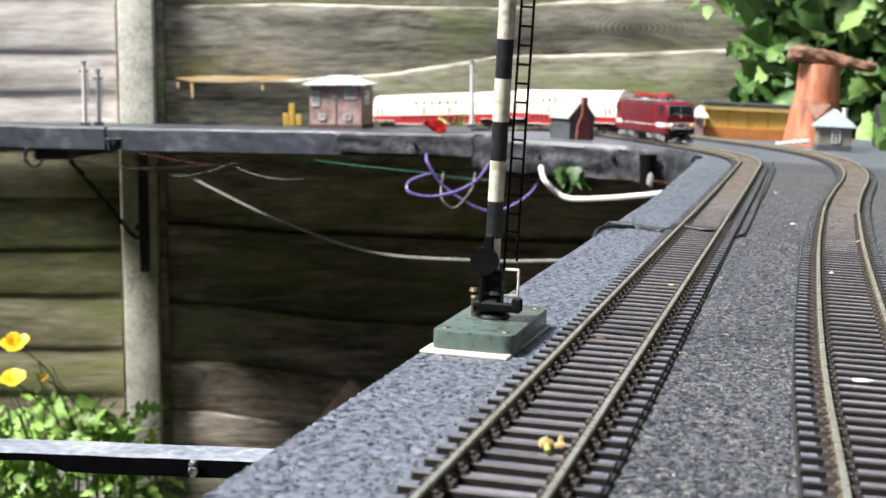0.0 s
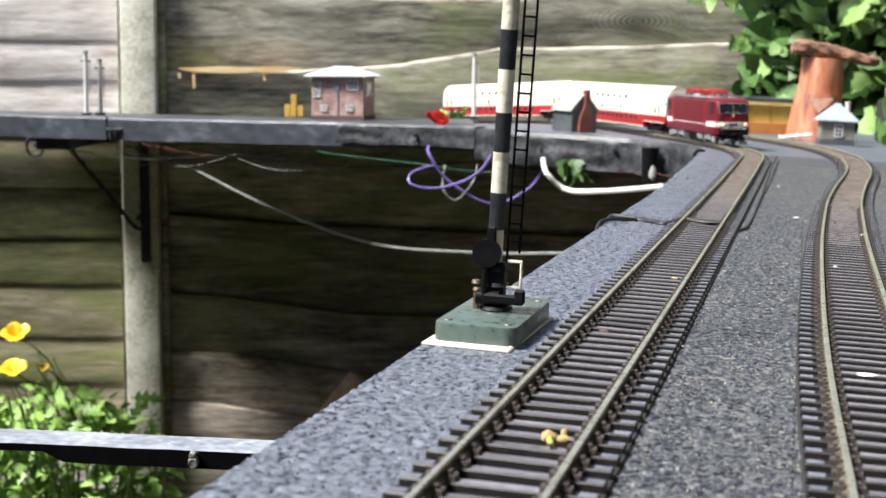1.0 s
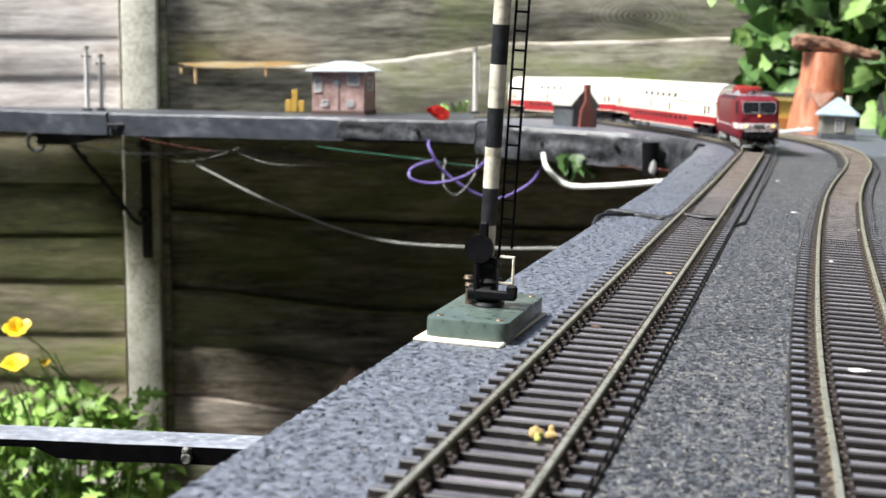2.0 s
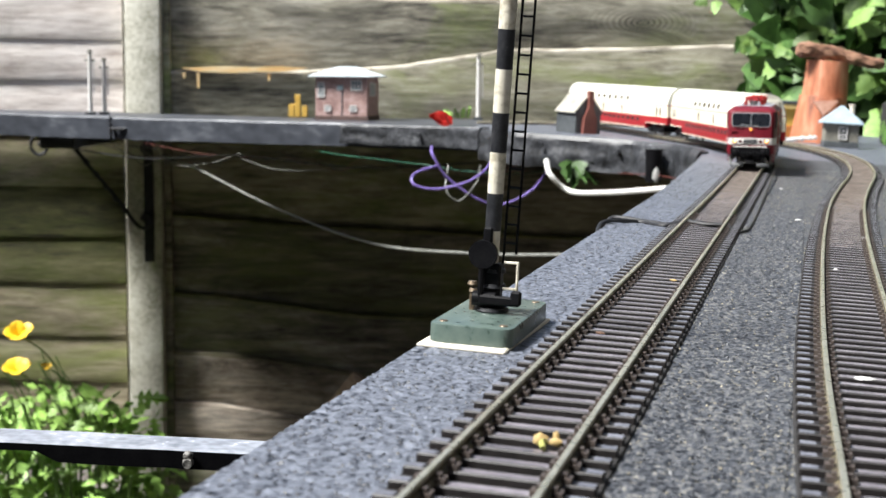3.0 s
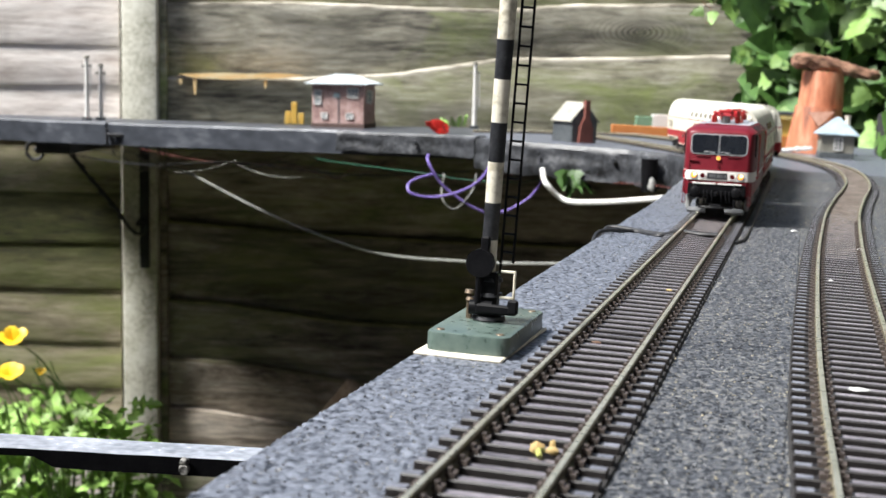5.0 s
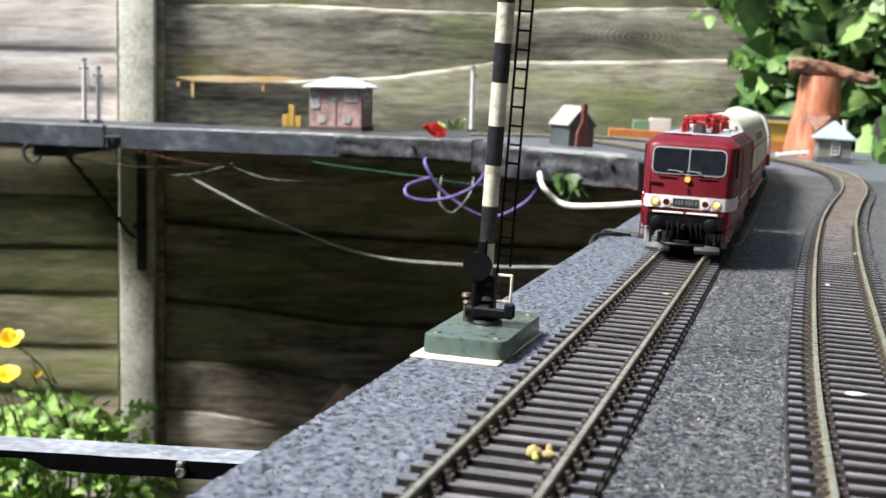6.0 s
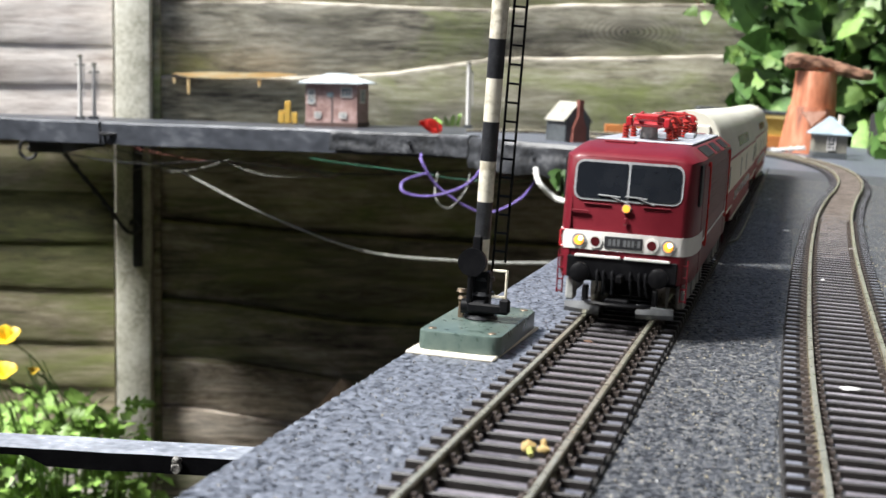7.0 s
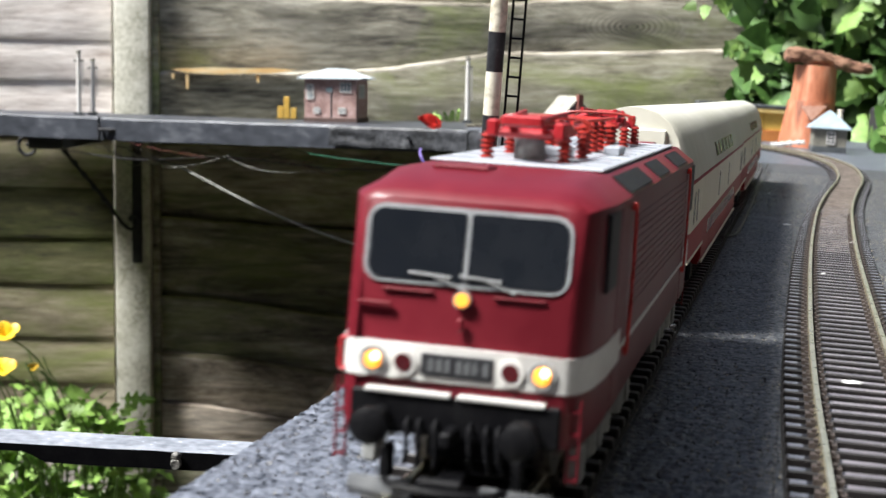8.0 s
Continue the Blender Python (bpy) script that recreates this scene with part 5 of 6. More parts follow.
def dry_petals():
    t = thing("dry_flower", pose(0.0035, 0.022, -0.0022), "withered yellow flower fallen between the rails", "flower")
    for k, (x, y, sx, sy, sz, mt) in enumerate(((-0.0012, 0.002, 0.0013, 0.0006, 0.0011, STRAW), (0.0013, 0.0022, 0.0011, 0.0005, 0.0008, STRAW), (0.0012, 0.0034, 0.0006, 0.0004, 0.0013, STRAW))):
        bm = bmesh.new()
        crumb(bm, x, y, sz * 0.6, sx, sy, sz, k + 1)
        part("petal", bm, mt, t)
    bm = bmesh.new()
    tube(bm, [(0.0, 0.001, 0.0006), (-0.0004, -0.0012, 0.001), (0.0002, -0.003, 0.0005)], 0.0005, 6)
    part("stalk", bm, surface("dry_green_stalk", plain2((0.3, 0.32, 0.08), (0.42, 0.42, 0.14)), 200, 0.6), t, "dry green stalk")


dry_petals()
for nm, x, y, z, sx, sy, mt, lab in (
    ("paper_scrap", 0.0562, 0.1085, -0.0018, 0.0024, 0.0016, CHIP, "torn white scrap lying on the sleepers"),
    ("pale_crumb", 0.0532, 0.31, -0.0022, 0.0008, 0.0008, CHIP, "pale crumb lying between the rails"),
    ("pale_crumb", 0.0388, 0.5225, TOP + 0.0004, 0.0018, 0.001, CHIP, "pale curled crumb on the felt"),
    ("dead_leaf", -0.0035, 0.137, -0.0023, 0.0012, 0.0009, surface("brown_leaf", plain2((0.06, 0.03, 0.02), (0.14, 0.08, 0.05)), 200, 0.7), "brown scrap of leaf on a sleeper"),
    ("pale_crumb", 0.0668, 0.43, -0.0018, 0.0012, 0.0012, CHIP, "pale crumb beside the rail"),
    ("pale_crumb", 0.026, 0.74, TOP + 0.0012, 0.0012, 0.001, CHIP, "pale crumb on the felt"),
    ("dead_leaf", 0.004, 0.245, -0.0022, 0.0012, 0.0008, STRAW, "yellow scrap of leaf on a sleeper"),
    ("stone_chip", 0.044, 1.42, TOP + 0.0055, 0.005, 0.002, CHIP, "pale stone chip beside the curve"),
):
    bm = bmesh.new()
    crumb(bm, 0, 0, 0, sx, sy, min(sx, sy) * (0.22 if nm == "paper_scrap" else 0.45), x * 100)
    single(nm, bm, mt, pose(x, y, z), lab, "debris")
for k, pts in enumerate(([(-0.0436, 0.414, TOP - 0.004), (-0.0425, 0.428, TOP + 0.0012), (-0.03, 0.447, TOP + 0.0008), (-0.018, 0.436, TOP + 0.0008), (-0.0095, 0.442, -0.0015)], [(-0.0436, 0.447, TOP - 0.004), (-0.0422, 0.456, TOP + 0.001), (-0.025, 0.449, TOP + 0.0008), (-0.0155, 0.444, TOP + 0.001), (-0.0093, 0.449, -0.0012)], [(-0.0075, 0.441, -0.0012), (0.0, 0.437, -0.0016), (0.0075, 0.436, -0.0012)], [(0.0098, 0.44, -0.0012), (0.0125, 0.428, TOP + 0.001), (0.0165, 0.436, TOP + 0.001), (0.0185, 0.47, TOP + 0.0008), (0.0185, 0.62, TOP + 0.0008), (0.0182, 0.85, TOP + 0.004), (0.0178, 1.07, TOP + 0.0055)])):
    single("feed_wire", tube(bmesh.new(), pts, 0.0006 if k == 3 else 0.0009), CABLE_BLACK, Matrix(), "black feed wire soldered to the rails", "cable", "feed wires")

# ---- supports ----
bm = bmesh.new()
box(bm, 0, 0, 0, 0.044, 0.044, 0.92, 0.002)
leg = single("trestle_leg", bm, TIMBER_BLACK, pose(0.03, 0.17, -0.491), "black painted timber leg under the trackbed", "leg", "trestle legs")
for x, y, dz in ((0.06, 0.95, 0.0), (0.05, 1.6, 0.003)):
    copy_thing(leg, pose(x, y, -0.491 + dz))


def support_arm():
    """Painted flat bar that sticks out below the trackbed, stepped underneath, with a bolt."""
    t = thing("support_arm", BACK @ pose(0, 0.385, -0.1019, 0, 3.2, 3.5), "black painted bar sticking out below the trackbed", "bracket")
    bm = bmesh.new()
    n = 40
    rows = []
    for i in range(n + 1):
        x = -0.165 + 0.22 * i / n
        step = min(max((x + 0.104) / 0.006, 0), 1)
        low = -0.0026 - 0.0028 * step * step * (3 - 2 * step)
        y1 = 0.0135
        droop = -0.0018 * max(0, (-0.108 - x) / 0.03) ** 2
        rows.append([bm.verts.new((x, y, z + droop + 0.0002 * noise.noise(Vector((x * 90, y * 90, 1))))) for y, z in ((0, -0.0006), (0.0008, 0.0), (y1 - 0.001, 0.0), (y1, -0.0008), (y1, low), (0.0002, low))])
    for a, b in zip(rows, rows[1:]):
        for k in range(6):
            bm.faces.new((a[k], a[(k + 1) % 6], b[(k + 1) % 6], b[k]))
    bm.faces.new(rows[0]), bm.faces.new(rows[-1][::-1])
    bar = part("bar", bm, surface("sky_sheen_grey", [(0.35, (0.15, 0.163, 0.19)), (0.55, (0.3, 0.32, 0.365)), (0.7, (0.5, 0.525, 0.57))], 45, 0.24, bump=0.25), t, "black bar with the sky's sheen painted grey on top")
    # upward faces grey: the sky's sheen is put into the colour
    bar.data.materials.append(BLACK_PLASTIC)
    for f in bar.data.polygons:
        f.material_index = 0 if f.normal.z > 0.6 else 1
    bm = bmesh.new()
    rod(bm, (-0.0655, 0.0005, -0.0035), (-0.0655, -0.0022, -0.0035), 0.0016, 0.0012, 10)
    crumb(bm, -0.0655, -0.0008, -0.0015, 0.0013, 0.0009, 0.0012, 4)
    part("bolt", bm, surface("flaked_bolt", [(0.42, (0.012, 0.012, 0.012)), (0.58, (0.3, 0.29, 0.27))], 500, 0.5), t, "bolt with flaking paint")


support_arm()

# ---- buildings and ornaments along the far boards ----
BRICK_BROWN = surface("brown_brick_card", [(0.35, (0.19, 0.11, 0.1)), (0.5, (0.33, 0.21, 0.19)), (0.65, (0.45, 0.32, 0.3))], 80, 0.7, bump=0.2)
ROOF_PALE = surface("pale_slate_roof", plain2((0.38, 0.43, 0.46), (0.55, 0.6, 0.63)), 50, 0.6, bump=0.15)
YELLOW = surface("yellow_card", plain2((0.6, 0.36, 0.06), (0.72, 0.48, 0.11)), 40, 0.6)
ORANGE_WALL = surface("orange_brick_card", plain2((0.4, 0.13, 0.03), (0.52, 0.2, 0.05)), 60, 0.65, bump=0.15)
SLATE = surface("dark_slate", plain2((0.03, 0.035, 0.04), (0.09, 0.1, 0.105)), 60, 0.55, bump=0.2)
STONE_GREY = surface("grey_stone_card", plain2((0.12, 0.115, 0.095), (0.24, 0.23, 0.19)), 90, 0.75, bump=0.3)
TERRACOTTA = surface("terracotta", [(0.36, (0.16, 0.06, 0.035)), (0.5, (0.43, 0.15, 0.075)), (0.68, (0.58, 0.3, 0.19))], 22, 0.6, bump=0.25, stretch=(1, 1, 0.25))
BARK = surface("bark", [(0.38, (0.06, 0.028, 0.02)), (0.5, (0.2, 0.1, 0.062)), (0.64, (0.38, 0.22, 0.14))], 60, 0.85, bump=0.8, stretch=(0.4, 1, 1))
WINDOW_BLUE = surface("model_window_pane", plain2((0.12, 0.15, 0.17), (0.25, 0.29, 0.31)), 60, 0.2)


def hip_roof(bm, w, d, z0, h, ridge, over=0.003, thick=0.0015):
    """A hipped roof over w by d, with eaves."""
    a, b = w / 2 + over, d / 2 + over
    low = [bm.verts.new((x, y, z0)) for x, y in ((-a, -b), (a, -b), (a, b), (-a, b))]
    edge = [bm.verts.new((v.co.x, v.co.y, z0 + thick)) for v in low]
    top = [bm.verts.new((-ridge / 2, 0, z0 + h)), bm.verts.new((ridge / 2, 0, z0 + h))]
    bm.faces.new(low[::-1])
    for k in range(4):
        bm.faces.new((low[k], low[(k + 1) % 4], edge[(k + 1) % 4], edge[k]))
    bm.faces.new((edge[0], edge[1], top[1], top[0])), bm.faces.new((edge[1], edge[2], top[1])), bm.faces.new((edge[2], edge[3], top[0], top[1])), bm.faces.new((edge[3], edge[0], top[0]))
    return bm


def pane(parent, x, y, z, w, h, mt=None, bars=(1, 1), side=0, frame_mt=None):
    """A framed window on the front (side 0, facing -y) or the side wall (side 1, facing +x)."""
    m = Matrix.Translation((x, y, z)) @ Matrix.Rotation(radians(90 * side), 4, "Z")
    bm = bmesh.new()
    b = 0.0011
    for cx, cz, sx, sz in ((0, h / 2, w, b), (0, -h / 2, w, b), (-w / 2, 0, b, h), (w / 2, 0, b, h)):
        box(bm, cx, -0.0004, cz, sx, 0.0012, sz, 0, m)
    for k in range(bars[0]):
        box(bm, -w / 2 + w * (k + 1) / (bars[0] + 1), -0.0003, 0, b * 0.7, 0.001, h, 0, m)
    for k in range(bars[1]):
        box(bm, 0, -0.0003, -h / 2 + h * (k + 1) / (bars[1] + 1), w, 0.001, b * 0.7, 0, m)
    win = part("window", bm, frame_mt or WHITE_PAINT, parent, "white framed window", smooth=False)
    part("pane", box(bmesh.new(), 0, 0, 0, w, 0.0008, h, 0, m), mt or WINDOW_BLUE, win)


def signal_box():
    t = thing("signal_box", BACK @ pose(-0.1325, 1.945, -0.0622, 0, 0, -14), "brown brick model signal box with a pale hipped roof", "signal box")
    w, d = 0.07, 0.05
    part("wall", box(bmesh.new(), 0, 0, 0.028, w, d, 0.056, 0.0006), BRICK_BROWN, t)
    part("plinth", box(bmesh.new(), 0, 0, 0.003, w + 0.002, d + 0.002, 0.006, 0.0004), surface("dark_plinth", plain2((0.06, 0.035, 0.03), (0.1, 0.06, 0.05)), 50, 0.7), t, "dark brick plinth")
    part("roof", hip_roof(bmesh.new(), w, d, 0.0555, 0.0135, 0.026, 0.008), ROOF_PALE, t, "pale grey hipped roof")
    for x, z, ww, h in ((-0.027, 0.039, 0.009, 0.018), (0.0205, 0.045, 0.014, 0.012), (-0.018, 0.0155, 0.008, 0.007), (0.016, 0.0155, 0.009, 0.007)):
        pane(t, x, -d / 2 - 0.0006, z, ww, h, bars=(2, 1))
    pane(t, w / 2 + 0.0006, -0.005, 0.04, 0.02, 0.016, bars=(2, 1), side=1)
    part("door_panel", box(bmesh.new(), 0.001, -d / 2 - 0.0004, 0.024, 0.001, 0.001, 0.046), SLATE, t, "dark joint between the wall panels")
    part("sign", box(bmesh.new(), -0.0015, -d / 2 - 0.0006, 0.042, 0.008, 0.0012, 0.006), surface("blue_grey_sign", plain2((0.25, 0.33, 0.36), (0.3, 0.38, 0.4)), 60, 0.5), t, "small blank blue-grey sign")


signal_box()


def cottage():
    t = thing("cottage", pose(-0.2165, 1.475, TOP + level(-0.2165, 1.475), 0, 0, 42), "black walled model cottage with a pale roof and red chimney breast", "model house")
    w, d, e, a = 0.033, 0.04, 0.026, 0.044
    part("wall", prism(bmesh.new(), [(-w / 2, 0), (w / 2, 0), (w / 2, e), (0, a), (-w / 2, e)], -d / 2, d / 2), SLATE, t, "black slate-hung walls")
    for s in (-1, 1):
        bm = bmesh.new()
        prism(bm, [(0, a + 0.0018), (s * (w / 2 + 0.003), e - 0.0022), (s * (w / 2 + 0.003), e - 0.0006 - 0.0025), (0, a)], -d / 2 - 0.001, d / 2 + 0.001)
        part("roof_slope", bm, surface("pale_lichened_roof", plain2((0.2, 0.19, 0.16), (0.42, 0.4, 0.35)), 60, 0.75, bump=0.2), t, "pale lichened roof slope")
    bm = bmesh.new()
    prism(bm, [(-0.009, 0), (0.009, 0), (0.0085, 0.017), (0.003, 0.029), (0.003, 0.048), (-0.003, 0.048), (-0.003, 0.029), (-0.0085, 0.017)], -d / 2 - 0.005, -d / 2 + 0.001)
    part("chimney", bm, surface("red_brown_chimney", plain2((0.13, 0.04, 0.03), (0.21, 0.07, 0.055)), 80, 0.6, bump=0.15), t, "red-brown tapering chimney breast")


cottage()


def kiosk():
    t = thing("station_building", pose(-0.0345, 1.80, TOP + level(-0.0345, 1.8), 0, 0, 13), "yellow model station building with a dark roof and orange base", "model building")
    w, d = 0.113, 0.03
    part("base", box(bmesh.new(), 0, 0, 0.0075, w, d, 0.015, 0.0005), ORANGE_WALL, t, "orange brick base")
    part("wall", box(bmesh.new(), 0, 0.001, 0.026, w - 0.004, d - 0.003, 0.024, 0.0004), YELLOW, t, "yellow panelled wall")
    part("fascia", box(bmesh.new(), 0, -0.001, 0.0405, w + 0.004, d + 0.004, 0.006, 0.0006), surface("pale_yellow_fascia", plain2((0.66, 0.47, 0.15), (0.78, 0.6, 0.25)), 50, 0.6), t, "pale yellow fascia")
    part("roof", box(bmesh.new(), 0, 0, 0.0455, w + 0.008, d + 0.008, 0.005, 0.0012), SLATE, t, "dark flat roof")
    for k in range(5):
        part("pilaster", box(bmesh.new(), -0.052 + k * 0.026, -d / 2 + 0.0022, 0.026, 0.0018, 0.0015, 0.024), surface("ochre_pilaster", plain2((0.45, 0.26, 0.04), (0.52, 0.32, 0.06)), 50, 0.6), t, "ochre pilaster")


kiosk()
for x, y, w, h, mt, lab in ((-0.094, 1.772, 0.011, 0.026, BRICK_BROWN, "narrow brown model hut with a white roof"),):
    t = thing("small_hut", pose(x, y, TOP + level(x, y), 0, 0, 13), lab, "model house")
    part("wall", box(bmesh.new(), 0, 0, h / 2, w, 0.014, h, 0.0005), mt, t)
    part("roof", hip_roof(bmesh.new(), w, 0.014, h, 0.016, 0.003, 0.005), WHITE_PAINT, t, "white steep roof")
bm = bmesh.new()
box(bm, 0, 0, 0.007, 0.15, 0.012, 0.014, 0.0008)
single("platform_wall", bm, ORANGE_WALL, pose(-0.16, 1.95, TOP + level(-0.16, 1.95), 0, 0, 13), "low orange brick wall along the far line", "model wall")
t = thing("greenhouse", pose(-0.165, 1.975, TOP + level(-0.165, 1.975), 0, 0, 13), "small white model building with a green side", "model house")
part("wall", box(bmesh.new(), 0, 0, 0.016, 0.03, 0.018, 0.032, 0.0006), WHITE_PAINT, t)
part("annexe", box(bmesh.new(), -0.027, 0, 0.014, 0.024, 0.016, 0.028, 0.0006), surface("dull_green_card", plain2((0.1, 0.2, 0.12), (0.18, 0.3, 0.2)), 50, 0.6), t, "green annexe")


def stone_hut():
    t = thing("crossing_hut", pose(0.0735, 1.535, TOP + level(0.0735, 1.535), 0, 0, 6), "grey stone model hut with a pale blue pyramid roof", "model house")
    w, d = 0.037, 0.032
    part("plinth", box(bmesh.new(), 0, 0, 0.0035, w + 0.001, d + 0.001, 0.007, 0.0004), SLATE, t, "black plinth")
    part("wall", box(bmesh.new(), 0, 0, 0.015, w, d, 0.024, 0.0005), STONE_GREY, t)
    part("roof", hip_roof(bmesh.new(), w, d, 0.0265, 0.0205, 0.004, 0.0045), surface("pale_blue_slate", plain2((0.22, 0.29, 0.34), (0.34, 0.42, 0.47)), 60, 0.55, bump=0.15), t, "pale blue pyramid roof")
    pane(t, 0.001, -d / 2 - 0.0006, 0.0165, 0.0085, 0.013, bars=(1, 2), mt=SLATE)
    bm = bmesh.new()
    rod(bm, (0.013, 0.014, 0.026), (0.013, 0.014, 0.047), 0.0032, 0.0028, 10)
    rod(bm, (0.013, 0.014, 0.047), (0.013, 0.014, 0.049), 0.0036, 0.0036, 10)
    part("chimney", bm, CARD, t, "cream chimney stack")


stone_hut()
for k in range(8):
    u = k / 7
    x, y = 0.012 + 0.034 * u, 1.60 - 0.02 * u
    bm = bmesh.new()
    crumb(bm, 0, 0, 0.0025, 0.0032, 0.002, 0.0032 - 0.0008 * (k % 2), k)
    single("white_stone", bm, CHIP, pose(x, y, TOP + level(x, y) + 0.0008 * k), "white pebble in a row beside the line", "pebble", "row of pebbles")


def tile(name, m, r0, r1, h, label):
    """A half-round clay tile, standing, open to the back."""
    bm = bmesh.new()
    rings = []
    for z, r in ((0, r0), (h * 0.5, (r0 + r1) / 2), (h * 0.97, r1), (h, r1 * 0.985)):
        outer = [(r * math.cos(a), r * math.sin(a), z) for a in np.linspace(math.pi * 0.93, math.pi * 2.07, 18)]
        inner = [(x * 0.8, y * 0.8, z) for x, y, z in outer[::-1]]
        rings.append([bm.verts.new(p) for p in outer + inner])
    n = len(rings[0])
    for a, b in zip(rings, rings[1:]):
        for j in range(n):
            bm.faces.new((a[j], a[(j + 1) % n], b[(j + 1) % n], b[j]))
    bm.faces.new(rings[0][::-1]), bm.faces.new(rings[-1])
    return single(name, bm, TERRACOTTA, m, label, "roof tile")


zt = TOP + level(0.06, 1.66)
tile("clay_tile", pose(0.050, 1.652, zt, 0, 2, 8), 0.034, 0.028, 0.056, "half-round terracotta tile standing upright, chipped at the foot")
tile("clay_tile", pose(0.0535, 1.665, zt + 0.045, 0, 1, 12), 0.0275, 0.0245, 0.054, "half-round terracotta tile stacked on another")
tile("clay_tile", pose(0.145, 1.72, zt + 0.062, 0, 88, 14), 0.012, 0.014, 0.09, "terracotta tile lying behind the stack")
# added block under the lying tile, black like the shade behind the hut
single("slate_block", box(bmesh.new(), 0, 0, 0, 0.1, 0.05, 0.055, 0.004), SHADE_BLACK, pose(0.18, 1.76, zt + 0.0265, 0, 0, 13), "added black block under the lying tile", "block")
bm = bmesh.new()
rings = []
for i in range(25):
    u = i / 24
    r = 0.0098 * (1 - 0.38 * u) * (0.72 if i in (0, 24) else 1)
    turn = [(math.cos(a), math.sin(a)) for a in np.linspace(0, 2 * math.pi, 16, endpoint=False)]
    rings.append([bm.verts.new((-0.046 + 0.108 * u, r * c * (1 + 0.5 * noise.noise(Vector((u * 9, c * 2, q * 2)))), r * q * (1 + 0.5 * noise.noise(Vector((u * 9, c * 2, q * 2)))) + 0.002 * math.sin(5 * u))) for c, q in turn])
for a, b in zip(rings, rings[1:]):
    for j in range(16):
        bm.faces.new((a[j], a[(j + 1) % 16], b[(j + 1) % 16], b[j]))
bm.faces.new(rings[0][::-1]), bm.faces.new(rings[-1])
single("log", bm, BARK, pose(0.061, 1.655, zt + 0.106, 0, 6, 16), "knobbly brown log resting on the tiles", "log")
bm = bmesh.new()
prism(bm, [(-0.014, 0.004), (0.016, 0.008), (0.012, 0.003), (0.0, -0.012)], -0.002, 0.0015)
single("tile_shard", bm, surface("pale_clay_shard", plain2((0.45, 0.22, 0.15), (0.62, 0.38, 0.29)), 60, 0.7, bump=0.2), pose(0.054, 1.617, zt + 0.045, -6, 4, 10), "pale broken shard leaning on the clay tiles", "roof tile")

# on the shelf
def shelf_at(px, d):
    return BACK @ pose(px, d, -0.062)


t = thing("yellow_bricks", shelf_at(-0.208, 2.055), "three yellow toy blocks standing on the shelf", "toy blocks")
for x, h in ((-0.0085, 0.017), (0.0, 0.03), (0.0095, 0.015)):
    part("block", box(bmesh.new(), x, 0, h / 2, 0.0075, 0.008, h, 0.0005), YELLOW, t)


def lattice_post(x, y, h, label):
    t = thing("mast_model", shelf_at(x, y), label, "model mast")
    part("mast", rod(bmesh.new(), (0, 0, 0), (0, 0, h), 0.0032, 0.0026, 10), WHITE_PAINT, t)
    part("cap", rod(bmesh.new(), (0, 0, h), (0, 0, h + 0.004), 0.0042, 0.003, 10), STONE_GREY, t, "grey cap")
    part("arm", box(bmesh.new(), 0, 0, h * 0.88, 0.014, 0.002, 0.003, 0.0004), STONE_GREY, t, "grey cross arm")
    part("stay", rod(bmesh.new(), (0.005, 0, h * 0.9), (0.0055, 0, h * 0.35), 0.001, n=6), WHITE_PAINT, t)
    part("foot", box(bmesh.new(), 0, 0, 0.002, 0.012, 0.01, 0.004, 0.0005), SLATE, t, "dark foot")


for x, y, h, lab in ((-0.497, 2.07, 0.085, "tall white model mast on the shelf"), (-0.48, 2.08, 0.074, "white model mast with a dark bracket on the shelf"), (0.0385, 1.99, 0.084, "white model mast with a grey cap")):
    lattice_post(x, y, h, lab)
bm = bmesh.new()
rows = []
for i in range(9):
    for_x = []
    for j in range(7):
        u, v = i / 8, j / 6
        w = math.sin(math.pi * (0.15 + 0.85 * (1 - u)))
        for_x.append(bm.verts.new((-0.0125 + 0.027 * u, 0.003 * math.sin(7 * u + 3 * v), (v - 0.5) * 0.016 * w - 0.006 * u + 0.002 * math.sin(9 * v))))
    rows.append(for_x)
for a, b in zip(rows, rows[1:]):
    for k in range(6):
        bm.faces.new((a[k], a[k + 1], b[k + 1], b[k]))
bmesh.ops.solidify(bm, geom=bm.faces[:], thickness=0.0006)
t = thing("red_flag", BACK @ pose(-0.0105, 1.745, -0.05), "crumpled bright red flag on a wire", "flag")
part("cloth", bm, surface("bright_red_cloth", plain2((0.65, 0.02, 0.015), (0.8, 0.05, 0.035)), 60, 0.7), t)
part("wire", tube(bmesh.new(), [(0.008, 0, 0.0), (0.010, 0.0, -0.012), (0.006, 0, -0.02)], 0.0005, 6), CABLE_BLACK, t, "thin wire stem")

bm = bmesh.new()
crumb(bm, 0, 0, 0, 0.085, 0.06, 0.23, 3)
single("rock", bm, surface("pale_sandstone", plain2((0.32, 0.22, 0.14), (0.55, 0.42, 0.3)), 30, 0.85, bump=0.5), BACK @ pose(-0.16, 2.5, -0.738), "pale sandstone rock standing by the fence", "rock")

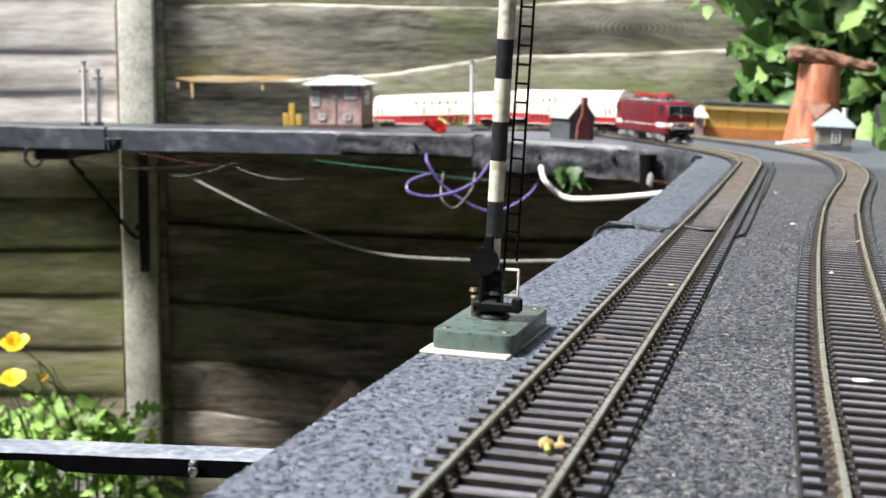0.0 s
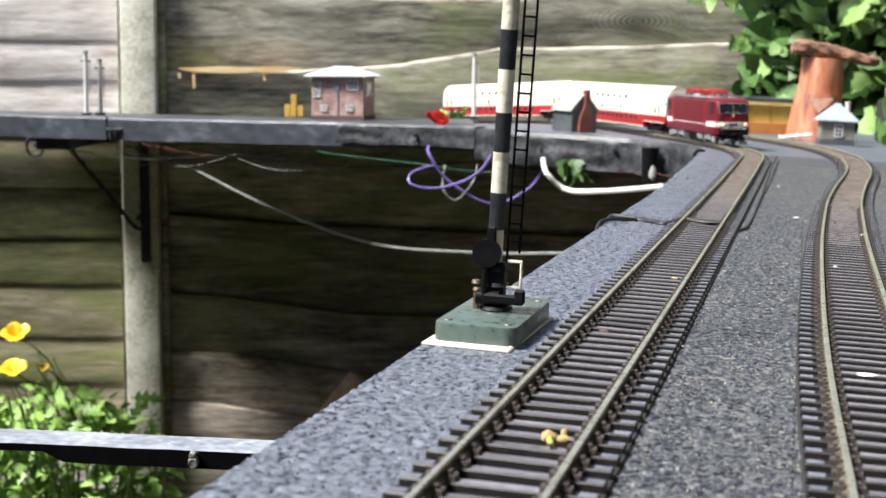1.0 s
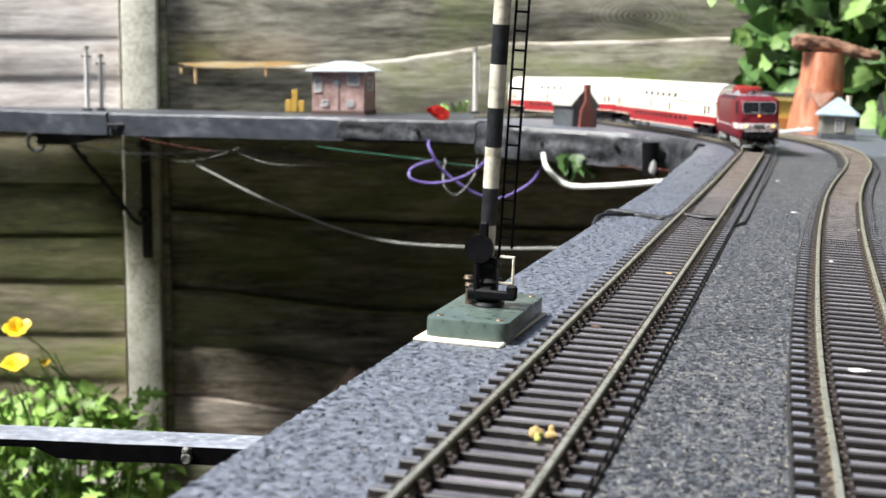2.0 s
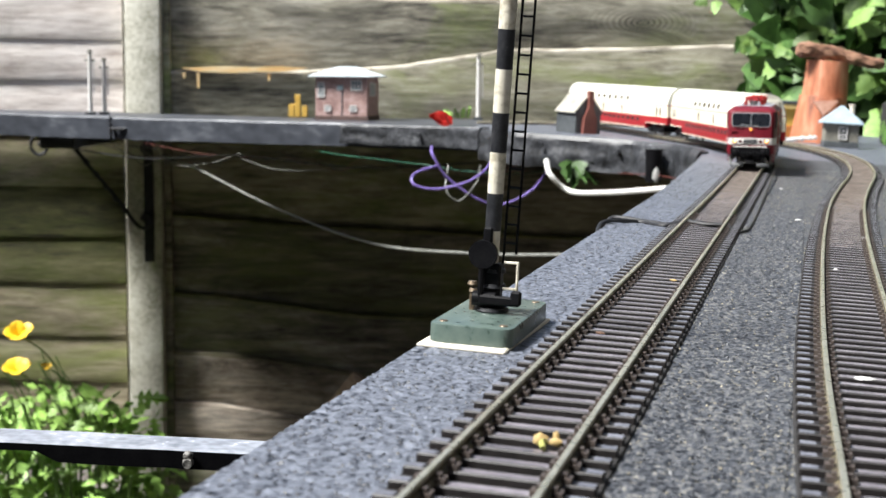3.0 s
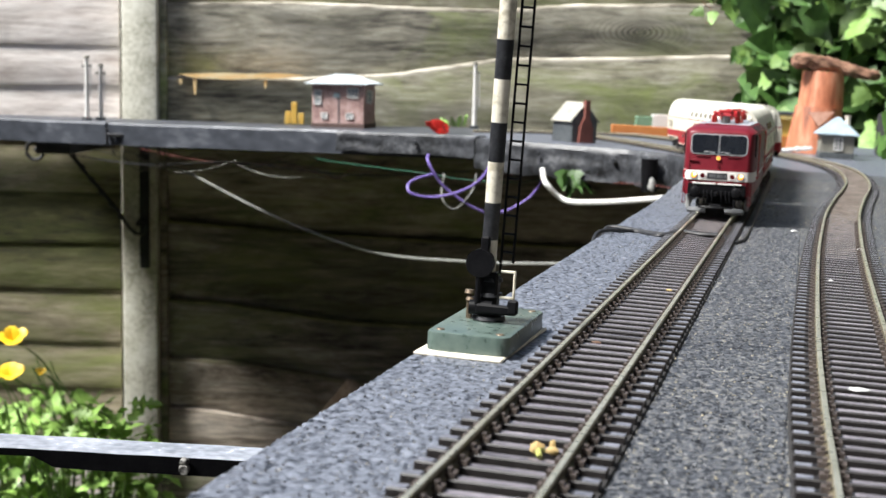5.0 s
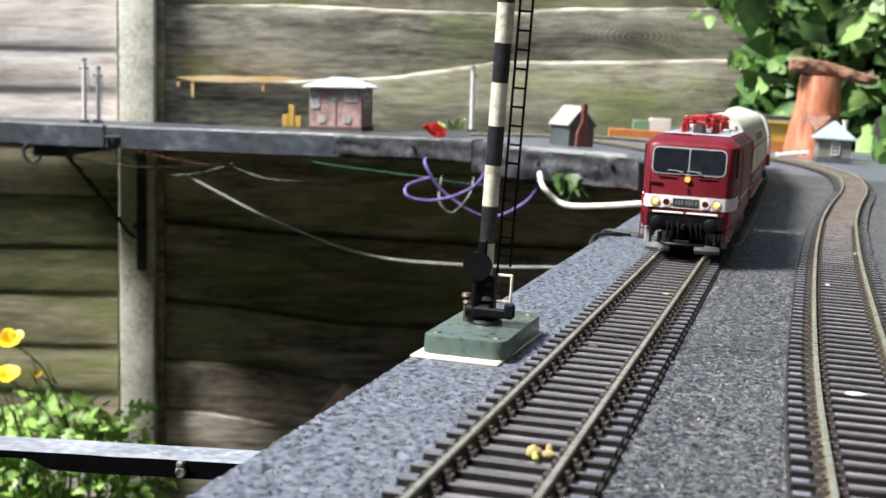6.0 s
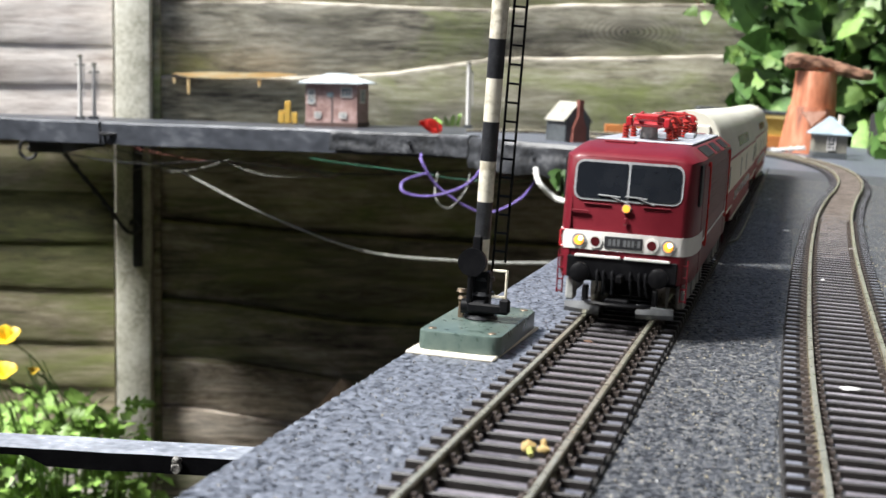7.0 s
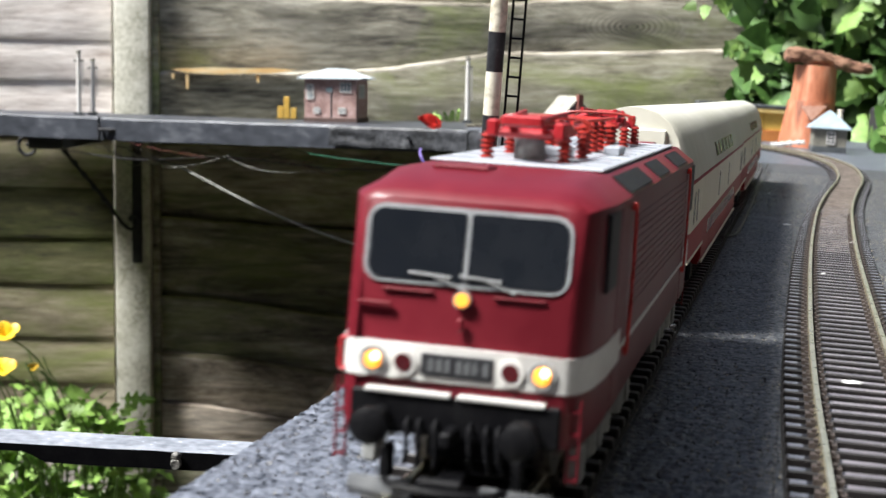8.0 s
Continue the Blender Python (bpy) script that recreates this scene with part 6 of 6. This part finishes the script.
# cables under the shelf
for nm, mt, r, pts, lab in (
    ("sagging_cable", CABLE_GREY, 0.0017, [(-0.52, 2.6, -0.115), (-0.5167, 2.5, -0.134), (-0.45, 2.4, -0.146), (-0.397, 2.3, -0.147), (-0.2436, 2.1, -0.193), (-0.0974, 1.9, -0.2184), (0.028, 1.6, -0.1938), (0.105, 1.39, -0.169), (0.16, 1.25, -0.15)], "grey cable sagging under the boards"),
    ("purple_cable", CABLE_PURPLE, 0.0015, [(-0.018, 1.62, -0.08), (-0.0164, 1.6, -0.089), (0.0037, 1.6, -0.1164), (0.0494, 1.6, -0.1409), (0.089, 1.6, -0.1256), (0.1071, 1.6, -0.1012), (0.12, 1.62, -0.085)], "purple wire hanging in a loop"),
    ("purple_cable", CABLE_PURPLE, 0.0015, [(-0.012, 1.61, -0.1), (-0.0359, 1.6, -0.108), (-0.0365, 1.59, -0.119), (-0.0146, 1.59, -0.1238), (0.015, 1.59, -0.118), (0.0371, 1.6, -0.1061), (0.05, 1.62, -0.09)], "purple wire curled in a loop"),
    ("white_cable", CABLE_WHITE, 0.0027, [(0.1, 1.52, -0.088), (0.1033, 1.5, -0.1017), (0.1234, 1.5, -0.1177), (0.1525, 1.45, -0.1149), (0.1899, 1.4, -0.1078), (0.23, 1.36, -0.1)], "thick white cable drooping under the boards"),
    ("green_cable", CABLE_GREEN, 0.0006, [(-0.2, 1.9, -0.09), (-0.15, 1.82, -0.098), (-0.06, 1.7, -0.101), (-0.02, 1.66, -0.103), (0.03, 1.65, -0.109), (0.09, 1.63, -0.108), (0.15, 1.6, -0.095)], "green wire slung under the boards"),
    ("red_cable", CABLE_RED, 0.0004, [(-0.5, 2.3, -0.105), (-0.35, 2.15, -0.12), (-0.2, 2.0, -0.116), (-0.05, 1.9, -0.122), (0.05, 1.75, -0.115), (0.2, 1.5, -0.1), (0.235, 1.42, -0.105)], "thin red wire under the shelf"),
    ("black_cable", CABLE_BLACK, 0.0011, [(-0.62, 2.35, -0.12), (-0.45, 2.2, -0.13), (-0.3, 2.1, -0.119), (-0.12, 1.95, -0.124), (0.03, 1.8, -0.108)], "thin black wire under the shelf"),
    ("thin_cable", CABLE_GREY, 0.0005, [(-0.5, 2.4, -0.125), (-0.43, 2.3, -0.145), (-0.36, 2.2, -0.137), (-0.3, 2.15, -0.118)], "thin pale wire looped under the shelf"),
    ("thin_cable", CABLE_GREY, 0.0005, [(-0.3, 2.15, -0.125), (-0.24, 2.1, -0.138), (-0.15, 2.0, -0.13), (-0.08, 1.9, -0.115)], "thin pale wire slung under the shelf"),
    ("thin_cable", CABLE_GREY, 0.0009, [(0.0, 1.62, -0.1), (-0.002, 1.6, -0.125), (0.012, 1.6, -0.137), (0.03, 1.6, -0.118), (0.035, 1.62, -0.1)], "thin pale wire curled under the boards"),
):
    single(nm, tube(bmesh.new(), pts, r), mt, BACK, lab, "cable", "cables under the boards")
rnd = random.Random(12)
for k in range(16):
    x, run = rnd.uniform(-0.5, -0.12), rnd.uniform(0.12, 0.3)
    pts = []
    for i in range(7):
        px = x + run * i / 6
        pts.append((px, 2.12 - 0.5 * (px + 0.5) + rnd.uniform(-0.03, 0.05), -0.1 - 0.034 * math.sin(math.pi * i / 6) * rnd.uniform(0.3, 1.0) - rnd.uniform(0, 0.008)))
    single("thin_wire", tube(bmesh.new(), pts, rnd.uniform(0.0003, 0.0006), 5), (CABLE_BLACK, CABLE_BLACK, CABLE_RED, CABLE_BLACK, CABLE_GREY)[k % 5], BACK, "thin wire in a tangle under the shelf", "cable", "cables under the boards")
# black cylinder added where the board edge has only a dark slot
bm = bmesh.new()
rod(bm, (0.2155, 1.492, -0.087), (0.2155, 1.492, -0.054), 0.008, 0.0088, 14)
t = thing("pipe_stub", BACK @ pose(-0.010, 0.0, -0.02), "black stub in place of the dark slot under the board edge, with a torn grey rag", "pipe")
part("pipe", bm, BLACK_PLASTIC, t)
bm = bmesh.new()
crumb(bm, 0.217, 1.4835, -0.079, 0.0036, 0.002, 0.0085, 2)
part("rag", bm, surface("grey_rag", plain2((0.25, 0.25, 0.24), (0.5, 0.5, 0.48)), 100, 0.8, bump=0.5), t, "torn grey rag")

# ---- plants ----
def leaf_material(name, dark, light):
    return surface(name, plain2(dark, light), 14, 0.5, bump=0.15, vary=0.35)


IVY = leaf_material("ivy_leaf", (0.022, 0.06, 0.012), (0.07, 0.15, 0.03))
IVY_YOUNG = leaf_material("young_ivy_leaf", (0.09, 0.18, 0.035), (0.2, 0.32, 0.08))
HERB = leaf_material("poppy_leaf", (0.13, 0.25, 0.04), (0.3, 0.48, 0.11))
STEM = surface("green_stem", plain2((0.06, 0.12, 0.03), (0.12, 0.2, 0.05)), 60, 0.6)
PETAL = surface("yellow_petal", plain2((0.8, 0.48, 0.01), (0.9, 0.62, 0.03)), 30, 0.5)


def leaf_mesh(name, outline, material, cup=0.12):
    """A leaf of unit length from its half outline [(along, half width)], folded along its rib and cupped."""
    bm = bmesh.new()
    mid = [bm.verts.new((0, y, 0.0)) for y, _ in outline]
    for s in (-1, 1):
        side = [bm.verts.new((s * w, y, cup * w - 0.1 * y * y)) for y, w in outline]
        halfway = [bm.verts.new((s * w * 0.5, y, cup * w * 0.75 - 0.07 * y * y)) for y, w in outline]
        for k in range(len(outline) - 1):
            for a, b in ((mid, halfway), (halfway, side)):
                if (a[k].co - b[k].co).length < 1e-5 and (a[k + 1].co - b[k + 1].co).length < 1e-5:
                    continue
                bm.faces.new((a[k], a[k + 1], b[k + 1], b[k]) if s > 0 else (a[k], b[k], b[k + 1], a[k + 1]))
    bmesh.ops.remove_doubles(bm, verts=bm.verts[:], dist=1e-5)
    return mesh_of(name, bm, material)


IVY_SHAPE = [(-0.12, 0.0), (-0.2, 0.14), (-0.12, 0.36), (0.05, 0.5), (0.18, 0.34), (0.3, 0.33), (0.45, 0.36), (0.6, 0.24), (0.8, 0.12), (1.0, 0.0)]
HERB_SHAPE = [(0.0, 0.012), (0.12, 0.02), (0.16, 0.14), (0.24, 0.26), (0.27, 0.2), (0.3, 0.06), (0.36, 0.16), (0.45, 0.33), (0.48, 0.24), (0.53, 0.08), (0.6, 0.18), (0.68, 0.26), (0.72, 0.12), (0.8, 0.16), (0.88, 0.12), (1.0, 0.0)]
ivy_meshes = [leaf_mesh("leaf", IVY_SHAPE, IVY, 0.15), leaf_mesh("leaf", [(y, w * 0.85) for y, w in IVY_SHAPE], IVY, -0.1), leaf_mesh("leaf", IVY_SHAPE, IVY_YOUNG, 0.2)]
herb_meshes = [leaf_mesh("leaf", HERB_SHAPE, HERB, 0.2), leaf_mesh("leaf", [(y, w * 0.8) for y, w in HERB_SHAPE], HERB, -0.1)]


def ivy(seed, label, spots, size, count, rest):
    """Ivy: leaves hanging out from the fence, the foremost each by itself, the rest behind joined. spots: (x, depth, z, spread x, spread z)."""
    rnd = random.Random(seed)
    t = thing("ivy", BACK, label, "climbing plant", "ivy")
    for k in range(5 if rest else 1):
        sp = spots[k % len(spots)]
        x = sp[0] + rnd.uniform(-0.4, 0.4) * sp[3]
        pts = [(x + 0.012 * math.sin(i * 0.9 + k), sp[1] + 0.08, sp[2] - sp[4] * 0.8 + i * sp[4] * 0.3) for i in range(6)]
        part("stem", tube(bmesh.new(), pts, 0.003 if rest else 0.001, 6), BARK, t, "woody stem")
    back = bmesh.new()
    for k in range(count + rest):
        sp = spots[k % len(spots)]
        a, r = rnd.uniform(0, 2 * math.pi), math.sqrt(rnd.random())
        far = k >= count
        x, z = sp[0] + r * math.cos(a) * sp[3], sp[2] + r * math.sin(a) * sp[4]
        d = sp[1] + (rnd.uniform(0.03, 0.13) if far else rnd.uniform(-0.1, 0.04))
        s = size * rnd.uniform(0.5, 1.3)
        young = rnd.random() < 0.5
        m = Matrix.Translation((x, d, z)) @ Euler((radians(rnd.gauss(-125, 30)), radians(rnd.gauss(0, 35)), radians(rnd.gauss(0, 45)))).to_matrix().to_4x4() @ Matrix.Diagonal((s, s, s, 1))
        if far:
            q = [back.verts.new(m @ Vector((sx * w, y, 0.1 * w))) for sx, y, w in ((1, -0.15, 0.3), (1, 0.05, 0.48), (1, 0.45, 0.33), (1, 1.0, 0.0), (-1, 0.45, 0.33), (-1, 0.05, 0.48), (-1, -0.15, 0.3))]
            back.faces.new(q)
        else:
            piece("leaf", ivy_meshes[2] if young else ivy_meshes[k % 2], t, m)
    if rest:
        tagged(part("deep_leaves", back, IVY, t, "leaves deep in the ivy", smooth=False), kind="stuff")
    else:
        back.free()
    return t


ivy(3, "dense green ivy hanging over the fence", [(0.62, 2.42, 0.17, 0.13, 0.1), (0.66, 2.4, 0.09, 0.13, 0.09), (0.58, 2.46, 0.0, 0.075, 0.07), (0.7, 2.36, 0.02, 0.1, 0.09), (0.76, 2.3, 0.16, 0.12, 0.12), (0.8, 2.28, 0.0, 0.12, 0.14)], 0.05, 290, 900)
ivy(4, "thin trail of young ivy on the fence", [(0.475, 2.62, 0.135, 0.05, 0.03), (0.52, 2.62, 0.06, 0.03, 0.03)], 0.026, 36, 0)
ivy(5, "bright ivy spray beside the outer track", [(0.548, 1.72, -0.06, 0.03, 0.045), (0.565, 1.72, 0.03, 0.022, 0.06)], 0.038, 44, 30)


def poppy_clump():
    rnd = random.Random(8)
    t = thing("poppy_plant", BACK @ pose(-0.58, 2.3, 0), "bushy green poppy plant with yellow flowers", "flowering plant")
    for k in range(26):
        x, z = rnd.uniform(-0.16, 0.11), rnd.uniform(-0.64, -0.5)
        part("stem", tube(bmesh.new(), [(x * 0.3, rnd.uniform(-0.05, 0.05), -0.98), (x * 0.7, rnd.uniform(-0.06, 0.04), -0.75), (x, rnd.uniform(-0.1, 0.02), z)], 0.0022, 5), STEM, t)
    for k in range(290):
        u = rnd.uniform(-1, 1)
        x = -0.02 + 0.15 * u + rnd.gauss(0, 0.012)
        top = -0.475 - 0.07 * abs(u) ** 1.5 - 0.02 * rnd.random()
        z = top - 0.33 * rnd.random() ** 1.2
        s = rnd.uniform(0.03, 0.06)
        m = Matrix.Translation((x, rnd.uniform(-0.13, 0.07), z)) @ Euler((radians(rnd.gauss(-25, 35)), radians(rnd.gauss(0, 30)), radians(rnd.uniform(0, 360)))).to_matrix().to_4x4() @ Matrix.Diagonal((s, s, s, 1))
        piece("leaf", herb_meshes[k % 2], t, m)
    back = bmesh.new()
    for k in range(1100):
        u = rnd.uniform(-1, 1)
        s = rnd.uniform(0.022, 0.045)
        m = Matrix.Translation((-0.02 + 0.155 * u, rnd.uniform(-0.06, 0.1), -0.5 - 0.07 * abs(u) ** 1.5 - 0.36 * rnd.random())) @ Euler((radians(rnd.gauss(-25, 35)), radians(rnd.gauss(0, 30)), radians(rnd.uniform(0, 360)))).to_matrix().to_4x4() @ Matrix.Diagonal((s, s, s, 1))
        back.faces.new([back.verts.new(m @ Vector(p)) for p in ((0.02, 0, 0), (0.3, 0.25, 0.05), (0.14, 0.42, 0.02), (0.3, 0.62, 0.05), (0, 1, -0.08), (-0.3, 0.62, 0.05), (-0.14, 0.42, 0.02), (-0.3, 0.25, 0.05))])
    tagged(part("deep_leaves", back, HERB, t, "leaves deep in the clump", smooth=False), kind="stuff")
    petal = leaf_mesh("petal", [(0.0, 0.02), (0.2, 0.3), (0.5, 0.52), (0.8, 0.5), (0.95, 0.3), (1.0, 0.0)], PETAL, 0.35)
    for x, y, z, s in ((-0.062, -0.1, -0.39, 0.024), (-0.066, -0.1, -0.444, 0.022), (-0.022, -0.1, -0.437, 0.009), (-0.06, -0.12, -0.545, 0.012)):
        part("stem", tube(bmesh.new(), [(x + 0.09, y + 0.05, -0.6), (x + 0.05, y + 0.02, z - 0.06), (x, y, z - 0.006)], 0.0013, 5), STEM, t)
        for k in range(4):
            piece("petal", petal, t, Matrix.Translation((x, y, z - 0.008)) @ Euler((radians(35), 0, 0)).to_matrix().to_4x4() @ Matrix.Rotation(radians(90 * k + 20), 4, "Z") @ Matrix.Rotation(radians(rnd.uniform(20, 55)), 4, "X") @ Matrix.Diagonal((s * rnd.uniform(0.8, 1.15), s * rnd.uniform(0.85, 1.15), s, 1)))
    for k in range(9):
        x = rnd.uniform(-0.11, 0.03)
        part("bud_stem", tube(bmesh.new(), [(x + 0.05, -0.05, -0.6), (x + 0.02, -0.06, -0.5), (x, -0.07, -0.46 + rnd.uniform(-0.02, 0.05))], 0.001, 5), STEM, t)


poppy_clump()
t = thing("weed", BACK @ pose(0.012, 1.86, -0.062), "small green weed growing behind the flag", "weed")
for k in range(7):
    piece("leaf", herb_meshes[k % 2], t, Matrix.Translation((0.004 * (k - 3), 0, 0.004)) @ Euler((radians(40 + 7 * k), 0, radians(50 * k))).to_matrix().to_4x4() @ Matrix.Diagonal((0.018, 0.018, 0.018, 1)))
t = thing("weed", BACK @ pose(0.14, 1.56, -0.112), "green weed hanging under the board edge", "weed")
for k in range(10):
    piece("leaf", ivy_meshes[k % 2], t, Matrix.Translation((0.003 * (k - 5), 0, 0.018 - 0.003 * (k % 4))) @ Euler((radians(-100 + 9 * k), 0, radians(41 * k))).to_matrix().to_4x4() @ Matrix.Diagonal((0.02, 0.02, 0.02, 1)))


# ---- what moves ----
def along(s):
    return Vector([float(np.interp(s, LINE[:, 0], LINE[:, k])) for k in (1, 2)])


def stand(front, pivots, length):
    """Pose of a vehicle whose buffers are at front metres along the line, from its two bogies."""
    a, b = along(front + pivots[0]), along(front + pivots[1])
    d = (b - a).normalized()
    mid = a + d * (length / 2 - pivots[0])
    lean = -2.6 * min(max((front - 0.3) / 0.6, 0), 1)
    za, zb = level(a.x, a.y), level(b.x, b.y)
    z = za + (zb - za) * (length / 2 - pivots[0]) / (pivots[1] - pivots[0])
    nose = math.atan2(zb - za, pivots[1] - pivots[0])
    return Matrix.Translation((mid.x + 0.0005, mid.y, z)) @ Matrix.Rotation(math.atan2(-d.x, d.y), 4, "Z") @ Matrix.Rotation(nose, 4, "X") @ Matrix.Rotation(radians(lean), 4, "Y")


def front_at(t):
    u = 8.0 - t
    return -0.0335 + 0.1881 * u - 0.0014 * u * u


def motions():
    for ob, offset, pivots, length in TRAIN:
        walk(ob, [(t, stand(front_at(t) + offset, pivots, length)) for t in np.arange(0, 8.01, 0.25)])


motions()
